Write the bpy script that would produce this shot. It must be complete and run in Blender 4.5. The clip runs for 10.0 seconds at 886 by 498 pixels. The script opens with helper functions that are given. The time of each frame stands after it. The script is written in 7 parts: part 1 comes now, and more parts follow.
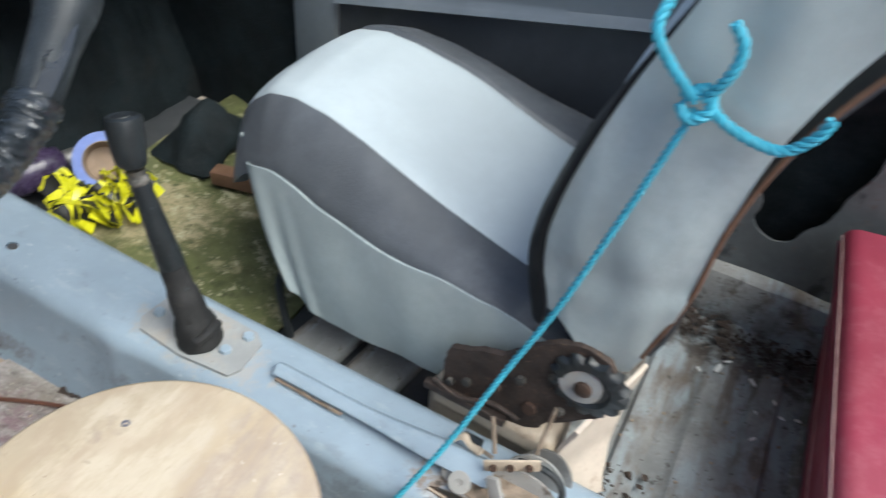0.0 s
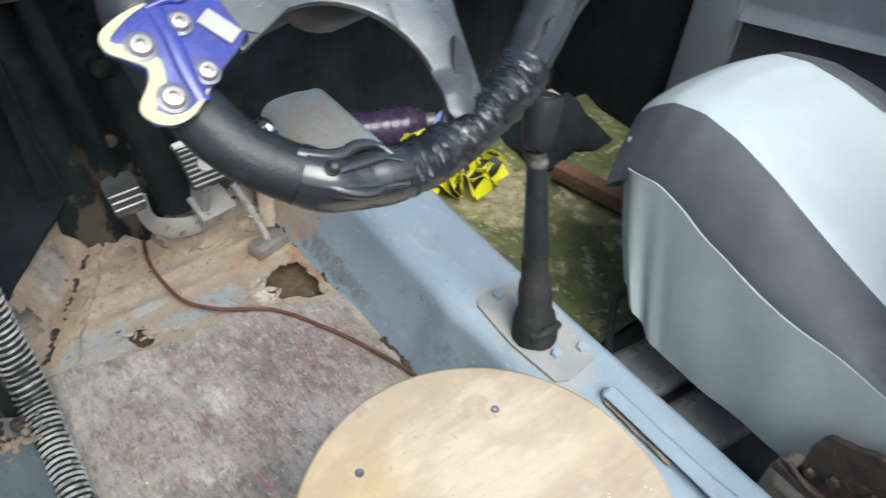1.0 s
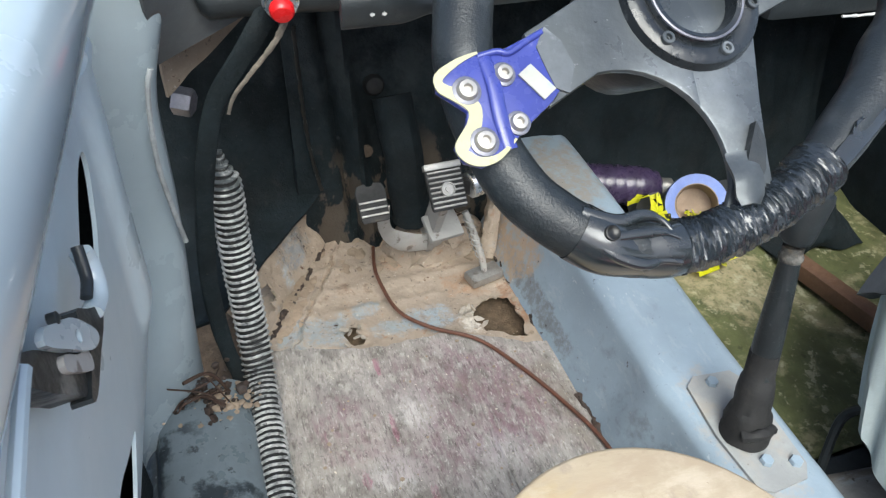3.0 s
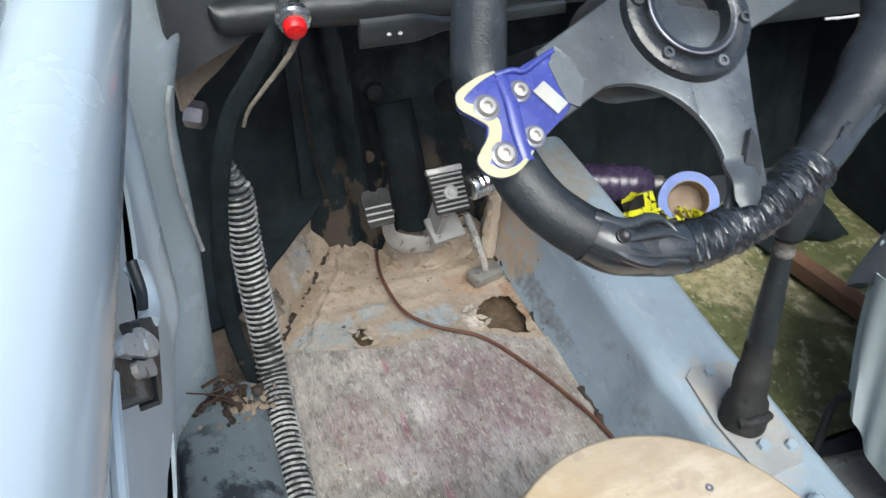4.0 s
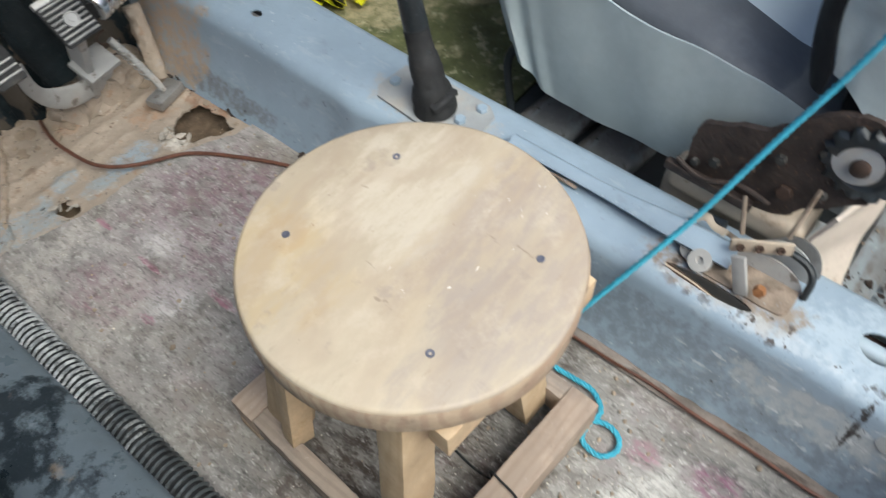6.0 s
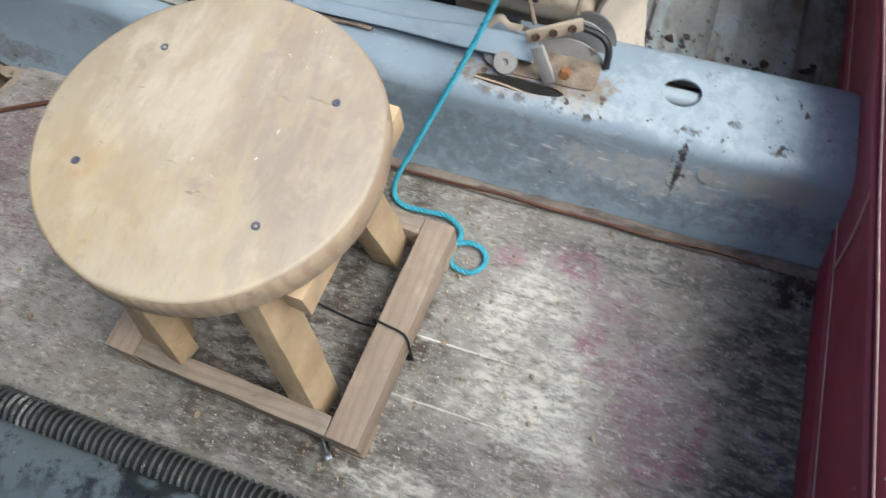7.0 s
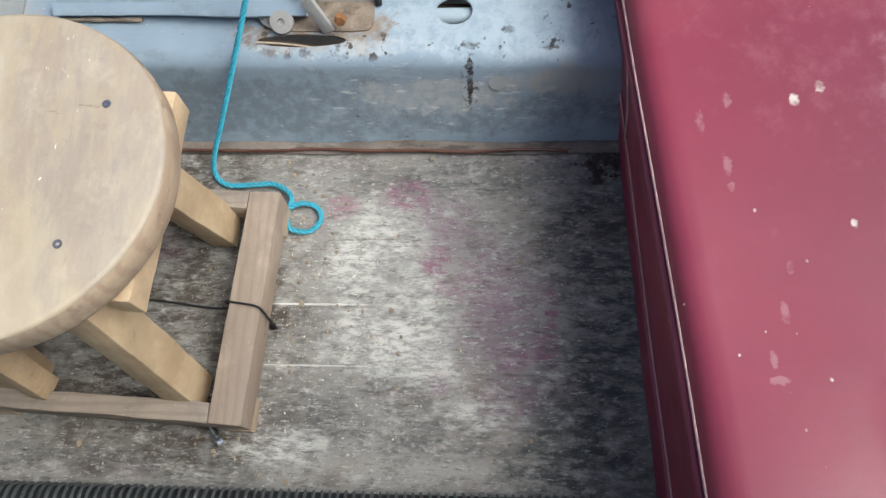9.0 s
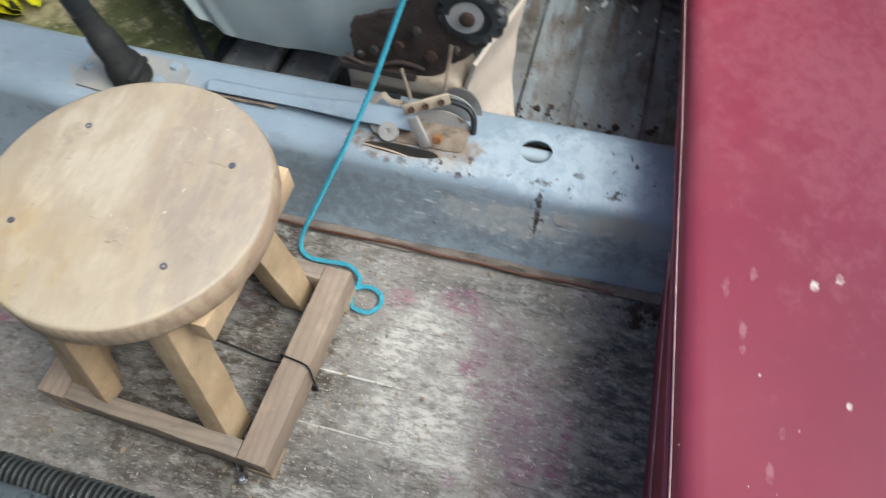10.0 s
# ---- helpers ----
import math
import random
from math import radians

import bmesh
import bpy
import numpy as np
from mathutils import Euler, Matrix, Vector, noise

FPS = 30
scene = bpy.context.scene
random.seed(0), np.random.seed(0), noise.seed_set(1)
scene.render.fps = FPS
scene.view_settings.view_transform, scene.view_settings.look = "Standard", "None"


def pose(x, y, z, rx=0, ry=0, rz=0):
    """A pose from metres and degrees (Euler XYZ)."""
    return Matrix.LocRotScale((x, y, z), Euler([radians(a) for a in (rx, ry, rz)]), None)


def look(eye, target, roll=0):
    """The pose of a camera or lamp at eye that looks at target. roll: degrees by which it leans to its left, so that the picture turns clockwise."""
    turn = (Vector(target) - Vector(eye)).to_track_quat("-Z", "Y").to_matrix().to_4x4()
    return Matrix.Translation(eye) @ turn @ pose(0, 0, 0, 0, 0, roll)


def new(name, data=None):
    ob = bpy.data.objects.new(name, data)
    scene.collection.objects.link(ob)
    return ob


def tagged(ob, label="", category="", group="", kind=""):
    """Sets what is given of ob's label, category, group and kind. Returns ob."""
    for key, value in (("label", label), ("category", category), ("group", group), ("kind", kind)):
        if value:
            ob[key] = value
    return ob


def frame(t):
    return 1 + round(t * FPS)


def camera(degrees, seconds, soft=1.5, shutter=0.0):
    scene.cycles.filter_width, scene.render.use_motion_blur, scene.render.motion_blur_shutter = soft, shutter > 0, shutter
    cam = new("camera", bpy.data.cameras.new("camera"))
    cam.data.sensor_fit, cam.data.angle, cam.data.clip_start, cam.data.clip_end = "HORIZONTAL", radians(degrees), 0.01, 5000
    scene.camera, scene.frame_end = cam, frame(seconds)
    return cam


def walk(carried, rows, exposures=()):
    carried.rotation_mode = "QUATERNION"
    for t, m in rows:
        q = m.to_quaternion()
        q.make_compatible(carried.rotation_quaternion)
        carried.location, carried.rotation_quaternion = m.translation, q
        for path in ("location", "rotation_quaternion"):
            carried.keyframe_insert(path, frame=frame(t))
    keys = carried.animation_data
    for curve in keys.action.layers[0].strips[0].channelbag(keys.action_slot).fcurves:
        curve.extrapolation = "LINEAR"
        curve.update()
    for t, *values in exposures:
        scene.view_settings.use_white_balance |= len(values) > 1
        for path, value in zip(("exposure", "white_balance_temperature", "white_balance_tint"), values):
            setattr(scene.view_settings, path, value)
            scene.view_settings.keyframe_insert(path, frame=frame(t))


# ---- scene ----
cam = camera(61.8, 10.0, 1.2, 0.3)
PATH = [
    (0, (0.246, 0.059, 0.857), (1.6, 0.666, -0.484), 6.3),
    (0.2, (0.241, 0.099, 0.836), (1.523, 0.818, -0.52), 5.6),
    (0.5, (0.225, 0.155, 0.818), (1.406, 1.022, -0.543), 6.2),
    (1, (0.186, 0.204, 0.807), (1.153, 1.294, -0.563), 5.8),
    (1.2, (0.172, 0.217, 0.797), (1.078, 1.367, -0.565), 6.5),
    (1.5, (0.159, 0.225, 0.814), (0.955, 1.447, -0.555), 5.2),
    (2, (0.156, 0.239, 0.816), (0.829, 1.541, -0.546), 5.1),
    (2.5, (0.158, 0.23, 0.808), (0.745, 1.591, -0.535), 5.2),
    (2.7, (0.154, 0.228, 0.812), (0.717, 1.605, -0.524), 5.3),
    (3.8, (0.113, 0.223, 0.837), (0.677, 1.616, -0.482), 5.0),
    (4, (0.112, 0.214, 0.843), (0.704, 1.586, -0.487), 4.6),
    (4.5, (0.121, 0.191, 0.836), (0.8, 1.477, -0.537), 3.1),
    (5, (0.139, 0.147, 0.807), (0.911, 1.306, -0.629), 1.2),
    (5.5, (0.146, 0.129, 0.793), (0.986, 1.105, -0.738), -0.4),
    (6, (0.151, 0.107, 0.787), (1.02, 0.877, -0.841), -2.8),
    (6.2, (0.15, 0.095, 0.785), (1.017, 0.772, -0.885), -3.7),
    (7.3, (0.157, 0.025, 0.777), (0.866, 0.359, -1.063), -10.9),
    (7.5, (0.154, 0.015, 0.779), (0.841, 0.318, -1.075), -11.3),
    (8, (0.146, 0.005, 0.78), (0.804, 0.243, -1.094), -11.3),
    (8.5, (0.148, -0.006, 0.786), (0.805, 0.167, -1.095), -9.8),
    (9, (0.145, -0.026, 0.8), (0.839, 0.073, -1.073), -7.2),
    (9.5, (0.13, -0.038, 0.832), (0.951, 0.061, -0.988), -3.3),
    (10, (0.09, -0.059, 0.871), (1.057, 0.263, -0.85), -3.7),
]
walk(cam, [(t, look(eye, target, roll)) for t, eye, target, roll in PATH], [(0.0, 0.90), (1.5, 1.0), (2.5, 1.08), (3.8, 0.96), (4.5, 0.95), (5.5, 0.8), (7.5, 0.66), (10.0, 0.66)])

# ---- world and light ----
sky_world = bpy.data.worlds.new("sky")
scene.world = sky_world
sky_world.use_nodes = True
wt = sky_world.node_tree
bg = wt.nodes["Background"]
sky = wt.nodes.new("ShaderNodeTexSky")
sky.sky_type, sky.sun_disc = "NISHITA", False
sky.sun_elevation, sky.sun_rotation = radians(55), radians(190)
sky.air_density, sky.dust_density = 1.0, 3.5
wt.links.new(sky.outputs["Color"], bg.inputs["Color"])
bg.inputs["Strength"].default_value = 0.13
sun_data = bpy.data.lights.new("sun", "SUN")
sun_data.energy, sun_data.angle, sun_data.color = 2.0, radians(46), (0.90, 1.0, 0.985)
sun = new("sun", sun_data)
sun.matrix_world = look((-0.2, -3.1, 5.1), (0.4, 0.4, 0.0))

# ---- materials ----


def mat(name, base, rough=0.6, metal=0.0, var=0.2, vscale=9.0, layers=(), bump=0.2, bscale=140.0, stretch=(1, 1, 1), coat=0.0, relief=(), spec=0.5):
    """Object-space procedural surface. layers: (colour, scale, low, high, amount, stretch) noise patches, or
    ("spot", colour, centre, radii, amount) stains, painted shade or sheen with a ragged rim, ("grain", colour, scale,
    twist, amount, stretch) wood figure, ("chips", colour, centre, radii, scale, low, amount, stretch) small chips
    within an ellipsoid, ("wash", colour, centre, radii, amount, scale, stretch) a soft worn stain or painted shade
    broken by the grain. relief: extra (scale, strength, stretch) bump."""
    m = bpy.data.materials.new(name)
    m.use_nodes = True
    nt = m.node_tree
    bsdf = nt.nodes["Principled BSDF"]
    coord = nt.nodes.new("ShaderNodeTexCoord")

    def node(kind, **values):
        n = nt.nodes.new(kind)
        for k, v in values.items():
            n.inputs[k].default_value = v
        return n

    def mapped(st):
        mp = nt.nodes.new("ShaderNodeMapping")
        mp.inputs["Scale"].default_value = st
        nt.links.new(coord.outputs["Object"], mp.inputs["Vector"])
        return mp.outputs["Vector"]

    def noise_of(scale, st, detail=6.0, rg=0.6):
        n = node("ShaderNodeTexNoise", Scale=scale, Detail=detail, Roughness=rg)
        nt.links.new(mapped(st), n.inputs["Vector"])
        return n.outputs["Fac"]

    def ranged(sock, lo, hi, a, b):
        r = nt.nodes.new("ShaderNodeMapRange")
        r.interpolation_type = "SMOOTHSTEP"
        for k, v in zip(("From Min", "From Max", "To Min", "To Max"), (lo, hi, a, b)):
            r.inputs[k].default_value = v
        nt.links.new(sock, r.inputs["Value"])
        return r.outputs["Result"]

    def mixed(fac, a, b):
        mx = nt.nodes.new("ShaderNodeMix")
        mx.data_type = "RGBA"
        nt.links.new(fac, mx.inputs["Factor"])
        for sock, v in ((mx.inputs[6], a), (mx.inputs[7], b)):
            if isinstance(v, tuple):
                sock.default_value = (*v, 1)
            else:
                nt.links.new(v, sock)
        return mx.outputs[2]

    def distance(centre, radii):
        sub = nt.nodes.new("ShaderNodeVectorMath")
        sub.operation = "SUBTRACT"
        nt.links.new(coord.outputs["Object"], sub.inputs[0])
        sub.inputs[1].default_value = centre
        div = nt.nodes.new("ShaderNodeVectorMath")
        div.operation = "DIVIDE"
        nt.links.new(sub.outputs[0], div.inputs[0])
        div.inputs[1].default_value = radii
        length = nt.nodes.new("ShaderNodeVectorMath")
        length.operation = "LENGTH"
        nt.links.new(div.outputs[0], length.inputs[0])
        return length.outputs["Value"]

    lowc = tuple(c * (1 - var) for c in base)
    highc = tuple(min(1.0, c * (1 + var)) for c in base)
    colour = mixed(ranged(noise_of(vscale, stretch), 0.32, 0.68, 0, 1), lowc, highc)
    fine = noise_of(vscale * 11, stretch, 4.0)
    colour = mixed(ranged(fine, 0.35, 0.7, 0, 0.45), colour, tuple(c * (1 - 0.8 * var) for c in base))
    for layer in layers:
        if layer[0] == "spot":
            _, col, centre, radii, amount = layer
            length = distance(centre, radii)
            ragged = noise_of(min(200.0, 30.0 * max(1.0, 0.03 / min(radii))), tuple(max(s, 0.4) for s in stretch), 8.0, 0.7)
            add = nt.nodes.new("ShaderNodeMath")
            add.operation = "MULTIPLY_ADD"
            nt.links.new(ragged, add.inputs[0])
            add.inputs[1].default_value = 2.2
            nt.links.new(length, add.inputs[2])
            fac = ranged(add.outputs[0], 1.72, 2.12, amount, 0)
            worn = nt.nodes.new("ShaderNodeMath")
            worn.operation = "MULTIPLY"
            nt.links.new(fac, worn.inputs[0])
            nt.links.new(ranged(noise_of(70.0, stretch, 6.0, 0.7), 0.36, 0.58, 0.25, 1), worn.inputs[1])
            fac = worn.outputs[0]
            colour = mixed(fac, colour, col)
        elif layer[0] == "grain":
            _, col, sc, twist, amount, st = layer
            w = node("ShaderNodeTexWave", Scale=sc, Distortion=twist, Detail=4.0)
            w.inputs["Detail Scale"].default_value = 1.4
            w.bands_direction = "X" if st[1] < st[0] else "Y"
            nt.links.new(mapped(st), w.inputs["Vector"])
            colour = mixed(ranged(w.outputs["Fac"], 0.35, 1.0, 0, amount), colour, col)
        elif layer[0] == "wash":
            _, col, centre, radii, amount, sc, st = layer
            both = nt.nodes.new("ShaderNodeMath")
            both.operation = "MULTIPLY"
            nt.links.new(ranged(noise_of(sc, st, 7.0, 0.72), 0.40, 0.60, 0.12 * amount, amount), both.inputs[0])
            warped = nt.nodes.new("ShaderNodeMath")
            warped.operation = "MULTIPLY_ADD"
            nt.links.new(noise_of(22.0, ONE, 6.0, 0.65), warped.inputs[0])
            warped.inputs[1].default_value = 1.6
            nt.links.new(distance(centre, radii), warped.inputs[2])
            nt.links.new(ranged(warped.outputs[0], 1.15, 1.95, 1, 0), both.inputs[1])
            colour = mixed(both.outputs[0], colour, col)
        elif layer[0] == "chips":
            _, col, centre, radii, sc, lo, amount, st = layer
            both = nt.nodes.new("ShaderNodeMath")
            both.operation = "MULTIPLY"
            nt.links.new(ranged(noise_of(sc, st, 5.0, 0.6), lo, lo + 0.035, 0, amount), both.inputs[0])
            nt.links.new(ranged(distance(centre, radii), 0.55, 1.05, 1, 0), both.inputs[1])
            colour = mixed(both.outputs[0], colour, col)
        else:
            col, sc, lo, hi, amount, st = layer
            colour = mixed(ranged(noise_of(sc, st, 8.0, 0.65), lo, hi, 0, amount), colour, col)
    nt.links.new(colour, bsdf.inputs["Base Color"])
    nt.links.new(ranged(noise_of(vscale * 2.3, stretch), 0.3, 0.7, max(0.03, rough - 0.12), min(1, rough + 0.12)), bsdf.inputs["Roughness"])
    bsdf.inputs["Metallic"].default_value = metal
    bsdf.inputs["Specular IOR Level"].default_value = spec
    bsdf.inputs["Coat Weight"].default_value = coat
    bsdf.inputs["Coat Roughness"].default_value = 0.15
    last = None
    for sc, strength, st in ((bscale, bump, stretch), *relief):
        b = nt.nodes.new("ShaderNodeBump")
        b.inputs["Strength"].default_value = strength
        b.inputs["Distance"].default_value = 0.002
        nt.links.new(noise_of(sc, st, 5.0), b.inputs["Height"])
        if last:
            nt.links.new(last, b.inputs["Normal"])
        last = b.outputs["Normal"]
    nt.links.new(last, bsdf.inputs["Normal"])
    return m


ONE = (1, 1, 1)
SAND = (0.43, 0.31, 0.21)
RUST = (0.10, 0.045, 0.022)
DIRT = (0.045, 0.036, 0.028)



def stains(colour, amount, rows):
    """Stains of one colour on a level sheet: rows of x, y and two radii."""
    return [("spot", colour, (x, y, 0), (rx, ry, 1), amount) for x, y, rx, ry in rows]


M_PAINT = mat("grey_blue_paint", (0.30, 0.38, 0.47), 0.42, 0.0, 0.10, 5, [
    ((0.40, 0.45, 0.50), 14, 0.58, 0.75, 0.5, ONE), (DIRT, 70, 0.69, 0.74, 0.8, ONE), (SAND, 6, 0.62, 0.8, 0.35, ONE)], 0.12, 90)
M_PILLAR = mat("pillar_paint", (0.315, 0.38, 0.41), 0.32, 0.0, 0.07, 4, [
    ((0.33, 0.375, 0.40), 9, 0.55, 0.8, 0.5, ONE), ((0.18, 0.21, 0.225), 7, 0.60, 0.78, 0.45, (1, 1, 0.5)), (DIRT, 60, 0.70, 0.74, 0.7, ONE),
    ((0.25, 0.17, 0.11), 40, 0.70, 0.76, 0.6, ONE), ((0.20, 0.21, 0.22), 180, 0.68, 0.73, 0.6, ONE)], 0.10, 90)
M_LEDGE = mat("glossy_pale_paint", (0.42, 0.50, 0.545), 0.18, 0.0, 0.04, 4, [(DIRT, 90, 0.72, 0.75, 0.6, ONE)], 0.02, 60, ONE, 0.9)
M_TUNNEL = mat("tunnel_paint", (0.285, 0.36, 0.425), 0.40, 0.0, 0.10, 5, [
    # side wall: grey grime together with painted shade, darker than the top
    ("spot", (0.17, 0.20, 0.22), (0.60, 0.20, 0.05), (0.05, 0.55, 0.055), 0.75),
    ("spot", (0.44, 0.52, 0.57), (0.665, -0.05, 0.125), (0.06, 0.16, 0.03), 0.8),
    ((0.44, 0.49, 0.51), 60, 0.56, 0.68, 0.3, (1, 0.35, 1)), ((0.19, 0.23, 0.26), 30, 0.58, 0.70, 0.45, (1, 0.5, 1)),
    ("spot", (0.48, 0.50, 0.49), (0.605, 0.02, 0.065), (0.03, 0.11, 0.030), 0.75), ("spot", (0.45, 0.47, 0.46), (0.612, -0.08, 0.085), (0.02, 0.05, 0.02), 0.7),
    ("spot", (0.42, 0.39, 0.33), (0.612, -0.12, 0.09), (0.02, 0.05, 0.025), 0.7),
    ("spot", (0.035, 0.03, 0.028), (0.612, -0.014, 0.085), (0.03, 0.0042, 0.045), 1.0),
    ("spot", (0.04, 0.035, 0.03), (0.634, -0.014, 0.118), (0.006, 0.013, 0.010), 0.9),
    ("spot", (0.05, 0.045, 0.04), (0.630, -0.10, 0.118), (0.004, 0.012, 0.010), 0.9),
    ("spot", (0.05, 0.045, 0.04), (0.652, -0.055, 0.123), (0.005, 0.008, 0.010), 0.9),
    ("spot", (0.12, 0.10, 0.08), (0.582, 0.93, 0.02), (0.014, 0.16, 0.03), 0.6), ("spot", (0.30, 0.27, 0.23), (0.66, 1.06, 0.14), (0.09, 0.11, 0.06), 0.9),
    ("spot", SAND, (0.60, 1.04, 0.05), (0.06, 0.10, 0.09), 0.9),
    ("spot", (0.40, 0.36, 0.31), (0.665, 0.56, 0.13), (0.05, 0.12, 0.02), 0.65),
    ("spot", (0.22, 0.155, 0.105), (0.652, 0.160, 0.125), (0.035, 0.10, 0.02), 0.9), ("chips", (0.05, 0.038, 0.03), (0.645, 0.16, 0.12), (0.03, 0.09, 0.02), 60, 0.55, 0.9, ONE),
    ("spot", (0.30, 0.24, 0.18), (0.652, 0.100, 0.125), (0.028, 0.032, 0.02), 0.85), ("spot", (0.24, 0.18, 0.13), (0.637, 0.20, 0.118), (0.014, 0.03, 0.02), 0.7),
    ("spot", (0.52, 0.56, 0.58), (0.632, 0.12, 0.118), (0.012, 0.12, 0.015), 0.6),
    ("chips", (0.05, 0.042, 0.036), (0.64, -0.10, 0.12), (0.04, 0.09, 0.03), 62, 0.625, 0.95, ONE),
    ("chips", (0.05, 0.042, 0.036), (0.68, -0.10, 0.12), (0.06, 0.12, 0.03), 46, 0.655, 0.95, ONE),
    ("chips", (0.07, 0.055, 0.045), (0.634, 0.10, 0.12), (0.02, 0.14, 0.02), 80, 0.62, 0.95, ONE),
    ("chips", (0.60, 0.62, 0.61), (0.605, 0.03, 0.065), (0.05, 0.17, 0.06), 95, 0.60, 0.75, (1, 0.35, 1.6)),
    ("chips", (0.05, 0.042, 0.036), (0.61, -0.014, 0.085), (0.03, 0.012, 0.05), 150, 0.54, 0.9, ONE),
    (DIRT, 70, 0.675, 0.71, 0.85, ONE), (RUST, 45, 0.69, 0.73, 0.8, ONE),
    ((0.09, 0.08, 0.07), 210, 0.66, 0.71, 0.7, ONE), ((0.56, 0.60, 0.62), 160, 0.64, 0.70, 0.5, (1, 0.4, 1))], 0.16, 160)
GRAIN = (1, 0.35, 1)


def washes(colour, amount, scale, rows):
    """Soft stains and painted shade on the board, broken up along its grain: rows of x, y and two radii."""
    return [("wash", colour, (x, y, 0), (rx, ry, 1), amount, scale, GRAIN) for x, y, rx, ry in rows]


BOARD_BASE = [
    ("wash", (0.43, 0.385, 0.365), (0.37, 0.76, 0), (0.36, 0.26, 1), 0.8, 60, GRAIN),
    ((0.40, 0.37, 0.325), 7, 0.44, 0.70, 0.55, (1, 0.6, 1)),
    ((0.125, 0.115, 0.10), 10, 0.48, 0.72, 0.6, (1, 0.7, 1)),
    ((0.20, 0.150, 0.105), 6, 0.50, 0.70, 0.5, ONE)]
# dark band along the rear seat's foot: contact shade painted into the board
BOARD_SHADE_STAINS = washes((0.050, 0.056, 0.052), 0.9, 90, [(0.38, -0.168, 0.32, 0.055), (0.27, -0.125, 0.10, 0.06), (0.46, -0.13, 0.07, 0.06), (0.20, -0.10, 0.05, 0.07)])
BOARD_SHADE_STAINS += washes((0.085, 0.083, 0.080), 0.85, 110, [(0.243, 0.150, 0.040, 0.070), (0.284, 0.065, 0.028, 0.050), (0.236, 0.02, 0.035, 0.10), (0.53, 0.00, 0.03, 0.13), (0.20, 0.33, 0.02, 0.20)])
# brown darkening under and beside the stool: the stool's shade painted in
BOARD_SHADE_STAINS += washes((0.062, 0.045, 0.032), 0.95, 80, [(0.40, 0.35, 0.20, 0.17), (0.27, 0.33, 0.09, 0.17), (0.365, 0.215, 0.055, 0.05), (0.53, 0.33, 0.04, 0.11), (0.22, 0.24, 0.05, 0.08)])
BOARD_PALE = washes((0.60, 0.585, 0.535), 0.8, 120, [(0.455, 0.085, 0.055, 0.065), (0.366, 0.045, 0.065, 0.060), (0.325, 0.095, 0.045, 0.055), (0.215, 0.185, 0.025, 0.07), (0.253, -0.03, 0.025, 0.06), (0.41, 0.125, 0.06, 0.04), (0.30, 0.03, 0.03, 0.05)])
BOARD_PALE += washes((0.66, 0.64, 0.62), 0.85, 100, [(0.35, 0.785, 0.032, 0.045), (0.44, 0.70, 0.05, 0.03), (0.30, 0.70, 0.04, 0.04)])
BOARD_PALE += washes((0.50, 0.46, 0.41), 0.7, 100, [(0.247, 0.755, 0.06, 0.06), (0.205, 0.86, 0.03, 0.06), (0.28, 0.88, 0.06, 0.03), (0.505, 0.68, 0.04, 0.06)])
BOARD_PURPLE = washes((0.21, 0.055, 0.125), 0.75, 130, [(0.508, 0.062, 0.026, 0.036), (0.425, 0.023, 0.020, 0.022), (0.394, 0.007, 0.018, 0.026), (0.367, -0.106, 0.040, 0.012), (0.325, -0.100, 0.030, 0.018), (0.315, -0.06, 0.016, 0.036)])
BOARD_PURPLE += washes((0.20, 0.105, 0.155), 0.6, 130, [(0.352, -0.049, 0.080, 0.060), (0.405, -0.045, 0.065, 0.060), (0.475, 0.005, 0.045, 0.055), (0.27, -0.06, 0.04, 0.05), (0.284, 0.018, 0.014, 0.014)])
BOARD_PURPLE += washes((0.36, 0.10, 0.18), 0.6, 120, [(0.493, 0.137, 0.018, 0.022)])
BOARD_PURPLE += stains((0.36, 0.09, 0.17), 0.6, [(0.315, 0.762, 0.005, 0.026), (0.225, 0.772, 0.005, 0.018), (0.319, 0.868, 0.005, 0.020), (0.338, 0.645, 0.007, 0.028), (0.262, 0.70, 0.006, 0.016)])
BOARD_PURPLE += washes((0.21, 0.12, 0.145), 0.65, 100, [(0.43, 0.82, 0.13, 0.075), (0.40, 0.72, 0.15, 0.055), (0.25, 0.79, 0.05, 0.08), (0.49, 0.75, 0.07, 0.08)])
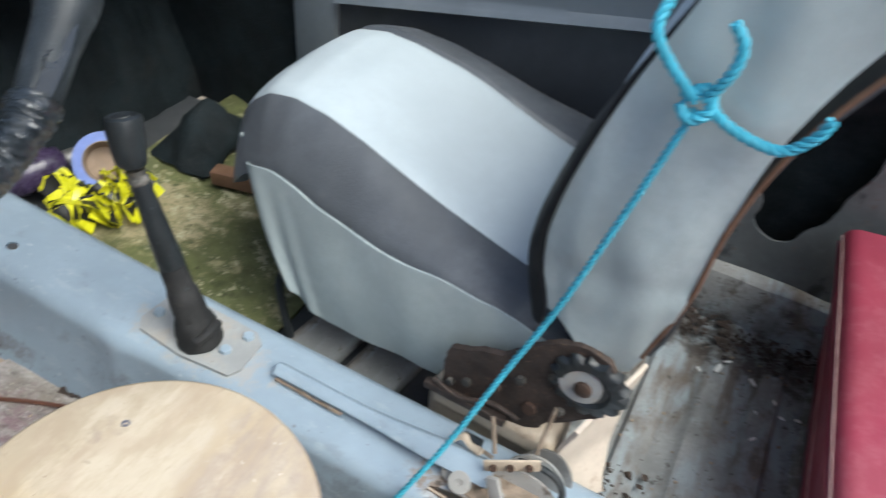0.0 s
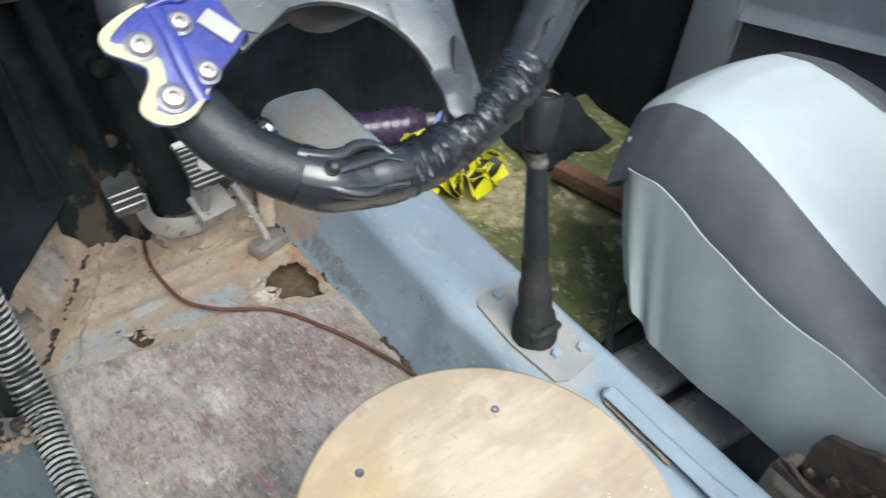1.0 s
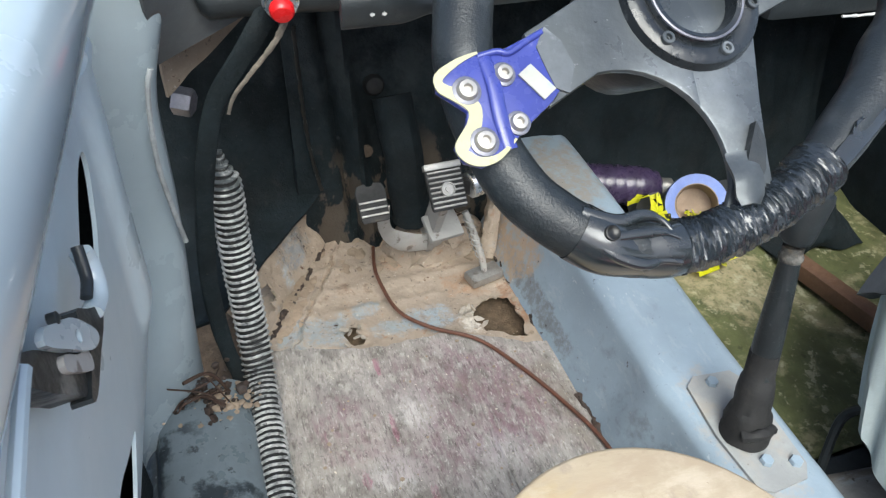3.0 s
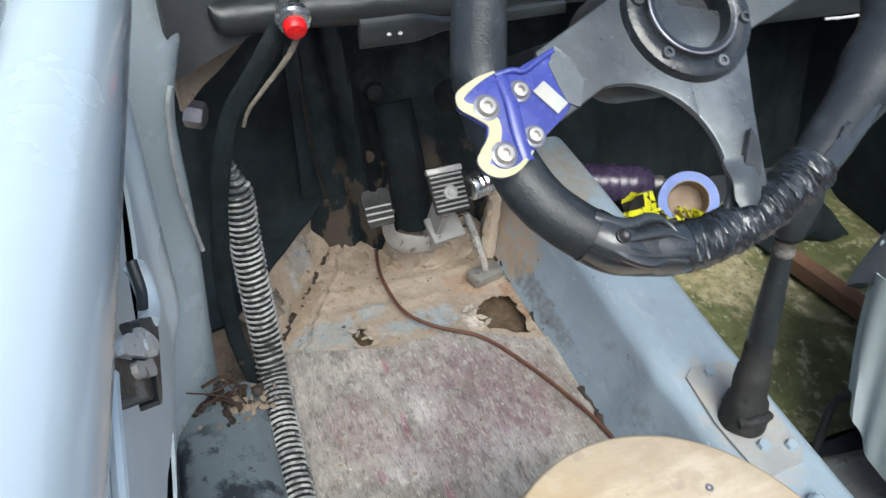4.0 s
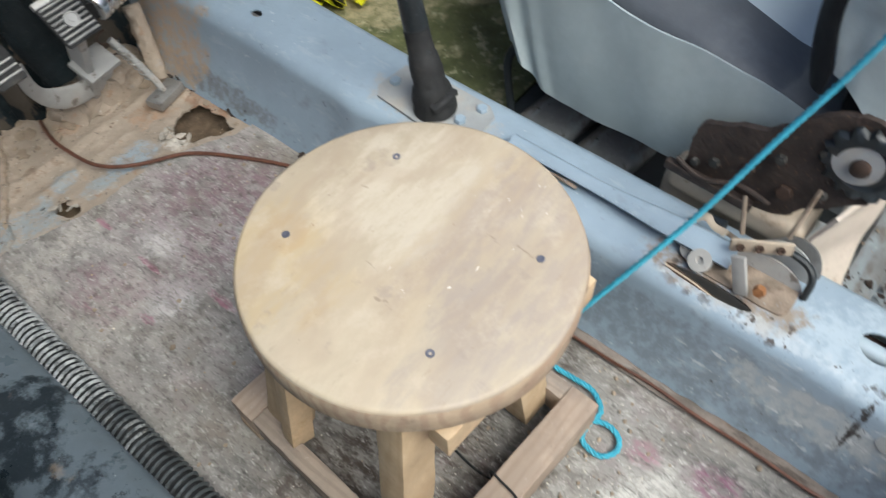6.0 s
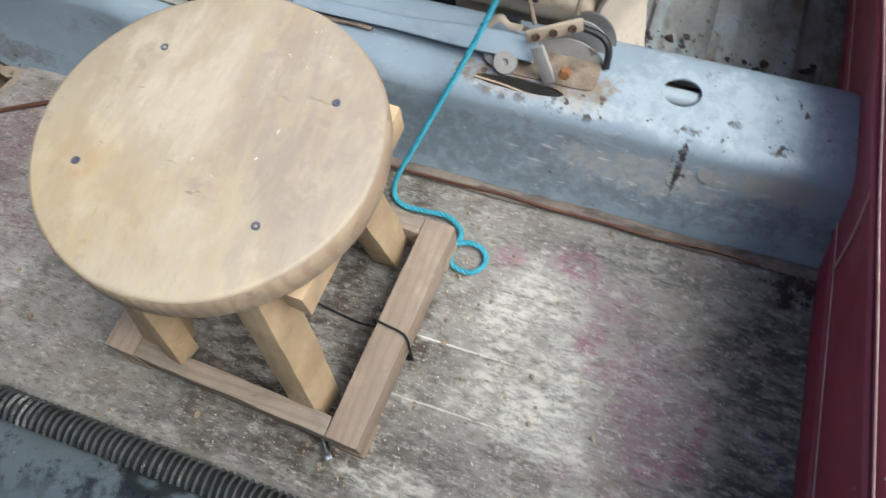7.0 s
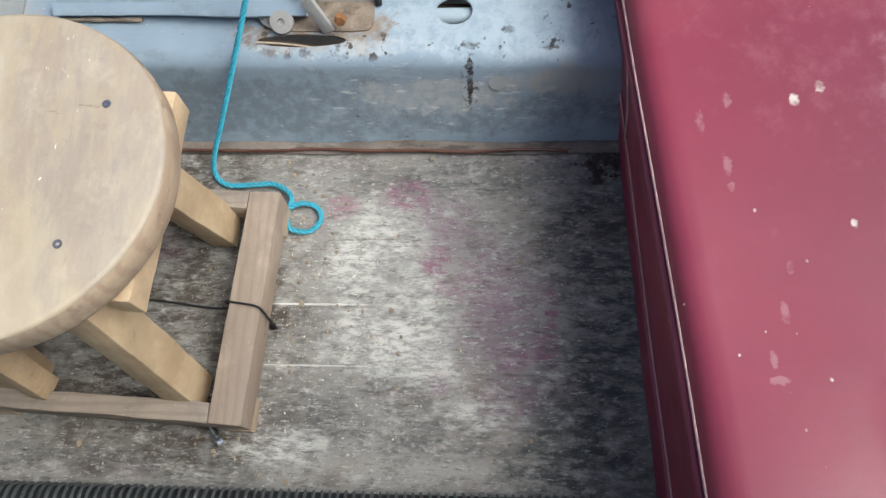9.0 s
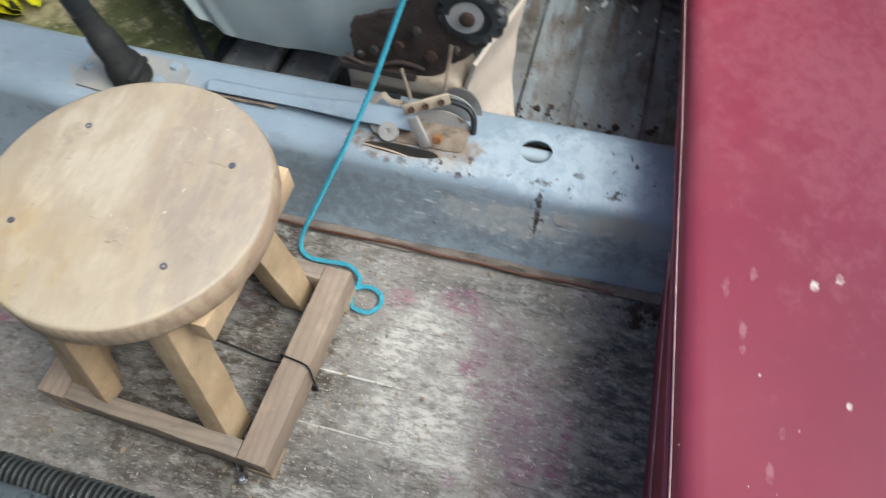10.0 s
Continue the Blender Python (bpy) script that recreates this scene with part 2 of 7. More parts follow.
BOARD_FINE = [
    ((0.24, 0.14, 0.17), 19, 0.54, 0.72, 0.30, (1, 0.5, 1)),
    ((0.58, 0.55, 0.50), 38, 0.54, 0.70, 0.42, (1, 0.6, 1)),
    ((0.075, 0.065, 0.055), 46, 0.53, 0.68, 0.48, (1, 0.55, 1)),
    ((0.05, 0.042, 0.035), 110, 0.54, 0.67, 0.45, (1, 0.45, 1)),
    ((0.66, 0.63, 0.58), 110, 0.54, 0.70, 0.40, (1, 0.5, 1)),
    ((0.045, 0.038, 0.032), 280, 0.54, 0.65, 0.45, (1, 0.22, 1)),
    ((0.70, 0.67, 0.62), 300, 0.57, 0.67, 0.38, (1, 0.28, 1)),
    ((0.70, 0.67, 0.61), 240, 0.62, 0.68, 0.55, ONE),
    ((0.045, 0.038, 0.032), 210, 0.62, 0.68, 0.55, ONE),
    ("spot", (0.76, 0.74, 0.70), (0.374, 0.165, 0), (0.0013, 0.070, 1), 0.9), ("spot", (0.74, 0.72, 0.66), (0.304, 0.155, 0), (0.0013, 0.075, 1), 0.9),
    ("chips", (0.78, 0.75, 0.68), (0.40, 0.16, 0), (0.16, 0.16, 1), 260, 0.665, 0.8, ONE),
    (DIRT, 70, 0.65, 0.71, 0.55, (1, 0.08, 1))]
M_BOARD = mat("worn_plywood", (0.265, 0.25, 0.228), 0.74, 0.0, 0.16, 9, BOARD_BASE + BOARD_SHADE_STAINS + BOARD_PALE + BOARD_PURPLE + BOARD_FINE, 0.5, 300, (1, 0.05, 1), 0.0, [(90, 0.35, (1, 0.15, 1))])
M_PAN = mat("sandy_floor_pan", (0.36, 0.29, 0.225), 0.85, 0.0, 0.18, 9, [
    ("spot", (0.29, 0.355, 0.40), (0.42, 0.945, -0.01), (0.055, 0.030, 1), 0.9),
    ("spot", (0.29, 0.345, 0.37), (0.25, 0.955, -0.01), (0.06, 0.04, 1), 0.75),
    ("spot", (0.29, 0.345, 0.37), (0.33, 0.985, -0.01), (0.03, 0.018, 1), 0.7), ("spot", (0.29, 0.345, 0.37), (0.36, 0.94, -0.01), (0.035, 0.020, 1), 0.75),
    ("spot", (0.20, 0.225, 0.245), (0.250, 1.095, 0.05), (0.035, 0.05, 0.05), 0.8), ("spot", (0.33, 0.38, 0.41), (0.235, 1.06, 0.04), (0.02, 0.03, 0.04), 0.7),
    ("spot", (0.66, 0.61, 0.54), (0.480, 0.925, -0.01), (0.016, 0.030, 1), 0.9),
    ("spot", (0.36, 0.20, 0.11), (0.50, 1.00, 0.0), (0.04, 0.03, 1), 0.6), ("spot", (0.40, 0.24, 0.15), (0.40, 1.075, 0.0), (0.03, 0.02, 1), 0.6), ("spot", (0.30, 0.15, 0.08), (0.555, 0.94, 0.0), (0.02, 0.06, 1), 0.7),
    ((0.29, 0.325, 0.345), 11, 0.60, 0.70, 0.6, ONE), ((0.18, 0.11, 0.07), 18, 0.58, 0.68, 0.6, ONE),
    ((0.49, 0.40, 0.31), 22, 0.55, 0.68, 0.65, (0.5, 1, 1)), ((0.33, 0.18, 0.10), 50, 0.62, 0.69, 0.6, ONE),
    (RUST, 44, 0.66, 0.70, 0.85, ONE), ((0.07, 0.05, 0.038), 120, 0.60, 0.67, 0.6, ONE), ((0.62, 0.55, 0.47), 160, 0.62, 0.69, 0.55, ONE),
    ((0.05, 0.036, 0.028), 28, 0.675, 0.70, 0.9, ONE)], 0.8, 150, ONE, 0.0, [(40, 0.5, ONE)])
M_FLAKE = mat("pale_paint_flake", (0.42, 0.37, 0.31), 0.8, 0.0, 0.2, 60, [((0.30, 0.24, 0.18), 90, 0.55, 0.66, 0.6, ONE)], 0.4, 200)
M_SAND = mat("caked_sand", (0.33, 0.255, 0.185), 0.95, 0.0, 0.25, 18, [((0.22, 0.14, 0.09), 26, 0.56, 0.7, 0.6, ONE)], 0.8, 150)
M_RUST = mat("rusted_steel", (0.048, 0.033, 0.026), 0.7, 0.0, 0.45, 26, [
    ((0.20, 0.12, 0.085), 22, 0.54, 0.66, 0.75, ONE), ((0.015, 0.015, 0.015), 22, 0.53, 0.66, 0.85, ONE), ((0.33, 0.29, 0.26), 90, 0.66, 0.72, 0.7, ONE),
    ((0.22, 0.13, 0.08), 200, 0.60, 0.68, 0.6, ONE)], 0.9, 160)
M_RUSTWIRE = mat("rusty_wire", (0.075, 0.045, 0.032), 0.6, 0.2, 0.3, 40)
M_GRIME = mat("oily_grime", (0.045, 0.043, 0.038), 0.5, 0.0, 0.4, 30, [((0.20, 0.19, 0.17), 26, 0.52, 0.62, 0.7, ONE), ((0.11, 0.085, 0.06), 50, 0.56, 0.66, 0.7, ONE)], 0.6, 160)
M_CREAM = mat("cream_enamel", (0.50, 0.41, 0.31), 0.6, 0.0, 0.14, 14, [((0.25, 0.15, 0.08), 30, 0.60, 0.72, 0.7, ONE), (DIRT, 50, 0.68, 0.74, 0.8, ONE)], 0.3, 90)
M_CREAMPALE = mat("pale_beige_paint", (0.66, 0.57, 0.48), 0.55, 0.0, 0.10, 14, [((0.40, 0.27, 0.17), 30, 0.62, 0.72, 0.6, ONE), (DIRT, 50, 0.69, 0.74, 0.8, ONE)], 0.25, 90)
M_DUSTPLATE = mat("dusty_painted_plate", (0.36, 0.35, 0.33), 0.7, 0.0, 0.12, 12, [((0.40, 0.32, 0.25), 14, 0.52, 0.7, 0.6, ONE), ((0.10, 0.075, 0.055), 60, 0.57, 0.66, 0.75, ONE), (DIRT, 50, 0.64, 0.70, 0.8, ONE)], 0.4, 120)
M_STEEL = mat("dull_steel", (0.40, 0.39, 0.37), 0.5, 0.75, 0.2, 25, [(RUST, 30, 0.60, 0.72, 0.6, ONE)], 0.25, 120)
M_STEELDARK = mat("dark_screw_steel", (0.20, 0.20, 0.23), 0.4, 0.6, 0.2, 60)
M_CHROME = mat("chrome", (0.82, 0.82, 0.82), 0.26, 1.0, 0.06, 30, (), 0.03, 60)
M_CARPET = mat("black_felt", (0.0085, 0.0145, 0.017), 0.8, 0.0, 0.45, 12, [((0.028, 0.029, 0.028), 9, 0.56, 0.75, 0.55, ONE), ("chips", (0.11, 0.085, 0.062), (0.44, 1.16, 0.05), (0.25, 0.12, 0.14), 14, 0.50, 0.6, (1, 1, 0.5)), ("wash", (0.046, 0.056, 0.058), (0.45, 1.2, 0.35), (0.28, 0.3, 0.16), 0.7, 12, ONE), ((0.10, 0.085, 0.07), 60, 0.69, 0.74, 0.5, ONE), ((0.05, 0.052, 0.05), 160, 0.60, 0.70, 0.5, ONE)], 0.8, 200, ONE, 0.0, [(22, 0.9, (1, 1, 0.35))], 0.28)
M_BLACK = mat("black_plastic", (0.019, 0.023, 0.025), 0.42, 0.0, 0.25, 22, [((0.07, 0.07, 0.072), 30, 0.6, 0.75, 0.4, ONE)], 0.25, 220)
M_LEATHER = mat("black_leather", (0.017, 0.021, 0.023), 0.40, 0.0, 0.2, 30, [((0.060, 0.066, 0.070), 26, 0.50, 0.72, 0.5, ONE), ((0.10, 0.108, 0.112), 220, 0.60, 0.70, 0.5, ONE)], 0.3, 520)
M_TAPE = mat("glossy_tape", (0.018, 0.023, 0.027), 0.16, 0.0, 0.2, 30, [((0.06, 0.07, 0.08), 18, 0.60, 0.75, 0.4, ONE)], 0.6, 120, ONE, 0.8, [(60, 0.6, ONE)])
M_SHELL = mat("smooth_black_grip", (0.020, 0.024, 0.026), 0.22, 0.0, 0.2, 20, [((0.07, 0.075, 0.08), 40, 0.62, 0.74, 0.4, ONE)], 0.06, 160, ONE, 0.7)
M_BOLTHEAD = mat("satin_bolt_steel", (0.42, 0.40, 0.37), 0.42, 0.6, 0.15, 60, (), 0.1, 160)
M_SMOKE = mat("clear_grey_sleeve", (0.10, 0.11, 0.115), 0.16, 0.0, 0.15, 30, [((0.30, 0.32, 0.34), 22, 0.55, 0.72, 0.6, ONE)], 0.1, 90, ONE, 0.4)
M_SPOKE = mat("worn_black_alloy", (0.075, 0.085, 0.09), 0.36, 0.45, 0.2, 10, [((0.30, 0.325, 0.335), 7, 0.46, 0.70, 0.55, ONE), ((0.05, 0.055, 0.06), 16, 0.56, 0.72, 0.5, ONE), ((0.42, 0.44, 0.45), 260, 0.64, 0.70, 0.4, (0.4, 1, 1)), ((0.60, 0.62, 0.62), 120, 0.69, 0.72, 0.6, ONE)], 0.10, 240)
M_HUB = mat("glossy_black_casting", (0.014, 0.017, 0.019), 0.28, 0.0, 0.2, 20, [((0.10, 0.11, 0.115), 55, 0.64, 0.70, 0.5, ONE)], 0.35, 190, ONE, 0.3)
M_DASHTOP = mat("dusty_dash_top", (0.19, 0.165, 0.15), 0.8, 0.0, 0.3, 20, [((0.32, 0.28, 0.25), 40, 0.52, 0.66, 0.6, ONE), ((0.03, 0.03, 0.03), 120, 0.54, 0.62, 0.85, ONE)], 0.6, 200)
M_RUBBER = mat("black_rubber", (0.018, 0.018, 0.018), 0.75, 0.0, 0.3, 26, [((0.10, 0.08, 0.06), 24, 0.60, 0.75, 0.5, ONE)], 0.4, 120)
M_BLUE = mat("blue_enamel", (0.035, 0.048, 0.235), 0.28, 0.0, 0.15, 20, [((0.35, 0.36, 0.50), 34, 0.66, 0.75, 0.4, ONE)], 0.08, 90, ONE, 0.3)
M_YELLOWEDGE = mat("cream_yellow_enamel", (0.40, 0.385, 0.235), 0.35, 0.0, 0.12, 25, (), 0.08, 90)
M_HOSE = mat("grey_hose", (0.075, 0.085, 0.088), 0.45, 0.0, 0.25, 20, [("spot", (0.52, 0.53, 0.52), (0.0, 0.62, 0.10), (0.10, 0.36, 0.20), 1.0), ((0.03, 0.03, 0.03), 40, 0.56, 0.64, 0.85, ONE), ((0.40, 0.39, 0.36), 34, 0.60, 0.70, 0.6, ONE), ((0.02, 0.02, 0.02), 160, 0.60, 0.66, 0.8, ONE), ((0.62, 0.60, 0.56), 120, 0.66, 0.70, 0.6, ONE)], 0.4, 160)
M_STOOL = mat("raw_pale_wood", (0.47, 0.385, 0.275), 0.55, 0.0, 0.12, 6, [
    ((0.45, 0.34, 0.215), 8, 0.46, 0.70, 0.6, (0.6, 1, 1)), ((0.58, 0.50, 0.375), 7, 0.50, 0.72, 0.65, (0.6, 1, 1)),
    ("spot", (0.355, 0.290, 0.240), (0.045, -0.075, 0.30), (0.11, 0.09, 1), 0.75), ("spot", (0.36, 0.30, 0.25), (-0.045, -0.105, 0.30), (0.08, 0.06, 1), 0.6),
    ("spot", (0.47, 0.35, 0.19), (-0.075, 0.075, 0.30), (0.07, 0.07, 1), 0.55), ("spot", (0.44, 0.31, 0.17), (-0.055, 0.092, 0.30), (0.02, 0.025, 1), 0.6),
    ("spot", (0.60, 0.53, 0.42), (0.035, 0.045, 0.30), (0.09, 0.07, 1), 0.55),
    ("grain", (0.37, 0.28, 0.20), 4.0, 16.0, 0.30, (1.0, 1.3, 1)), ("grain", (0.40, 0.31, 0.22), 26.0, 14.0, 0.10, (0.6, 1, 1)),
    ((0.33, 0.25, 0.175), 90, 0.60, 0.69, 0.35, (0.4, 1, 1)), ((0.60, 0.52, 0.41), 20, 0.52, 0.72, 0.4, ONE),
    ((0.31, 0.25, 0.205), 24, 0.60, 0.68, 0.45, (1, 0.7, 1)),
    ("chips", (0.24, 0.18, 0.13), (0.0, -0.02, 0.30), (0.13, 0.13, 1), 34, 0.665, 0.6, (2.2, 0.5, 1)),
    ("chips", (0.90, 0.87, 0.80), (0.03, -0.06, 0.30), (0.11, 0.10, 1), 110, 0.70, 0.9, (0.6, 1.2, 1)),
    ((0.26, 0.15, 0.09), 60, 0.705, 0.74, 0.7, ONE), ((0.20, 0.13, 0.09), 150, 0.69, 0.72, 0.7, ONE)], 0.18, 220, (0.35, 1, 1))
M_STOOLEDGE = mat("dirty_pale_wood", (0.47, 0.355, 0.245), 0.7, 0.0, 0.2, 10, [
    ((0.33, 0.26, 0.20), 9, 0.48, 0.68, 0.7, ONE), ((0.56, 0.45, 0.32), 14, 0.54, 0.70, 0.6, ONE), ("grain", (0.28, 0.165, 0.12), 30.0, 5.0, 0.35, (0.25, 1, 1)),
    ((0.13, 0.095, 0.07), 90, 0.60, 0.70, 0.5, (0.3, 1, 0.6)), ((0.56, 0.49, 0.39), 150, 0.63, 0.70, 0.5, ONE), ((0.16, 0.12, 0.09), 26, 0.62, 0.70, 0.6, ONE)], 0.4, 170, (0.3, 1, 1))
M_GREYWOOD = mat("grimy_pale_wood", (0.36, 0.285, 0.225), 0.72, 0.0, 0.2, 10, [
    ((0.205, 0.175, 0.15), 11, 0.45, 0.64, 0.7, ONE), ((0.42, 0.34, 0.26), 16, 0.56, 0.70, 0.6, ONE), ("grain", (0.18, 0.14, 0.11), 34.0, 5.0, 0.35, (1, 0.25, 1)),
    ((0.12, 0.09, 0.07), 70, 0.61, 0.70, 0.6, (1, 0.3, 0.6)), ((0.55, 0.48, 0.40), 160, 0.64, 0.70, 0.5, ONE)], 0.4, 170, (1, 0.3, 1))
M_RAILWOOD = mat("worn_rail_wood", (0.37, 0.285, 0.22), 0.72, 0.0, 0.2, 10, [
    ((0.25, 0.195, 0.16), 11, 0.45, 0.66, 0.6, ONE), ((0.46, 0.36, 0.27), 16, 0.54, 0.70, 0.6, ONE), ("grain", (0.24, 0.165, 0.12), 30.0, 5.0, 0.30, (0.25, 1, 1)),
    ((0.13, 0.095, 0.07), 80, 0.61, 0.70, 0.5, (0.3, 1, 0.6)), ((0.55, 0.48, 0.40), 160, 0.64, 0.70, 0.5, ONE)], 0.4, 170, (0.3, 1, 1))
M_LEGWOOD = mat("tan_leg_wood", (0.47, 0.345, 0.215), 0.68, 0.0, 0.16, 12, [((0.54, 0.43, 0.29), 12, 0.50, 0.70, 0.6, ONE), ("grain", (0.36, 0.23, 0.13), 26.0, 6.0, 0.22, (1, 1, 0.25)), ((0.26, 0.17, 0.10), 30, 0.62, 0.70, 0.6, ONE), ((0.15, 0.10, 0.07), 110, 0.66, 0.71, 0.6, ONE)], 0.35, 170)
M_FRESHWOOD = mat("fresh_cut_wood", (0.55, 0.40, 0.25), 0.7, 0.0, 0.2, 16, [((0.44, 0.26, 0.12), 28, 0.56, 0.7, 0.6, ONE)], 0.35, 160)
M_RED = mat("red_vinyl", (0.315, 0.045, 0.078), 0.44, 0.0, 0.10, 4, [
    ((0.37, 0.095, 0.12), 3.2, 0.48, 0.74, 0.6, ONE), ((0.19, 0.022, 0.036), 6, 0.58, 0.76, 0.5, ONE),
    *[("spot", (0.52, 0.26, 0.27), (x - 0.65, y + 0.5, 0.25), (rx, ry, 0.2), 0.55) for x, y, rx, ry in ((0.491, -0.237, 0.008, 0.004), (0.471, -0.213, 0.012, 0.004), (0.43, -0.231, 0.012, 0.004), (0.41, -0.232, 0.005, 0.003), (0.339, -0.269, 0.007, 0.003), (0.302, -0.261, 0.010, 0.004), (0.267, -0.248, 0.008, 0.003), (0.250, -0.249, 0.004, 0.009))],
    *[("spot", (0.80, 0.70, 0.60), (x - 0.65, y + 0.5, 0.25), (r, r * 0.7, 0.2), 1.0) for x, y, r in ((0.487, -0.29, 0.0065), (0.499, -0.312, 0.007), (0.374, -0.32, 0.0045), (0.388, -0.248, 0.0018), (0.344, -0.282, 0.0015), (0.251, -0.286, 0.0018), (0.214, -0.263, 0.0015), (0.27, -0.224, 0.0015), (0.288, -0.245, 0.0012), (0.286, -0.267, 0.0012), (0.313, -0.189, 0.0012))],
    # pale wavy stain, also carrying a bright highlight patch as colour
    ("spot", (0.50, 0.24, 0.28), (-0.13, 0.105, 0.25), (0.05, 0.035, 0.2), 0.55),
    # broad sheen of the far cushion top, painted as paler pink
    ("spot", (0.46, 0.15, 0.185), (0.32, 0.14, 0.25), (0.50, 0.24, 0.3), 0.35),
    ((0.58, 0.36, 0.34), 60, 0.735, 0.76, 0.6, (1, 0.5, 1)),
    ((0.66, 0.48, 0.42), 170, 0.725, 0.75, 0.8, ONE)], 0.10, 600, ONE, 0.0, [(16, 0.12, ONE)], 0.5)
M_THREADRED = mat("pale_thread", (0.62, 0.40, 0.38), 0.8, 0.0, 0.2, 60)
M_SEATLIGHT = mat("pale_grey_vinyl", (0.45, 0.51, 0.525), 0.5, 0.0, 0.06, 6, [((0.45, 0.44, 0.40), 14, 0.64, 0.8, 0.25, ONE)], 0.15, 300)
M_SEATBLACK = mat("black_vinyl", (0.009, 0.010, 0.012), 0.6, 0.0, 0.2, 8, [((0.03, 0.031, 0.034), 14, 0.56, 0.74, 0.5, ONE)], 0.2, 300, ONE, 0.0, (), 0.3)
M_SEATDARK = mat("dark_grey_vinyl", (0.088, 0.096, 0.105), 0.5, 0.0, 0.2, 8, [((0.17, 0.175, 0.18), 9, 0.55, 0.75, 0.5, ONE)], 0.2, 300)
# real grime on the quarter panel; on the cowl side a painted shade
M_QUARTER = mat("grimy_grey_and_cowl_shade", (0.10, 0.11, 0.115), 0.55, 0.0, 0.25, 7, [((0.22, 0.25, 0.26), 8, 0.54, 0.7, 0.6, ONE), (RUST, 16, 0.58, 0.68, 0.8, ONE), ((0.015, 0.017, 0.017), 7, 0.58, 0.66, 0.9, (1, 1.6, 1))], 0.4, 90)
M_SKIRT = mat("grey_green_cloth", (0.385, 0.445, 0.44), 0.65, 0.0, 0.12, 7, [((0.46, 0.50, 0.48), 10, 0.55, 0.75, 0.5, ONE), ((0.28, 0.33, 0.33), 5, 0.52, 0.72, 0.5, (1, 1, 0.6)), ((0.30, 0.20, 0.10), 60, 0.74, 0.77, 0.6, ONE)], 0.2, 300, ONE, 0.0, [(13, 0.9, (1, 1, 0.5))])
M_MAT = mat("olive_floor_mat", (0.115, 0.125, 0.05), 0.6, 0.0, 0.3, 14, [
    ((0.36, 0.33, 0.19), 22, 0.52, 0.66, 0.75, ONE), ((0.04, 0.055, 0.022), 17, 0.54, 0.7, 0.7, ONE), ("spot", (0.44, 0.37, 0.23), (-0.075, 0.06, 0.0), (0.09, 0.13, 1), 0.75), ((0.40, 0.33, 0.21), 6, 0.52, 0.68, 0.5, ONE), ((0.50, 0.47, 0.32), 48, 0.56, 0.63, 0.55, ONE), ((0.03, 0.04, 0.018), 60, 0.60, 0.68, 0.6, ONE)], 0.5, 90, ONE, 0.0, [(30, 0.9, ONE)])
M_REARPAN = mat("bare_rear_floor", (0.28, 0.285, 0.28), 0.7, 0.0, 0.25, 12, [
    ((0.34, 0.40, 0.43), 16, 0.48, 0.62, 0.8, (0.3, 1, 1)), ((0.15, 0.11, 0.08), 20, 0.52, 0.64, 0.75, (0.25, 1, 1)),
    ((0.37, 0.42, 0.44), 11, 0.55, 0.7, 0.6, ONE), ((0.15, 0.11, 0.08), 13, 0.53, 0.68, 0.7, ONE),
    ("spot", (0.055, 0.042, 0.034), (1.17, 0.0, 0.0), (0.06, 0.30, 1), 0.85), ("spot", (0.10, 0.085, 0.07), (1.0, -0.20, 0.0), (0.25, 0.05, 1), 0.75), ("spot", (0.06, 0.05, 0.04), (1.03, 0.10, 0.0), (0.10, 0.04, 1), 0.7),
    ("spot", (0.10, 0.075, 0.05), (0.81, -0.145, 0.0), (0.05, 0.03, 1), 0.8),
    ((0.06, 0.048, 0.038), 60, 0.61, 0.67, 0.8, ONE), (DIRT, 45, 0.66, 0.72, 0.8, ONE), ((0.48, 0.50, 0.50), 150, 0.66, 0.70, 0.6, ONE)], 0.5, 140)
M_DULL = mat("dull_grey_panel", (0.165, 0.19, 0.21), 0.5, 0.0, 0.15, 5, [((0.26, 0.29, 0.31), 8, 0.55, 0.75, 0.5, ONE), (DIRT, 60, 0.68, 0.74, 0.7, ONE), ((0.09, 0.10, 0.11), 5, 0.54, 0.72, 0.5, ONE)], 0.15, 120)
M_DARKPANEL = mat("dark_trim_panel", (0.055, 0.060, 0.066), 0.6, 0.0, 0.2, 6, [((0.10, 0.105, 0.11), 8, 0.55, 0.75, 0.5, ONE)], 0.2, 160)
M_SILLTOP = mat("sill_paint", (0.16, 0.195, 0.215), 0.36, 0.0, 0.15, 8, [
    ((0.015, 0.022, 0.027), 8, 0.50, 0.57, 0.92, ONE), ((0.30, 0.36, 0.39), 16, 0.58, 0.72, 0.6, ONE), ((0.02, 0.025, 0.03), 60, 0.60, 0.66, 0.8, ONE),
    (SAND, 18, 0.62, 0.74, 0.45, ONE), ((0.55, 0.58, 0.58), 120, 0.66, 0.72, 0.6, ONE)], 0.3, 120)
M_ROPE = mat("turquoise_rope", (0.045, 0.37, 0.49), 0.5, 0.0, 0.15, 60, [((0.25, 0.62, 0.70), 120, 0.6, 0.75, 0.5, ONE)], 0.3, 500)
M_ORANGE = mat("orange_rust", (0.30, 0.13, 0.05), 0.8, 0.1, 0.3, 60, (), 0.5, 200)
M_COPPER = mat("brown_cable", (0.13, 0.055, 0.035), 0.4, 0.1, 0.2, 40)
M_TAPEY = mat("yellow_tape", (0.62, 0.60, 0.02), 0.35, 0.0, 0.12, 30, (), 0.2, 90)
M_TAPEK = mat("black_print", (0.012, 0.012, 0.010), 0.4, 0.0, 0.12, 30)
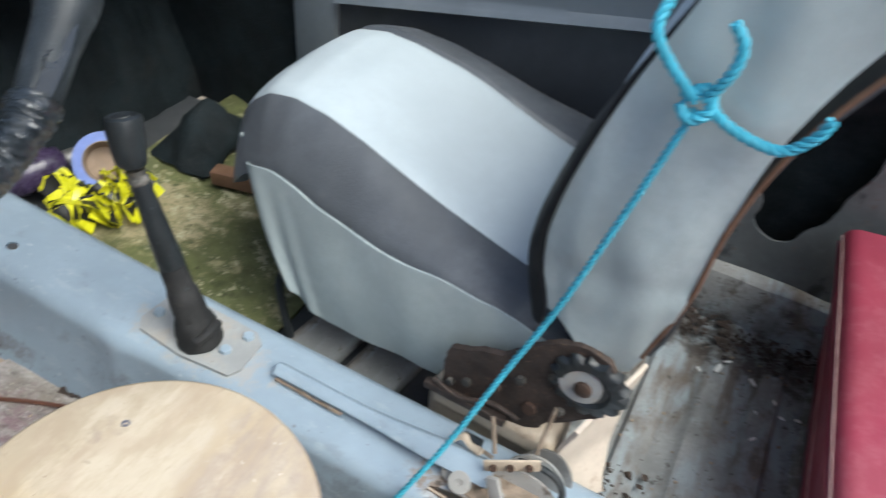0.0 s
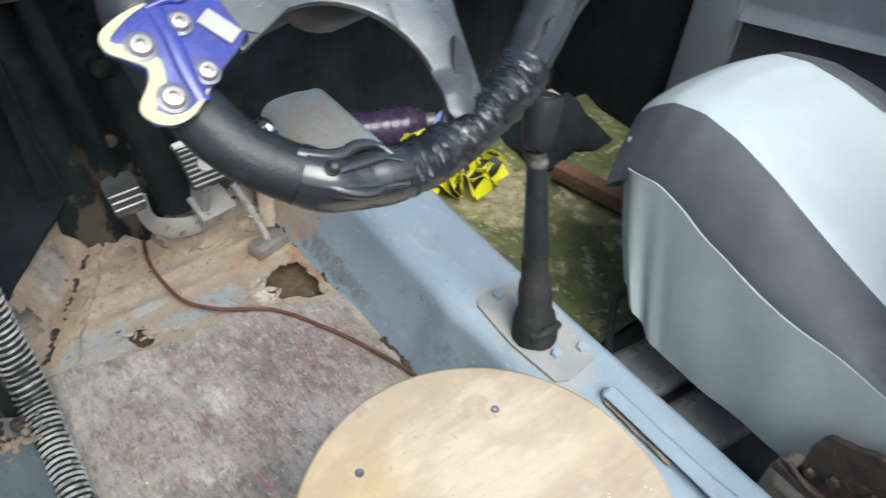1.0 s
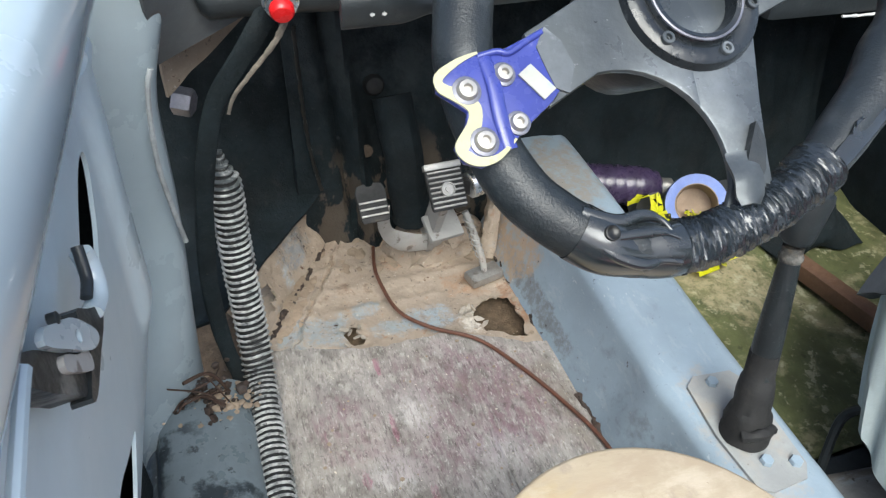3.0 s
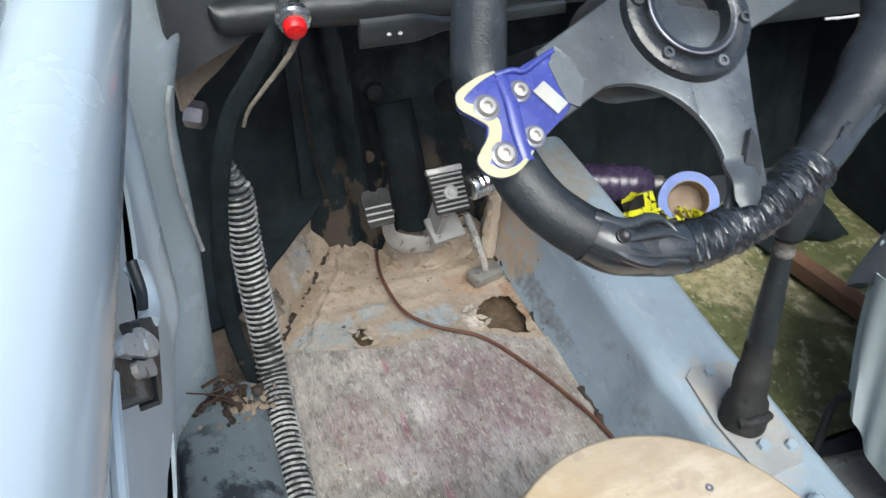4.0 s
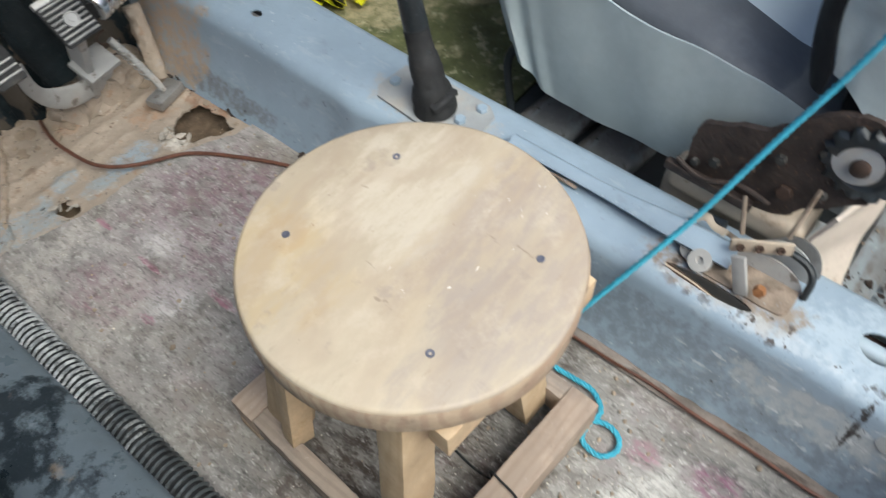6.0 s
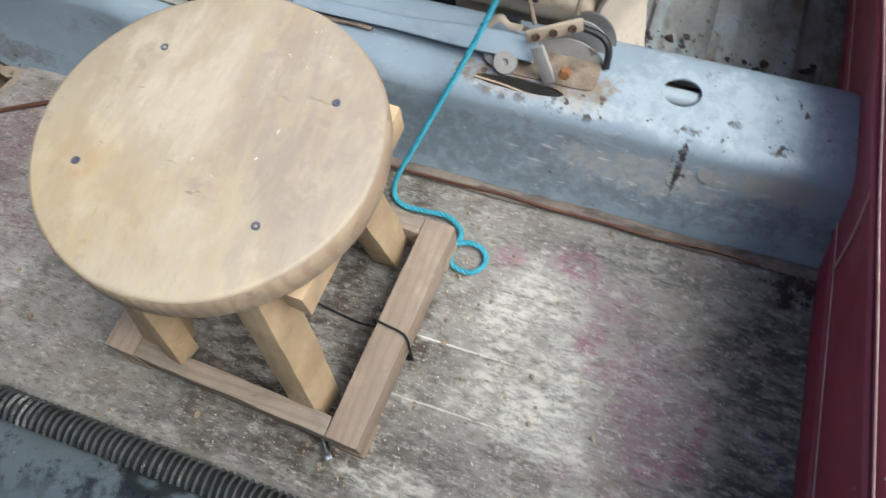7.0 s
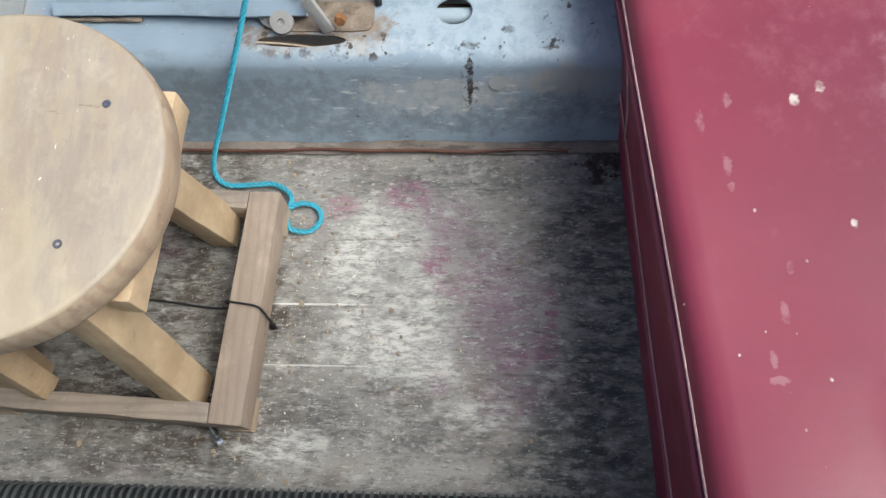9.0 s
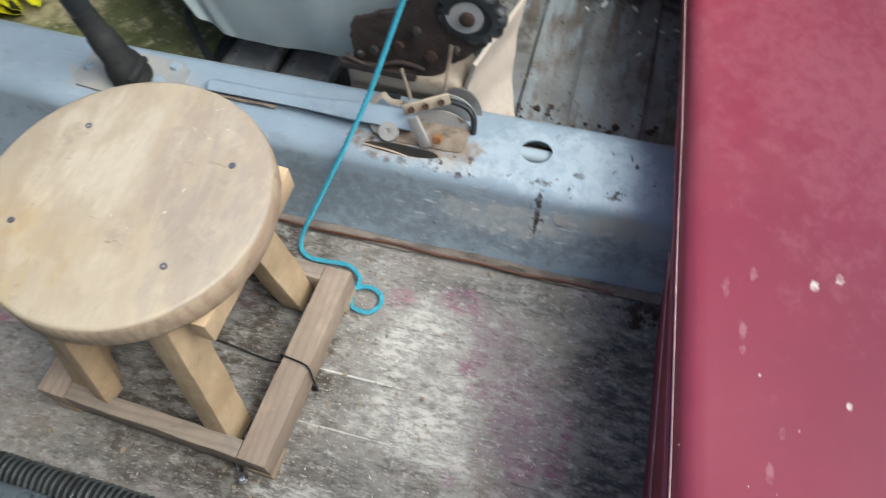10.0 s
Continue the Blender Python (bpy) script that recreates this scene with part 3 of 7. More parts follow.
M_ROLL = mat("blue_card", (0.13, 0.20, 0.50), 0.5, 0.0, 0.15, 30)
M_CARD = mat("brown_card", (0.30, 0.22, 0.16), 0.8, 0.0, 0.2, 30)
M_CORD = mat("grey_tan_cord", (0.15, 0.13, 0.105), 0.9, 0.0, 0.3, 60, [((0.30, 0.26, 0.21), 120, 0.55, 0.66, 0.6, ONE)], 0.6, 300)
M_MUDCARD = mat("muddy_card", (0.10, 0.075, 0.055), 0.9, 0.0, 0.35, 30, [((0.03, 0.028, 0.026), 40, 0.52, 0.66, 0.8, ONE), ((0.24, 0.18, 0.13), 70, 0.60, 0.70, 0.6, ONE)], 0.6, 160)
M_BOTTLE = mat("purple_wrap", (0.050, 0.035, 0.075), 0.3, 0.0, 0.3, 40, [((0.30, 0.28, 0.34), 34, 0.66, 0.74, 0.6, ONE)], 0.3, 90, ONE, 0.3)
M_BROWNWOOD = mat("brown_batten", (0.16, 0.085, 0.05), 0.75, 0.0, 0.25, 20, (), 0.4, 120)
M_DOOR = mat("door_paint", (0.58, 0.69, 0.725), 0.36, 0.0, 0.06, 4, [
    ((0.33, 0.39, 0.42), 7, 0.55, 0.75, 0.5, (1, 1, 0.5)), (DIRT, 60, 0.71, 0.745, 0.7, ONE), ((0.30, 0.22, 0.16), 40, 0.72, 0.77, 0.5, ONE)], 0.10, 90)
M_GEARPLATE = mat("dusty_blue_plate", (0.32, 0.33, 0.325), 0.55, 0.0, 0.12, 14, [((0.38, 0.34, 0.29), 18, 0.48, 0.64, 0.7, ONE), (RUST, 60, 0.66, 0.72, 0.8, ONE), (DIRT, 120, 0.66, 0.71, 0.7, ONE)], 0.3, 140)
M_BROWNDUST = mat("brown_dust", (0.26, 0.20, 0.15), 0.9, 0.0, 0.3, 40, [((0.12, 0.08, 0.055), 50, 0.54, 0.66, 0.7, ONE), ((0.36, 0.37, 0.37), 70, 0.60, 0.70, 0.6, ONE)], 0.6, 200)
M_TRIM = mat("weathered_trim", (0.19, 0.155, 0.13), 0.8, 0.0, 0.3, 20, [((0.34, 0.31, 0.28), 24, 0.52, 0.64, 0.7, (1, 0.3, 1)), ((0.06, 0.045, 0.035), 40, 0.55, 0.66, 0.8, (1, 0.25, 1)), ((0.24, 0.13, 0.08), 14, 0.55, 0.68, 0.6, (1, 0.4, 1))], 0.6, 160)
M_TAG = mat("blank_pale_tag", (0.36, 0.36, 0.32), 0.5, 0.0, 0.1, 40, [((0.24, 0.32, 0.33), 60, 0.55, 0.68, 0.6, ONE)], 0.1, 160)
M_SAWDUST = mat("pale_sawdust", (0.66, 0.60, 0.50), 0.9, 0.0, 0.2, 60)
M_SOIL = mat("soil", (0.12, 0.082, 0.05), 0.95, 0.0, 0.4, 40, [((0.22, 0.16, 0.10), 60, 0.55, 0.7, 0.7, ONE)], 1.0, 220)
M_GROUND = mat("dry_ground", (0.30, 0.24, 0.17), 0.95, 0.0, 0.25, 2, [((0.16, 0.15, 0.08), 0.8, 0.55, 0.7, 0.6, ONE)], 0.6, 40)
M_WHITE = mat("white_flake", (0.85, 0.85, 0.83), 0.6, 0.0, 0.1, 40)
M_REDBTN = mat("red_plastic", (0.62, 0.012, 0.014), 0.3, 0.0, 0.08, 40)
M_MARK = mat("grey_print", (0.45, 0.45, 0.44), 0.6, 0.0, 0.05, 40)
M_RUBSEAL = mat("seal_rubber", (0.32, 0.34, 0.345), 0.6, 0.0, 0.3, 30, [((0.50, 0.52, 0.52), 30, 0.6, 0.72, 0.6, ONE)], 0.3, 120)

# ---- building helpers ----
PLACE = {}


def thing(name, loc, label, category, group="", kind=""):
    ob = new(name)
    ob.location = loc
    ob.empty_display_size = 0.02
    PLACE[ob.name] = Vector(loc)
    return tagged(ob, label, category, group, kind)


def meshed(name, bm, material, origin, sharp=42):
    bmesh.ops.recalc_face_normals(bm, faces=bm.faces)
    bm.transform(Matrix.Translation(-Vector(origin)))
    me = bpy.data.meshes.new(name)
    bm.to_mesh(me)
    bm.free()
    me.materials.append(material)
    me.shade_smooth()
    me.set_sharp_from_angle(angle=radians(sharp))
    return me


def part(name, bm, material, parent, label="", sharp=42):
    """One mesh of its own under a thing or a part; the bmesh is in world metres."""
    at = PLACE[parent.name]
    ob = new(name, meshed(name, bm, material, at, sharp))
    ob.parent = parent
    PLACE[ob.name] = at
    return tagged(ob, label)


def solo(name, bm, material, label, category, loc=(0, 0, 0), group="", kind="", sharp=42):
    ob = new(name, meshed(name, bm, material, loc, sharp))
    ob.location = loc
    PLACE[ob.name] = Vector(loc)
    return tagged(ob, label, category, group, kind)


def box(centre, size, bevel=0.003, turn=None, segments=2, bm=None):
    bm = bm or bmesh.new()
    made = bmesh.ops.create_cube(bm, size=1.0)
    vs = made["verts"]
    bmesh.ops.scale(bm, vec=size, verts=vs)
    if bevel:
        es = list({e for v in vs for e in v.link_edges})
        out = bmesh.ops.bevel(bm, geom=es, offset=bevel, segments=segments, profile=0.6, affect="EDGES")
        vs = list({v for f in out["faces"] for v in f.verts} | {v for v in vs if v.is_valid})
    bmesh.ops.transform(bm, matrix=Matrix.Translation(centre) @ (turn.to_4x4() if turn else Matrix.Identity(4)), verts=vs)
    return bm


def beam(a, b, width, depth, bevel=0.003, up=(0, 0, 1), bm=None):
    """A squared bar from a to b."""
    a, b = Vector(a), Vector(b)
    d = (b - a).normalized()
    s = d.cross(Vector(up)).normalized()
    u = s.cross(d)
    turn = Matrix((s, u, d)).transposed()
    return box((a + b) / 2, (width, depth, (b - a).length), bevel, turn, 2, bm)


def spline(points, closed=False, steps=8):
    pts = [Vector(p) for p in points]
    n, out = len(pts), []
    last = n if closed else n - 1
    for i in range(last):
        p0 = pts[(i - 1) % n] if closed or i > 0 else pts[0]
        p1, p2 = pts[i], pts[(i + 1) % n]
        p3 = pts[(i + 2) % n] if closed or i + 2 < n else pts[-1]
        for k in range(steps):
            t = k / steps
            out.append(0.5 * ((2 * p1) + (p2 - p0) * t + (2 * p0 - 5 * p1 + 4 * p2 - p3) * t * t + (3 * p1 - p0 - 3 * p2 + p3) * t ** 3))
    if not closed:
        out.append(pts[-1])
    return out


def tube(points, radius, segs=12, closed=False, bm=None, cap=True, flat=1.0, ref=(0, 0, 1)):
    """A swept tube. radius: a number or a function of the share of the way and the angle. flat squashes it along ref."""
    bm = bm or bmesh.new()
    n = len(points)
    rings, side = [], None
    for i, p in enumerate(points):
        a = points[(i - 1) % n] if closed or i > 0 else p
        b = points[(i + 1) % n] if closed or i < n - 1 else p
        d = (b - a).normalized()
        guess = side if side is not None else Vector(ref).cross(d)
        if guess.length < 1e-4:
            guess = Vector((1, 0.3, 0.1)).cross(d)
        side = (guess - d * guess.dot(d)).normalized()
        up = d.cross(side)
        ring = []
        for k in range(segs):
            ang = 2 * math.pi * k / segs
            r = radius(i / max(1, n - 1), ang) if callable(radius) else radius
            ring.append(bm.verts.new(p + side * (r * math.cos(ang)) + up * (r * flat * math.sin(ang))))
        rings.append(ring)
    for i in range(n if closed else n - 1):
        r0, r1 = rings[i], rings[(i + 1) % n]
        for k in range(segs):
            bm.faces.new((r0[k], r0[(k + 1) % segs], r1[(k + 1) % segs], r1[k]))
    if cap and not closed:
        bm.faces.new(rings[0][::-1])
        bm.faces.new(rings[-1])
    return bm


def lathe(base, axis, profile, segs=24, bm=None, start=0.0):
    """A turned form: profile rows (radius, height along the axis)."""
    bm = bm or bmesh.new()
    axis = Vector(axis).normalized()
    s = axis.cross(Vector((0, 0, 1)) if abs(axis.z) < 0.9 else Vector((1, 0, 0))).normalized()
    u = axis.cross(s)
    base = Vector(base)
    rings = []
    for r, h in profile:
        rings.append([bm.verts.new(base + axis * h + (s * math.cos(a) + u * math.sin(a)) * max(r, 1e-5))
                      for a in (start + 2 * math.pi * k / segs for k in range(segs))])
    for r0, r1 in zip(rings, rings[1:]):
        for k in range(segs):
            bm.faces.new((r0[k], r0[(k + 1) % segs], r1[(k + 1) % segs], r1[k]))
    bm.faces.new(rings[0][::-1])
    bm.faces.new(rings[-1])
    return bm


def plate(outline, thick, m, holes=(), bm=None, bevel=0.0):
    """A flat sheet cut to an outline (x, y of the frame m), with holes, pulled up by thick along the frame's z."""
    bm = bm or bmesh.new()
    edges = []
    for loop in (outline, *holes):
        vs = [bm.verts.new((x, y, 0)) for x, y in loop]
        edges += [bm.edges.new((vs[i], vs[(i + 1) % len(vs)])) for i in range(len(vs))]
    made = bmesh.ops.triangle_fill(bm, use_beauty=True, use_dissolve=False, edges=edges)
    faces = [g for g in made["geom"] if isinstance(g, bmesh.types.BMFace)]
    out = bmesh.ops.extrude_face_region(bm, geom=faces)
    vs = [g for g in out["geom"] if isinstance(g, bmesh.types.BMVert)]
    bmesh.ops.translate(bm, vec=(0, 0, thick), verts=vs)
    if bevel:
        rim = [e for e in bm.edges if len(e.link_faces) == 2 and e.calc_face_angle(0) > 1.0]
        bmesh.ops.bevel(bm, geom=rim, offset=bevel, segments=2, profile=0.6, affect="EDGES")
        bmesh.ops.transform(bm, matrix=m, verts=list(bm.verts))
        return bm
    every = {v for e in edges for v in e.verts} | set(vs) | {v for f in faces if f.is_valid for v in f.verts}
    bmesh.ops.transform(bm, matrix=m, verts=list(every))
    return bm


def ring_points(cx, cy, rx, ry=None, n=20, start=0.0, wob=0.0):
    ry = rx if ry is None else ry
    return [(cx + rx * (1 + wob * noise.noise((3.1 * math.cos(a) + cx * 40, 3.1 * math.sin(a), cy * 30))) * math.cos(a),
             cy + ry * (1 + wob * noise.noise((3.1 * math.cos(a), 7 + 3.1 * math.sin(a), cx * 30))) * math.sin(a))
            for a in (start + 2 * math.pi * k / n for k in range(n))]


def sheet(f, nu, nv, thick=0.0, bm=None):
    """A surface f(u, v) with u and v from 0 to 1, thickened against its normal."""
    bm = bm or bmesh.new()
    top = [[bm.verts.new(f(i / nu, j / nv)) for j in range(nv + 1)] for i in range(nu + 1)]
    for i in range(nu):
        for j in range(nv):
            bm.faces.new((top[i][j], top[i + 1][j], top[i + 1][j + 1], top[i][j + 1]))
    if thick:
        bm.normal_update()
        low = [[bm.verts.new(v.co - v.normal * thick) for v in row] for row in top]
        for i in range(nu):
            for j in range(nv):
                bm.faces.new((low[i][j], low[i][j + 1], low[i + 1][j + 1], low[i + 1][j]))
        for i in range(nu):
            bm.faces.new((top[i][0], low[i][0], low[i + 1][0], top[i + 1][0]))
            bm.faces.new((top[i][nv], top[i + 1][nv], low[i + 1][nv], low[i][nv]))
        for j in range(nv):
            bm.faces.new((top[0][j], top[0][j + 1], low[0][j + 1], low[0][j]))
            bm.faces.new((top[nu][j], low[nu][j], low[nu][j + 1], top[nu][j + 1]))
    return bm


def wob(p, scale, amount):
    v = noise.noise_vector(Vector(p) * scale)
    return Vector(p) + v * amount


def frame_of(origin, x, y):
    x, y = Vector(x).normalized(), Vector(y)
    z = x.cross(y).normalized()
    y = z.cross(x)
    m = Matrix((x, y, z)).transposed().to_4x4()
    m.translation = origin
    return m


def ease(a, b, t):
    t = min(1.0, max(0.0, (t - a) / (b - a)))
    return t * t * (3 - 2 * t)


def hexhead(at, axis, r, h, bm=None):
    return lathe(at, axis, [(r * 0.6, 0), (r, 0.0001), (r, h * 0.85), (r * 0.88, h)], 6, bm)

# ---- the setting: ground and car shell ----
bm = sheet(lambda u, v: Vector((-40 + 80 * u, -40 + 80 * v, -0.32)), 8, 8)
solo("ground", bm, M_GROUND, "dry sandy ground under and around the car", "ground", kind="structure")

def cut(bm, inside):
    gone = [f for f in bm.faces if inside(f.calc_center_median())]
    bmesh.ops.delete(bm, geom=gone, context="FACES")


def smooth_rim(bm, rounds, where):
    """Evens out the stepped rim of a cut hole."""
    rim_verts = [v for v in bm.verts if v.is_boundary and where(v.co)]
    for _ in range(rounds):
        moved = {}
        for v in rim_verts:
            near = [e.other_vert(v).co for e in v.link_edges if e.is_boundary]
            if len(near) == 2:
                moved[v] = v.co.lerp((near[0] + near[1]) / 2, 0.6)
        for v, co in moved.items():
            v.co = co


# driver's front floor pan, rusted through in two places, with pressed ribs
big_hole = [(0.486, 0.925), (0.505, 0.955), (0.53, 0.962), (0.553, 0.955), (0.558, 0.915), (0.556, 0.868), (0.525, 0.885), (0.497, 0.900)]
small_hole = [(0.287, 0.944), (0.300, 0.957), (0.313, 0.955), (0.309, 0.943), (0.318, 0.936), (0.317, 0.922), (0.300, 0.917)]
pan_outline = [(0.175, 0.80), (0.60, 0.80), (0.60, 1.22), (0.34, 1.24), (0.175, 1.13)]
def ragged(loop, amount):
    out = []
    for k, p in enumerate(loop):
        a, b = Vector((*p, 0)), Vector((*loop[(k + 1) % len(loop)], 0))
        for s in (0.0, 0.25, 0.5, 0.75):
            q = a.lerp(b, s)
            q += noise.noise_vector(q * 160) * amount
            out.append((q.x, q.y))
    return out


big_hole, small_hole = ragged(big_hole, 0.008), ragged(small_hole, 0.004)
pin_hole = ragged(ring_points(0.283, 0.968, 0.005, 0.004, 6), 0.002)


def within(loop, x, y):
    """Whether a point lies inside an outline."""
    inside = False
    for (ax, ay), (bx_, by_) in zip(loop, loop[1:] + loop[:1]):
        if (ay > y) != (by_ > y) and x < ax + (bx_ - ax) * (y - ay) / (by_ - ay):
            inside = not inside
    return inside


def pan_point(u, v):
    x, y = 0.175 + 0.425 * u, 0.80 + 0.44 * v
    z = -0.008
    for ry in (0.992, 1.035, 1.078):
        dy = y - ry - 0.006 * noise.noise((x * 9, ry * 7, 0))
        z += 0.0035 * math.exp(-(dy / 0.008) ** 2) * ease(0.22, 0.27, x) * ease(0.58, 0.52, x) * (0.7 + 0.6 * noise.noise((x * 14, y * 5, 2)))
    caked = ease(1.06, 1.14, y) + 0.6 * ease(0.24, 0.19, x - 0.62 * (y - 0.95)) + 0.5 * ease(0.545, 0.58, x)
    z += caked * (0.004 + 0.006 * noise.noise((x * 26, y * 26, 1))) + 0.0022 * noise.noise((x * 40, y * 40, 7)) + 0.0010 * noise.noise((x * 120, y * 120, 3))
    rip = abs(x - (0.222 + 0.55 * (y - 0.95)) - 0.012 * noise.noise((y * 30, 4, 0)) - 0.005 * noise.noise((y * 90, 9, 0)))
    z += 0.006 * math.exp(-(rip / 0.010) ** 2) - 0.010 * math.exp(-(rip / 0.0025) ** 2)
    near = min(math.hypot(x - px, y - py) for px, py in big_hole[::4] + small_hole[::4])
    z += 0.006 * math.exp(-(near / 0.008) ** 2) * noise.noise((x * 80, y * 80, 5))
    return Vector((x, y, z))


bm = sheet(pan_point, 150, 150)
cut(bm, lambda c: not within(pan_outline, c.x, c.y) or within(big_hole, c.x, c.y) or within(small_hole, c.x, c.y) or within(pin_hole, c.x, c.y))
smooth_rim(bm, 2, lambda c: True)
bmesh.ops.solidify(bm, geom=list(bm.faces), thickness=0.003)
pan = solo("floor_pan", bm, M_PAN, "rusted steel floor pan covered with pale sand", "floor", kind="structure", sharp=70)
rnd = random.Random(6)
for k in range(16):
    fx, fy = (rnd.gauss(0.487, 0.008), rnd.uniform(0.895, 0.950)) if k < 10 else (rnd.gauss(0.302, 0.012), rnd.gauss(0.938, 0.012))
    size = rnd.uniform(0.004, 0.009)
    tilt = Matrix.Translation((fx, fy, -0.002 + 0.003 * rnd.random())) @ Euler((rnd.gauss(0, 0.5), rnd.gauss(0, 0.5), rnd.uniform(0, 6))).to_matrix().to_4x4()
    part("torn_flake", plate(ring_points(0, 0, size, size * 0.5, 8, rnd.uniform(0, 6), 0.9), 0.0012, tilt), M_FLAKE, pan, "curled pale paint flake at a hole")
bm = sheet(lambda u, v: wob((0.08 + 0.52 * u, 0.82 + 0.36 * v, -0.030 + 0.004 * noise.noise((u * 20, v * 16, 1))), 30, 0.002), 30, 20, 0.004)
solo("mud_layer", bm, M_SOIL, "brown caked mud seen through the rusted floor holes", "mud", kind="stuff")

# plywood floor board with a ragged front edge
def board_edge(x):
    return 0.936 - 0.032 * ease(0.17, 0.34, x) - 0.055 * ease(0.42, 0.58, x) + 0.004 * noise.noise((x * 60, 2, 0))


def board_top(u, v):
    x = 0.170 + 0.404 * u
    y = -0.40 + (board_edge(x) + 0.40) * v
    z = 0.0016 * noise.noise((x * 14, y * 5, 3)) + 0.0006 * noise.noise((x * 90, y * 9, 5))
    for cx, y0, y1 in ((0.372, -0.02, 0.34), (0.306, 0.05, 0.24), (0.44, 0.55, 0.8)):
        if y0 < y < y1:
            z -= 0.003 * max(0.0, 1 - abs(x - cx - 0.002 * noise.noise((y * 20, 0, 0))) / 0.003)
    return Vector((x, y, z))


bm = sheet(board_top, 150, 120, 0.009)
solo("floor_board", bm, M_BOARD, "worn plywood floor board with purple paint stains and painted-in shade", "floor board", kind="structure", sharp=60)

# rolled trim bead along the foot of the tunnel
def trim_point(u, v):
    y = -0.21 + 0.78 * v
    x = 0.563 + 0.016 * u + 0.003 * noise.noise((y * 9, 0, 0)) + 0.0015 * noise.noise((y * 60, u * 3, 2))
    return Vector((x, y, 0.0045 + 0.0025 * math.sin(math.pi * u) + 0.0012 * noise.noise((y * 40, u * 4, 5))))


solo("trim_strip", sheet(trim_point, 8, 160, 0.003), M_TRIM, "weathered brown trim strip at the foot of the tunnel", "trim", kind="structure")
wire_line = [(0.5645 + 0.004 * noise.noise((k * 0.7, 0, 0)), -0.13 + 0.06 * k, 0.0085) for k in range(12)]
bm = tube(spline(wire_line, steps=6), lambda s, a: 0.0020 + 0.0006 * noise.noise((s * 30, a, 0)), 8)
solo("trim_wire", bm, M_COPPER, "thin brown wire lying along the trim strip", "wire")

# centre tunnel: swept profile, with cut openings on top
def tunnel_point(u, v):
    y = -0.45 + 1.62 * v
    front = ease(0.62, 1.05, y)
    half, top = 0.099 + 0.012 * front, 0.1245 + 0.014 * front
    shoulder = 0.040 - 0.006 * front
    a = (u - 0.5) * 2
    s = abs(a)
    sign = 1 if a >= 0 else -1
    if s < 0.38:
        x, z = shoulder * s / 0.38, top - 0.002 * (s / 0.38) ** 2
    elif s < 0.62:
        t = (s - 0.38) / 0.24
        ang = t * radians(66)
        r = 0.024 + 0.01 * front
        x = shoulder + r * math.sin(ang)
        z = top - 0.002 - r * (1 - math.cos(ang))
    else:
        t = (s - 0.62) / 0.38
        r = 0.024 + 0.01 * front
        x0, z0 = shoulder + r * math.sin(radians(66)), top - 0.002 - r * (1 - math.cos(radians(66)))
        x, z = x0 + (half - x0) * t, z0 + (-0.004 - z0) * t
        x -= 0.004 * math.sin(math.pi * t)
    p = Vector((0.676 + sign * x, y, z))
    if y > 0.58 and sign < 0 and s > 0.3:
        p.x -= 0.006 * math.exp(-((y - 0.66) / 0.03) ** 2) * (1 - abs(s - 0.55))
    p.z += 0.0008 * noise.noise((p.x * 30, y * 12, 0))
    return p


bm = sheet(tunnel_point, 84, 260)


def cut_round(bm, centre, radii, axes, where):
    """Cuts an elliptic hole and draws its rim onto the ellipse."""
    i, j = axes
    dist = lambda c: math.hypot((c[i] - centre[0]) / radii[0], (c[j] - centre[1]) / radii[1])
    cut(bm, lambda c: where(c) and dist(c) < 1)
    for v in bm.verts:
        if v.is_boundary and where(v.co) and 0.4 < dist(v.co) < 1.8:
            k = dist(v.co)
            v.co[i] = centre[0] + (v.co[i] - centre[0]) / k
            v.co[j] = centre[1] + (v.co[j] - centre[1]) / k


cut_round(bm, (0.677, 0.004), (0.0185, 0.0205), (0, 1), lambda c: c.z > 0.09 and c.y < 0.1)
cut_round(bm, (0.6395, 0.172), (0.0078, 0.050), (0, 1), lambda c: c.z > 0.09 and 0.1 < c.y < 0.3 and c.x < 0.66)
cut_round(bm, (-0.045, 0.089), (0.0075, 0.006), (1, 2), lambda c: c.x < 0.63 and c.y < 0.0)
cut_round(bm, (0.655, 0.885), (0.007, 0.009), (0, 1), lambda c: c.z > 0.1 and c.y > 0.8)
bmesh.ops.solidify(bm, geom=list(bm.faces), thickness=0.003)
tunnel = solo("tunnel", bm, M_TUNNEL, "grey-blue painted steel centre tunnel, scuffed and rusty, with shade painted on its side", "tunnel", kind="structure")
bm = tube([Vector((0.681, -0.40, 0.1085)), Vector((0.681, 0.085, 0.1085))], 0.0100, 14)
part("cable_pipe", bm, M_LEDGE, tunnel, "painted steel cable pipe")
bm = tube([Vector((0.702, -0.40, 0.098)), Vector((0.702, 0.085, 0.098))], 0.004, 10)
part("cable_pipe", bm, M_RUSTWIRE, tunnel, "rusty cable pipe")
bm = lathe((0.6085, -0.045, 0.0870), (0.93, 0, -0.36), [(0.0105, 0.0), (0.0105, 0.001), (0.0085, 0.003), (0.0005, 0.0035)], 20)
part("dimple", bm, M_GEARPLATE, tunnel, "shallow round dimple")

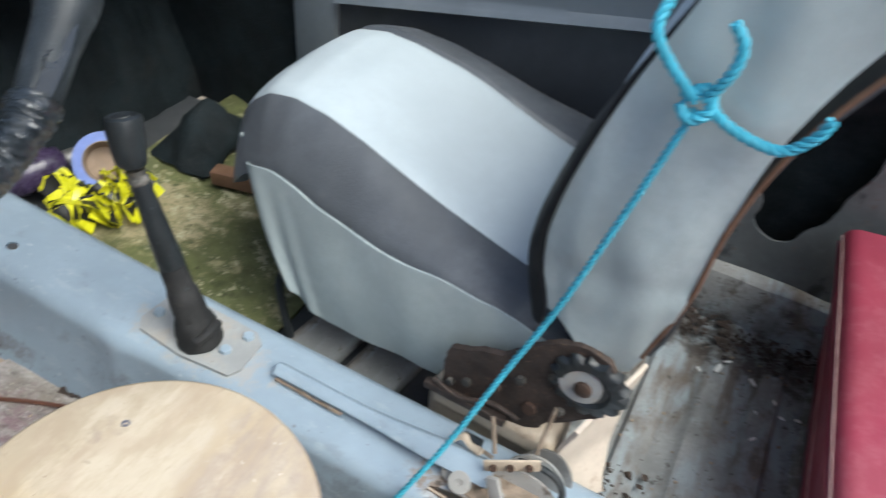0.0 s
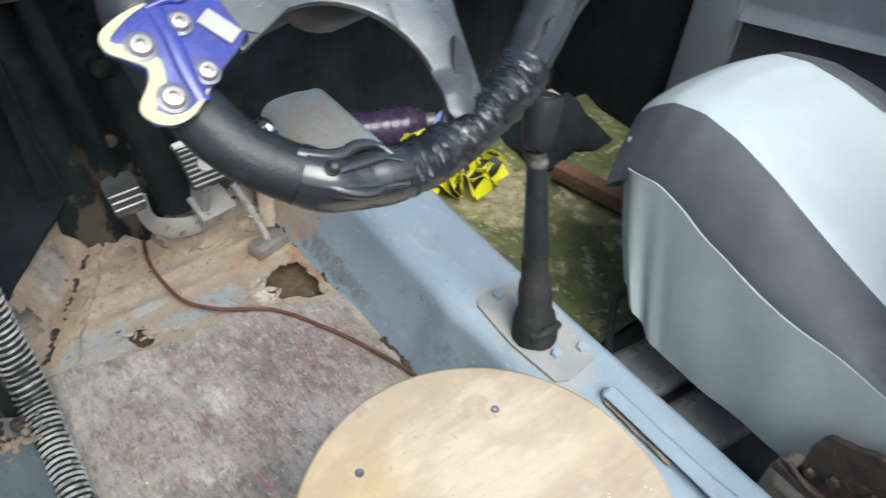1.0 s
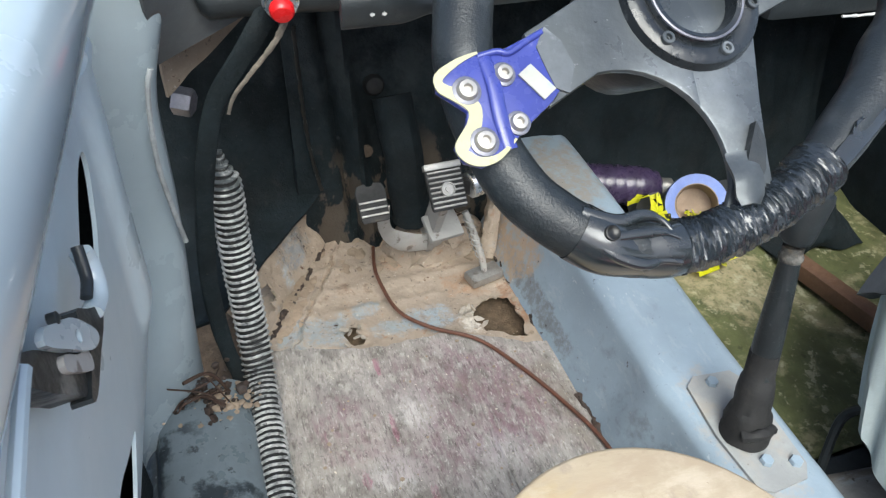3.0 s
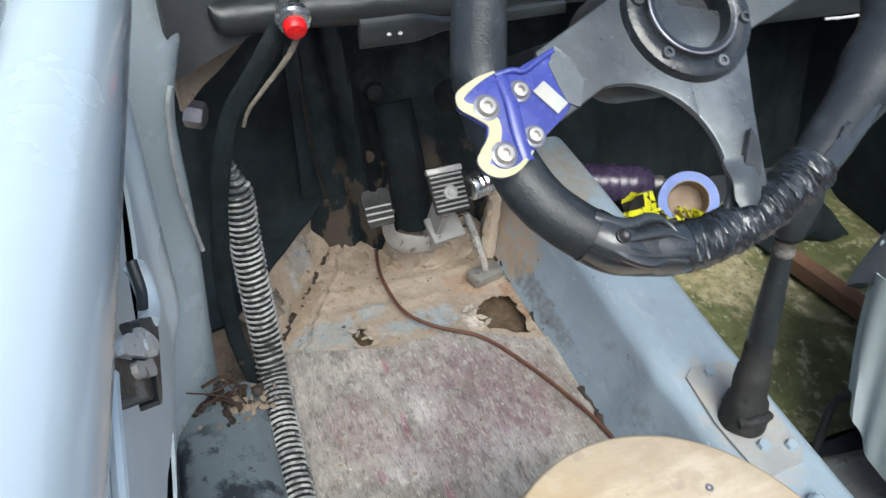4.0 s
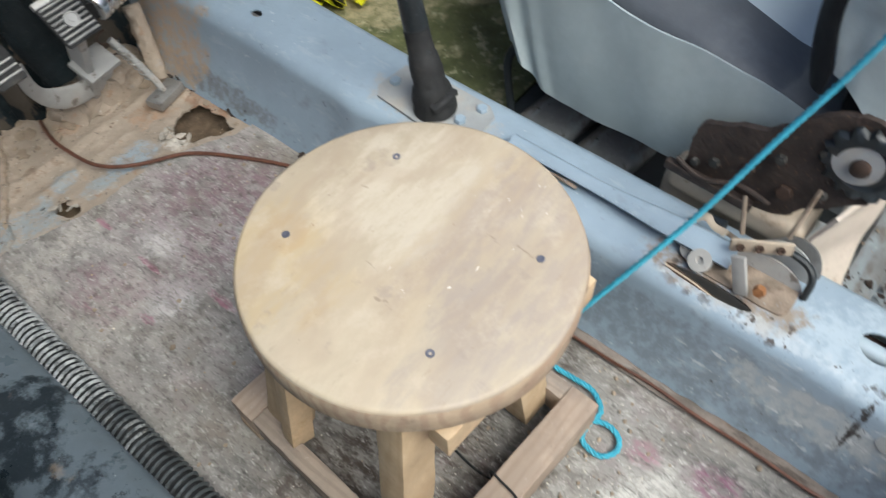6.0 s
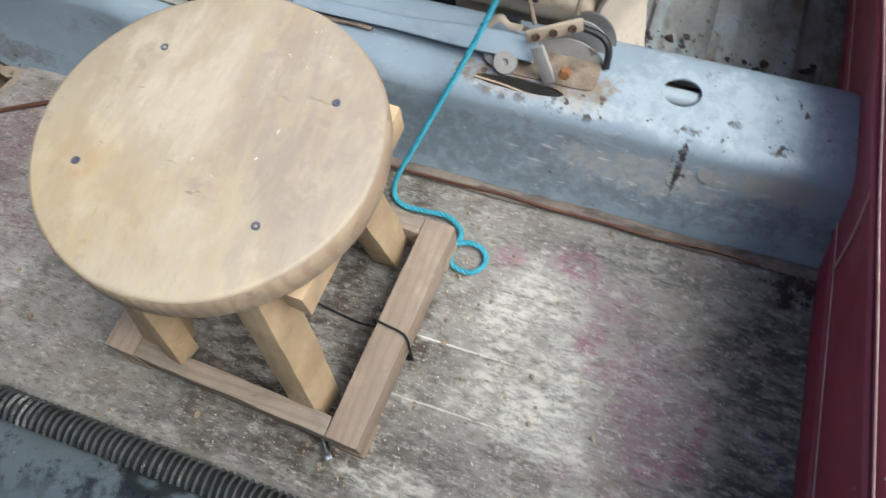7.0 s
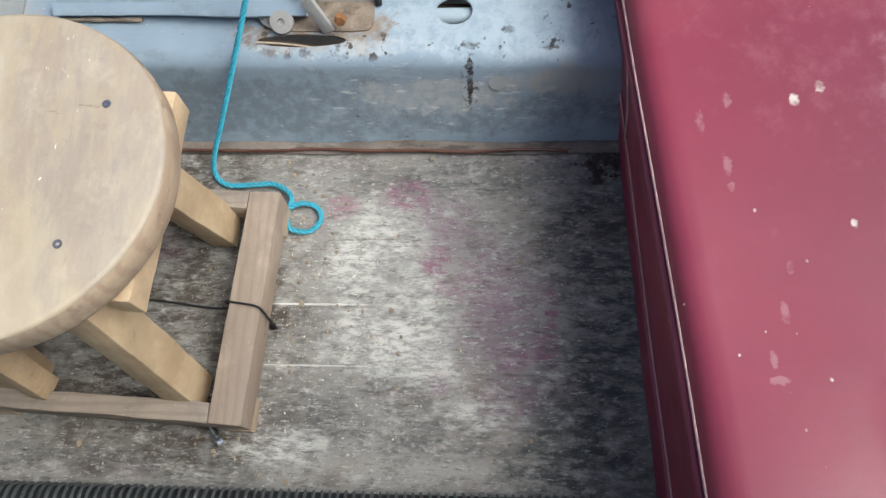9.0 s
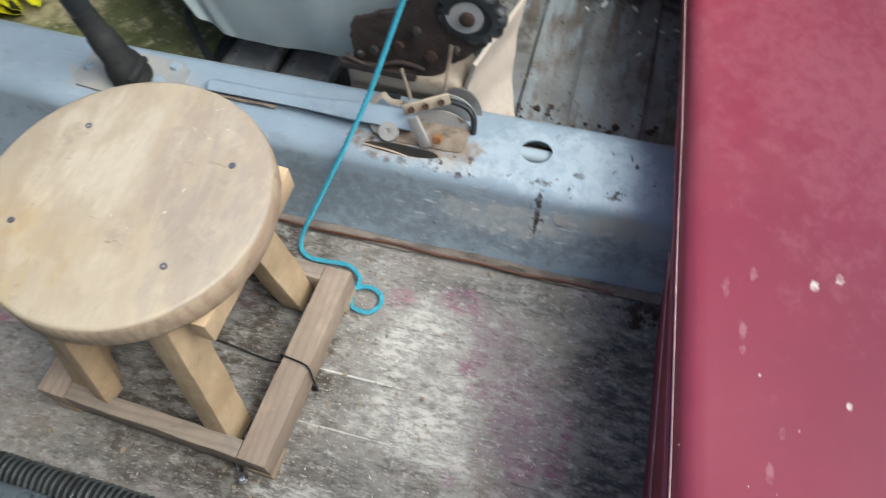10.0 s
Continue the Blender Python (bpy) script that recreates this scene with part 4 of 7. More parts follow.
# sill with a rounded heater channel
def sill_point(u, v):
    y = -0.55 + 1.40 * v
    prof = [(0.150, -0.012), (0.146, 0.020), (0.138, 0.048), (0.122, 0.060), (0.085, 0.063), (0.052, 0.060), (0.038, 0.052), (0.030, 0.030), (0.020, 0.020), (-0.06, 0.018)]
    k = u * (len(prof) - 1)
    i = min(int(k), len(prof) - 2)
    t = k - i
    x = prof[i][0] * (1 - t) + prof[i + 1][0] * t
    z = prof[i][1] * (1 - t) + prof[i + 1][1] * t
    return wob((x, y, z), 26, 0.0012)


bm = sheet(sill_point, 36, 90, 0.004)
solo("sill", bm, M_SILLTOP, "chipped grey and black painted door sill", "sill", kind="structure")
bm = sheet(lambda u, v: wob((0.150 + 0.03 * u, -0.4 + 1.35 * v, -0.010), 30, 0.001), 3, 60, 0.003)
solo("floor_channel", bm, M_RUST, "rusty gap between sill and floor board", "floor", kind="structure")

# firewall, its felt, and the slanted wheel housing beside the footwell
def firewall_point(u, v):
    x, z = 0.27 + 1.05 * u, -0.02 + 0.80 * v
    y = 1.135 + 0.30 * z + 0.010 * noise.noise((x * 16, z * 6, 6)) + 0.005 * noise.noise((x * 42, z * 13, 8)) + 0.012 * noise.noise((x * 7, z * 7, 0))
    y -= 0.022 * math.exp(-((x - 0.365 + 0.10 * (z - 0.2)) / 0.012) ** 2) - 0.020 * math.exp(-((x - 0.340 + 0.10 * (z - 0.2)) / 0.008) ** 2) + 0.02 * noise.noise((x * 2.3, z * 2, 4))
    return Vector((x, y, z))


bm = sheet(firewall_point, 150, 90, 0.01)
firewall = solo("firewall", bm, M_CARPET, "firewall lined with dusty black felt", "firewall", kind="structure")
bm = lathe((0.402, 1.212, 0.245), (0, -1, 0.25), [(0.017, -0.004), (0.017, 0.004), (0.013, 0.012), (0.005, 0.015)], 20)
part("rubber_plug", bm, M_RUBBER, firewall, "round black rubber plug")
bm = lathe((0.383, 1.178, 0.147), (0, -1, 0.25), [(0.010, -0.004), (0.010, 0.002), (0.004, 0.003)], 14)
part("plug", bm, M_MUDCARD, firewall, "small muddy plug")


def housing_point(u, v):
    x = 0.085 + 0.255 * u
    y0 = 0.955 + 0.255 * max(0.0, (x - 0.12) / 0.22)
    z = 0.055 + 0.03 * u + 0.58 * v
    y = y0 + (1.275 - y0) * v ** 0.30
    y += 0.010 * noise.noise((x * 9, z * 6, 2)) + 0.010 * math.sin(u * 9) * v + 0.006 * noise.noise((x * 36, z * 9, 3))
    return Vector((x, y, z))


bm = sheet(housing_point, 40, 60, 0.006)
solo("wheel_housing", bm, M_CARPET, "inner wheel housing covered with black felt", "wheel housing", kind="structure")

# rusty flange at the foot of the housing, torn open at its rear end
def flange_point(u, v):
    base = Vector((0.178, 0.955, -0.012)).lerp(Vector((0.345, 1.205, -0.008)), u)
    lean = Vector((-0.044, 0.026, 0.0)) * v
    lift = 0.085 * v * (0.75 + 0.4 * u)
    p = base + lean + Vector((0, 0, lift))
    p += Vector((0.8, -0.5, 0.2)) * (0.010 * noise.noise((u * 6, v * 2.0, 1)) + 0.002 * noise.noise((u * 20, v * 7, 4)))
    return wob(p, 24, 0.006)


bm = sheet(flange_point, 90, 30)
cut(bm, lambda c: c.z > 0.060 + 0.030 * noise.noise((c.y * 34, 3, 0)) + 0.02 * ease(1.0, 1.2, c.y))
cut(bm, lambda c: ((c.x - 0.190) / 0.024) ** 2 + ((c.y - 1.012) / 0.026) ** 2 + ((c.z - 0.030) / 0.026) ** 2 < 1 + 0.9 * noise.noise(c * 90))
bmesh.ops.solidify(bm, geom=list(bm.faces), thickness=0.003)
solo("rusty_flange", bm, M_PAN, "torn rusty steel flange at the footwell edge", "flange", kind="structure")

# rusty ragged seams of the footwell
for path_pts, r in (([(0.186, 0.960, -0.004), (0.232, 1.032, -0.004), (0.282, 1.108, -0.003), (0.335, 1.19, 0.0)], 0.0045), ([(0.574, 0.66, -0.001), (0.577, 0.80, -0.002), (0.574, 0.93, -0.004), (0.566, 1.08, -0.002)], 0.0055)):
    line = spline(path_pts, False, 40)
    line = [p + noise.noise_vector(p * 55) * 0.006 for p in line]
    bm = tube(line, lambda s, a, r=r: r * max(0.15, 0.7 + 1.3 * noise.noise((s * 45, a * 0.7, r * 900))), 8, flat=0.6)
    solo("rusty_seam", bm, M_RUST, "ragged rusty floor seam", "seam", kind="structure")

# sand caked in the footwell corners
rnd = random.Random(4)
bm = bmesh.new()
for k in range(260):
    if k % 3 == 0:
        t = rnd.random()
        c = Vector((0.182, 0.955, -0.006)).lerp(Vector((0.345, 1.195, -0.006)), t) + Vector((rnd.gauss(0.004, 0.012), rnd.gauss(0, 0.012), 0))
    elif k % 3 == 1:
        c = Vector((rnd.uniform(0.30, 0.59), rnd.gauss(1.115, 0.025), -0.006))
    else:
        c = Vector((rnd.gauss(0.575, 0.012), rnd.uniform(0.66, 1.1), -0.004))
    r = rnd.uniform(0.002, 0.010) * (0.5 if k % 3 == 2 else 1)
    made = bmesh.ops.create_icosphere(bm, subdivisions=1, radius=r)
    for v in made["verts"]:
        v.co = Vector((v.co.x * rnd.uniform(1, 1.8), v.co.y * rnd.uniform(1, 1.8), v.co.z * 0.45)) + c + Vector((rnd.uniform(-1, 1), rnd.uniform(-1, 1), 0)) * r * 0.3
solo("caked_sand", bm, M_SAND, "pale sand and crumbs caked in the footwell corners", "sand", kind="stuff")

# hinge pillar
def pillar_point(u, v):
    z = 0.035 + 0.66 * v
    prof = [(-0.06, 0.800), (-0.01, 0.805), (0.012, 0.812), (0.022, 0.832), (0.034, 0.868), (0.060, 0.886), (0.088, 0.896), (0.101, 0.905), (0.104, 0.925), (0.100, 0.985)]
    line = spline([Vector((x, y, 0)) for x, y in prof], False, 6)
    k = u * (len(line) - 1)
    i = min(int(k), len(line) - 2)
    x, y = line[i].lerp(line[i + 1], k - i).xy
    low = ease(0.32, 0.03, z)
    y -= 0.055 * low * (1 - ease(0.45, 0.9, u)) + 0.03 * low
    x -= 0.012 * low
    hi = ease(0.40, 0.66, z)
    x += 0.02 * hi + 0.05 * hi * ease(0.6, 1.0, u)
    return Vector((x, y, z))


bm = sheet(pillar_point, 54, 40, 0.004)
pillar = solo("hinge_pillar", bm, M_PILLAR, "pale grey-blue painted steel door hinge pillar", "pillar", kind="structure")
bm = tube(spline([(0.107, 0.885, 0.475), (0.102, 0.883, 0.461), (0.098, 0.882, 0.432), (0.095, 0.882, 0.377), (0.097, 0.883, 0.342), (0.101, 0.886, 0.299), (0.105, 0.890, 0.262)]), 0.0028, 8)
part("rubber_seal", bm, M_RUBSEAL, pillar, "cracked grey rubber seal")

# inner cowl side under the dashboard; its dark grey and lean stand in for shade
bm = sheet(lambda u, v: Vector((0.112 + 0.17 * u, 0.935 + 0.06 * u - 0.11 * v * max(0.0, 1 - 1.8 * u), 0.452 + 0.055 * u + (0.20 - 0.05 * u) * v)), 12, 12, 0.004)
solo("cowl_side", bm, M_QUARTER, "grey inner cowl side under the dashboard, darkened as shade", "cowl", kind="structure")
bm = sheet(lambda u, v: wob((0.112 + 0.13 * u, 0.99 + 0.10 * u, 0.385 + 0.065 * u + 0.055 * v), 20, 0.004), 14, 6, 0.004)
solo("rusty_brace", bm, M_PAN, "dusty rusty brace under the cowl", "brace", kind="structure")

# driver's door: bare inner panel with two access holes, ledge and outer skin
def door_at(inset, y, z):
    """A place on the inner side of the door, which stands ajar; inset from the ledge's edge."""
    return Vector((0.090 + 0.075 * (y - 0.6) - inset, y, z))


def door_point(u, v):
    y, z = -0.85 + 1.615 * u, 0.045 + 0.565 * v
    inset = 0.030 + 0.05 * ease(0.36, 0.05, z) - 0.004 * math.exp(-((z - 0.575) / 0.010) ** 2)
    inset += 0.03 * ease(0.735, 0.765, y) - 0.008 * ease(0.69, 0.715, y) * ease(0.3, 0.35, z)
    return door_at(inset, y, z)


def slot_shape(c):
    a = ((c.y - 0.630) * 0.83 + (c.z - 0.493) * 0.56) / 0.066
    b = (-(c.y - 0.630) * 0.56 + (c.z - 0.493) * 0.83) / 0.024
    return abs(a) < 1 and abs(b) < (1 - a * a) ** 0.7


bm = sheet(door_point, 260, 110)
cut(bm, slot_shape)
cut(bm, lambda c: 0.05 < c.y < 0.606 and abs(c.z - 0.345 + 0.25 * (0.606 - c.y)) < 0.055 * ease(0.606, 0.50, c.y) + 0.02 * ease(0.5, 0.3, c.y))
cut(bm, lambda c: ((c.y - 0.70) / 0.02) ** 2 + ((c.z - 0.577) / 0.010) ** 2 < 1)
smooth_rim(bm, 8, lambda c: -0.84 < c.y < 0.75 and 0.06 < c.z < 0.64)
bmesh.ops.solidify(bm, geom=list(bm.faces), thickness=0.003)
door = thing("driver_door", (0.0, 0.0, 0.30), "stripped grey-blue driver's door with bare inner panel", "car door", kind="structure")
part("inner_panel", bm, M_DOOR, door)
LEDGE = spline([Vector((0.034, 0.590, 0)), Vector((0.016, 0.596, 0)), Vector((0.008, 0.610, 0)), Vector((0.008, 0.632, 0)), Vector((0.017, 0.652, 0)), Vector((0.036, 0.663, 0)), Vector((0.060, 0.656, 0)), Vector((0.088, 0.625, 0)), Vector((0.10, 0.58, 0))], False, 5)


def ledge_point(u, v):
    k = v * (len(LEDGE) - 1)
    i = min(int(k), len(LEDGE) - 2)
    p = LEDGE[i].lerp(LEDGE[i + 1], k - i)
    return door_at(p.x, -0.85 + 1.60 * u, p.y)


part("window_ledge", sheet(ledge_point, 60, 48, 0.003), M_LEDGE, door, "glossy pale painted window ledge")
bm = sheet(lambda u, v: door_at(0.12 + 0.03 * math.sin(v * math.pi), -0.85 + 1.60 * u, 0.02 + 0.63 * v), 20, 14, 0.003)
part("outer_skin", bm, M_PAINT, door)
# black sheet added behind the access holes as the cavity's shade
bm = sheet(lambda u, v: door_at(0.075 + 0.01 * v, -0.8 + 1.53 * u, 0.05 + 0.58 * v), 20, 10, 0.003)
part("cavity_shade", bm, M_CARPET, door, "added black sheet for the shade inside the door")
# second added black sheet, shading the front end of the cavity
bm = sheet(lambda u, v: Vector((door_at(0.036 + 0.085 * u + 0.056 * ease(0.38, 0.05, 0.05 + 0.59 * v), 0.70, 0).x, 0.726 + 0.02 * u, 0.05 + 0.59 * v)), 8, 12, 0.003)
part("cavity_end_shade", bm, M_CARPET, door, "added black sheet for the shade at the door cavity's end")
lock_m = frame_of((0.070, 0.487, 0.553), (-0.0107, 1, 0), (-0.188, 0, 1))


def lk(x, y, z=0.0):
    return lock_m @ Vector((x, y, z))


def rounded(points, steps=3):
    return [(p.x, p.y) for p in spline([Vector((x, y, 0)) for x, y in points], True, steps)]


bm = plate(rounded([(-0.008, 0.020), (0.004, 0.010), (0.013, -0.002), (0.021, -0.018), (0.017, -0.022), (0.004, -0.014), (-0.012, 0.006), (-0.028, 0.028), (-0.020, 0.030)]), 0.0035, lock_m, (ring_points(0.001, 0.000, 0.0036, n=12),))
lock = part("lock_plate", bm, M_LEDGE, door, "painted lock plate")
bm = plate(rounded([(0.004, -0.014), (-0.012, 0.006), (-0.028, 0.028), (-0.042, 0.040), (-0.052, 0.042), (-0.042, 0.018), (-0.024, -0.010), (-0.014, -0.022)]), 0.016, lock_m @ Matrix.Translation((0, 0, -0.018)))
part("lock_body", bm, M_GRIME, lock, "grimy lock body")
bm = plate(rounded([(0.006, -0.016), (-0.006, -0.004), (-0.016, 0.008), (-0.022, 0.004), (-0.010, -0.012), (0.0, -0.022)]), 0.004, lock_m @ Matrix.Translation((0, 0, -0.003)))
part("lock_cheek", bm, M_DUSTPLATE, lock, "worn bare cheek of the lock")
bm = plate(rounded([(0.022, -0.004), (0.036, -0.017), (0.048, -0.029), (0.046, -0.036), (0.016, -0.032), (-0.012, -0.028), (-0.018, -0.022), (0.010, -0.020)]), 0.010, lock_m @ Matrix.Translation((0, 0, -0.010)))
part("black_catch", bm, M_BLACK, lock, "black catch")
bm = tube(spline([lk(0.044, -0.028, -0.003), lk(0.058, -0.032, -0.002), lk(0.069, -0.029, -0.002), lk(0.076, -0.020, -0.002), lk(0.076, -0.012, -0.002)]), 0.0062, 10, flat=0.7)
part("lever", bm, M_LEDGE, lock, "worn painted lever")
bm = tube(spline([lk(0.050, -0.022, -0.003), lk(0.062, -0.020, -0.002), lk(0.071, -0.013, -0.002), lk(0.076, -0.008, -0.002)]), 0.0032, 10, flat=0.7)
part("lever_tip", bm, M_BLACK, lock, "black lever tip")
bm = tube(spline([lk(-0.046, 0.037), lk(-0.066, 0.037), lk(-0.12, 0.035), lk(-0.20, 0.030)]), 0.0032, 8)
part("rod", bm, M_LEDGE, lock, "thin painted pull rod")
part("bolt", lathe(lk(-0.006, 0.021, 0.0), lock_m.to_3x3() @ Vector((0, 0, 1)), [(0.003, 0), (0.003, 0.004), (0.001, 0.005)], 10), M_BLACK, lock)

# passenger side floor
bm = sheet(lambda u, v: Vector((0.765 + 0.48 * u, 0.27 + 0.92 * v, -0.006 + 0.0 * u)), 6, 10, 0.006)
solo("front_floor", bm, M_DARKPANEL, "dark front floor under the passenger seat", "floor", kind="structure")


def rear_pan(u, v):
    x, y = 0.768 + 0.47 * u, -0.50 + 0.78 * v
    s = 0.5 + 0.5 * math.cos((y - 0.042) * 2 * math.pi / 0.077 + 0.25 * noise.noise((x * 6, y * 3, 0)))
    return Vector((x, y, -0.010 + 0.008 * ease(0.35, 0.65, s) + 0.001 * noise.noise((x * 30, y * 30, 0))))


bm = sheet(rear_pan, 60, 140, 0.004)
solo("rear_floor", bm, M_REARPAN, "ribbed bare steel rear floor, dirty and flaking", "floor", kind="structure")
for k, ry in enumerate((0.392, 0.492)):
    bm = box((0.850, ry, 0.008), (0.17, 0.082, 0.028), 0.010, Euler((0, 0, radians(-6))).to_matrix(), 3)
    solo("seat_rib", bm, M_REARPAN, "pressed grey steel rib under the passenger seat", "rib", (0.845, ry, 0), "ribs under the seat", "structure")

# right side: sill, lower quarter, door
bm = sheet(lambda u, v: wob(((1.215, 1.225, 1.232, 1.262, 1.275)[min(4, int(u * 4.01))] , -0.60 + 0.74 * v, (-0.012, 0.06, 0.075, 0.08, 0.082)[min(4, int(u * 4.01))]), 18, 0.004), 4, 60, 0.004)
solo("right_sill", bm, M_REARPAN, "dirty flaking grey sill on the passenger side", "sill", kind="structure")
edge_rag = lambda y, z: 1.0 + 0.35 * noise.noise((y * 22, z * 22, 0))


def right_wall(u, v):
    y, z = -0.90 + 0.99 * u, 0.06 + 0.64 * v
    return Vector((1.262 + 0.02 * v + 0.004 * noise.noise((y * 8, z * 8, 1)), y, z))


bm = sheet(right_wall, 200, 130)
cut(bm, lambda c: ((c.y + 0.055) / 0.065) ** 2 + ((c.z - 0.285 - 0.9 * (c.y + 0.055) * -1) / 0.125) ** 2 < edge_rag(c.y, c.z))
smooth_rim(bm, 3, lambda c: -0.4 < c.y < 0.08 and 0.08 < c.z < 0.6)
bmesh.ops.solidify(bm, geom=list(bm.faces), thickness=0.004)
solo("wall_right_rear", bm, M_QUARTER, "rear quarter panel with a ragged rusty opening", "quarter panel", kind="structure")
# skin coloured black so that the ragged opening reads as shaded
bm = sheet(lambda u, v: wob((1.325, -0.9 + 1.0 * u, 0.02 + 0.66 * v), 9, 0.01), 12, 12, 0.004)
solo("outer_skin_right", bm, M_CARPET, "outer body skin behind the quarter panel, black for the opening's shade", "body panel", kind="structure")
pdoor = thing("passenger_door", (1.29, 0.5, 0.3), "closed passenger door with grey panel and dark lower trim", "car door", kind="structure")
bm = sheet(lambda u, v: Vector((1.272, 0.095 + 0.667 * u, 0.0 + (0.435 - 0.134 * u) * v)), 20, 10, 0.008)
part("lower_trim", bm, M_DARKPANEL, pdoor, "dark grey lower trim panel")


def pdoor_upper(u, v):
    y = 0.095 + 0.667 * u
    z0 = 0.437 - 0.134 * u
    z = z0 + (0.70 - z0) * v
    return Vector((1.266 - 0.014 * ease(0.06, 0.0, v) + 0.004 * math.exp(-((v - 0.35) / 0.04) ** 2), y, z))


bm = sheet(pdoor_upper, 40, 40, 0.006)
part("upper_panel", bm, M_DULL, pdoor)
bm = lathe((1.262, 0.715, 0.325), (-1, 0, 0), [(0.004, 0), (0.004, 0.002), (0.001, 0.003)], 10)
part("screw", bm, M_BLACK, pdoor)
bm = box((1.278, 0.811, 0.34), (0.05, 0.088, 0.72), 0.012)
solo("hinge_pillar_right", bm, M_DULL, "grey painted hinge pillar on the passenger side", "pillar", kind="structure")
bm = sheet(lambda u, v: Vector((1.285, 0.845 + 0.49 * u, -0.02 + 0.72 * v)), 6, 6, 0.01)
solo("kick_panel_right", bm, M_CARPET, "black felt kick panel in the passenger footwell", "kick panel", kind="structure")

# unseen cowl, bulkhead and side panel that close the open-topped cabin
# cowl cover out of view, widened rearward to block light from above
bm = sheet(lambda u, v: Vector((-0.10 + 1.45 * u, 0.915 + 0.50 * v, 0.690 - 0.02 * v)), 10, 6, 0.02)
solo("cowl_shade_cover", bm, M_PAINT, "unseen painted cowl cover, extended to shade the footwell", "cowl", kind="structure")
bm = sheet(lambda u, v: Vector((0.0 + 1.35 * u, -0.93, 0.0 + 0.75 * v)), 10, 6, 0.02)
solo("rear_bulkhead", bm, M_DARKPANEL, "dark bulkhead behind the rear seat", "bulkhead", kind="structure")
bm = sheet(lambda u, v: Vector((-0.02, -0.95 + 0.62 * u, 0.02 + 0.66 * v)), 10, 6, 0.02)
solo("wall_left_rear", bm, M_PAINT, "painted rear side panel on the driver's side", "quarter panel", kind="structure")

# ---- dashboard and steering ----
dash = thing("dashboard", (0.62, 0.95, 0.55), "black padded dashboard with a rounded lower edge", "dashboard")


DASH_ROLL = spline([Vector((0, 1.02, 0.488)), Vector((0, 0.960, 0.488)), Vector((0, 0.935, 0.493)), Vector((0, 0.922, 0.504)), Vector((0, 0.921, 0.518)), Vector((0, 0.930, 0.528)), Vector((0, 0.95, 0.533))], False, 4)


def dash_point(u, v):
    x = 0.136 + 1.125 * u
    k = v * (len(DASH_ROLL) - 1)
    i = min(int(k), len(DASH_ROLL) - 2)
    p = DASH_ROLL[i].lerp(DASH_ROLL[i + 1], k - i)
    end = ease(0.032, 0.0, u)
    p.z = p.z + (0.560 - p.z) * end ** 2
    p.y += 0.035 * end ** 2
    return wob((x, p.y, p.z), 14, 0.003) + noise.noise_vector(Vector((x, p.y, p.z)) * 90) * 0.0008


bm = sheet(dash_point, 150, 26, 0.004)
part("crash_pad", bm, M_BLACK, dash, "black padded roll with a rounded end")
bm = sheet(lambda u, v: wob((0.165 + 1.09 * u, 0.9505 + 0.10 * v, 0.5345 + 0.04 * v), 14, 0.002), 60, 10, 0.003)
part("dusty_top", bm, M_DASHTOP, dash, "dusty worn top of the roll")
bm = sheet(lambda u, v: Vector((0.17 + 1.09 * u, 1.035 + 0.02 * v, 0.575 + 0.095 * v)), 20, 6, 0.01)
part("panel", bm, M_BLACK, dash, "plain black panel")
bm = box((1.02, 0.915, 0.475), (0.42, 0.03, 0.045), 0.010)
tray = part("lower_tray", bm, M_BLACK, dash, "narrow black tray lip")
bm = tube(spline([(0.925, 0.899, 0.4525), (0.96, 0.898, 0.4520), (1.0, 0.899, 0.4530)]), lambda s, a: 0.0018 * (1 + 0.8 * noise.noise((s * 60, a, 0))), 6)
part("tray_edge", bm, M_MARK, tray, "chipped pale edge")
bm = lathe((0.800, 0.925, 0.462), (-0.75, -0.6, 0.15), [(0.008, -0.02), (0.010, 0.0), (0.011, 0.016), (0.009, 0.019), (0.002, 0.020)], 20)
knob_ob = part("knob", bm, M_STEELDARK, dash, "small grey dash knob")
bm = lathe(Vector((0.800, 0.925, 0.462)) + Vector((-0.75, -0.6, 0.15)).normalized() * 0.019, (-0.75, -0.6, 0.15), [(0.007, 0), (0.007, 0.002), (0.001, 0.0025)], 16)
part("knob_face", bm, M_REDBTN, knob_ob, "red knob face")
bm = lathe((0.231, 0.905, 0.524), (-0.05, -0.75, -0.25), [(0.013, -0.025), (0.013, 0.0), (0.0175, 0.0005), (0.0175, 0.006), (0.015, 0.008), (0.015, 0.012), (0.0135, 0.013)], 24)
button = part("button_housing", bm, M_CHROME, dash, "threaded chrome button housing")
ax = Vector((-0.05, -0.75, -0.25)).normalized()
bm = lathe(Vector((0.231, 0.905, 0.524)) + ax * 0.010, ax, [(0.0115, 0), (0.0115, 0.010), (0.009, 0.013), (0.002, 0.014)], 20)
part("button_cap", bm, M_REDBTN, button, "red plastic push button")

WN = Vector((0, -0.6, 0.8))
WV = Vector((0, 0.8, 0.6))


def wheel_at(u, v, h=0.0):
    return Vector((u, 0, 0)) + WV * v + WN * (0.116 + h)


wheel_m = frame_of(wheel_at(0, 0), (1, 0, 0), WV)
wheel = thing("steering_wheel", wheel_at(0.462, 0.862), "black leather steering wheel with a taped, damaged lower rim", "steering wheel")
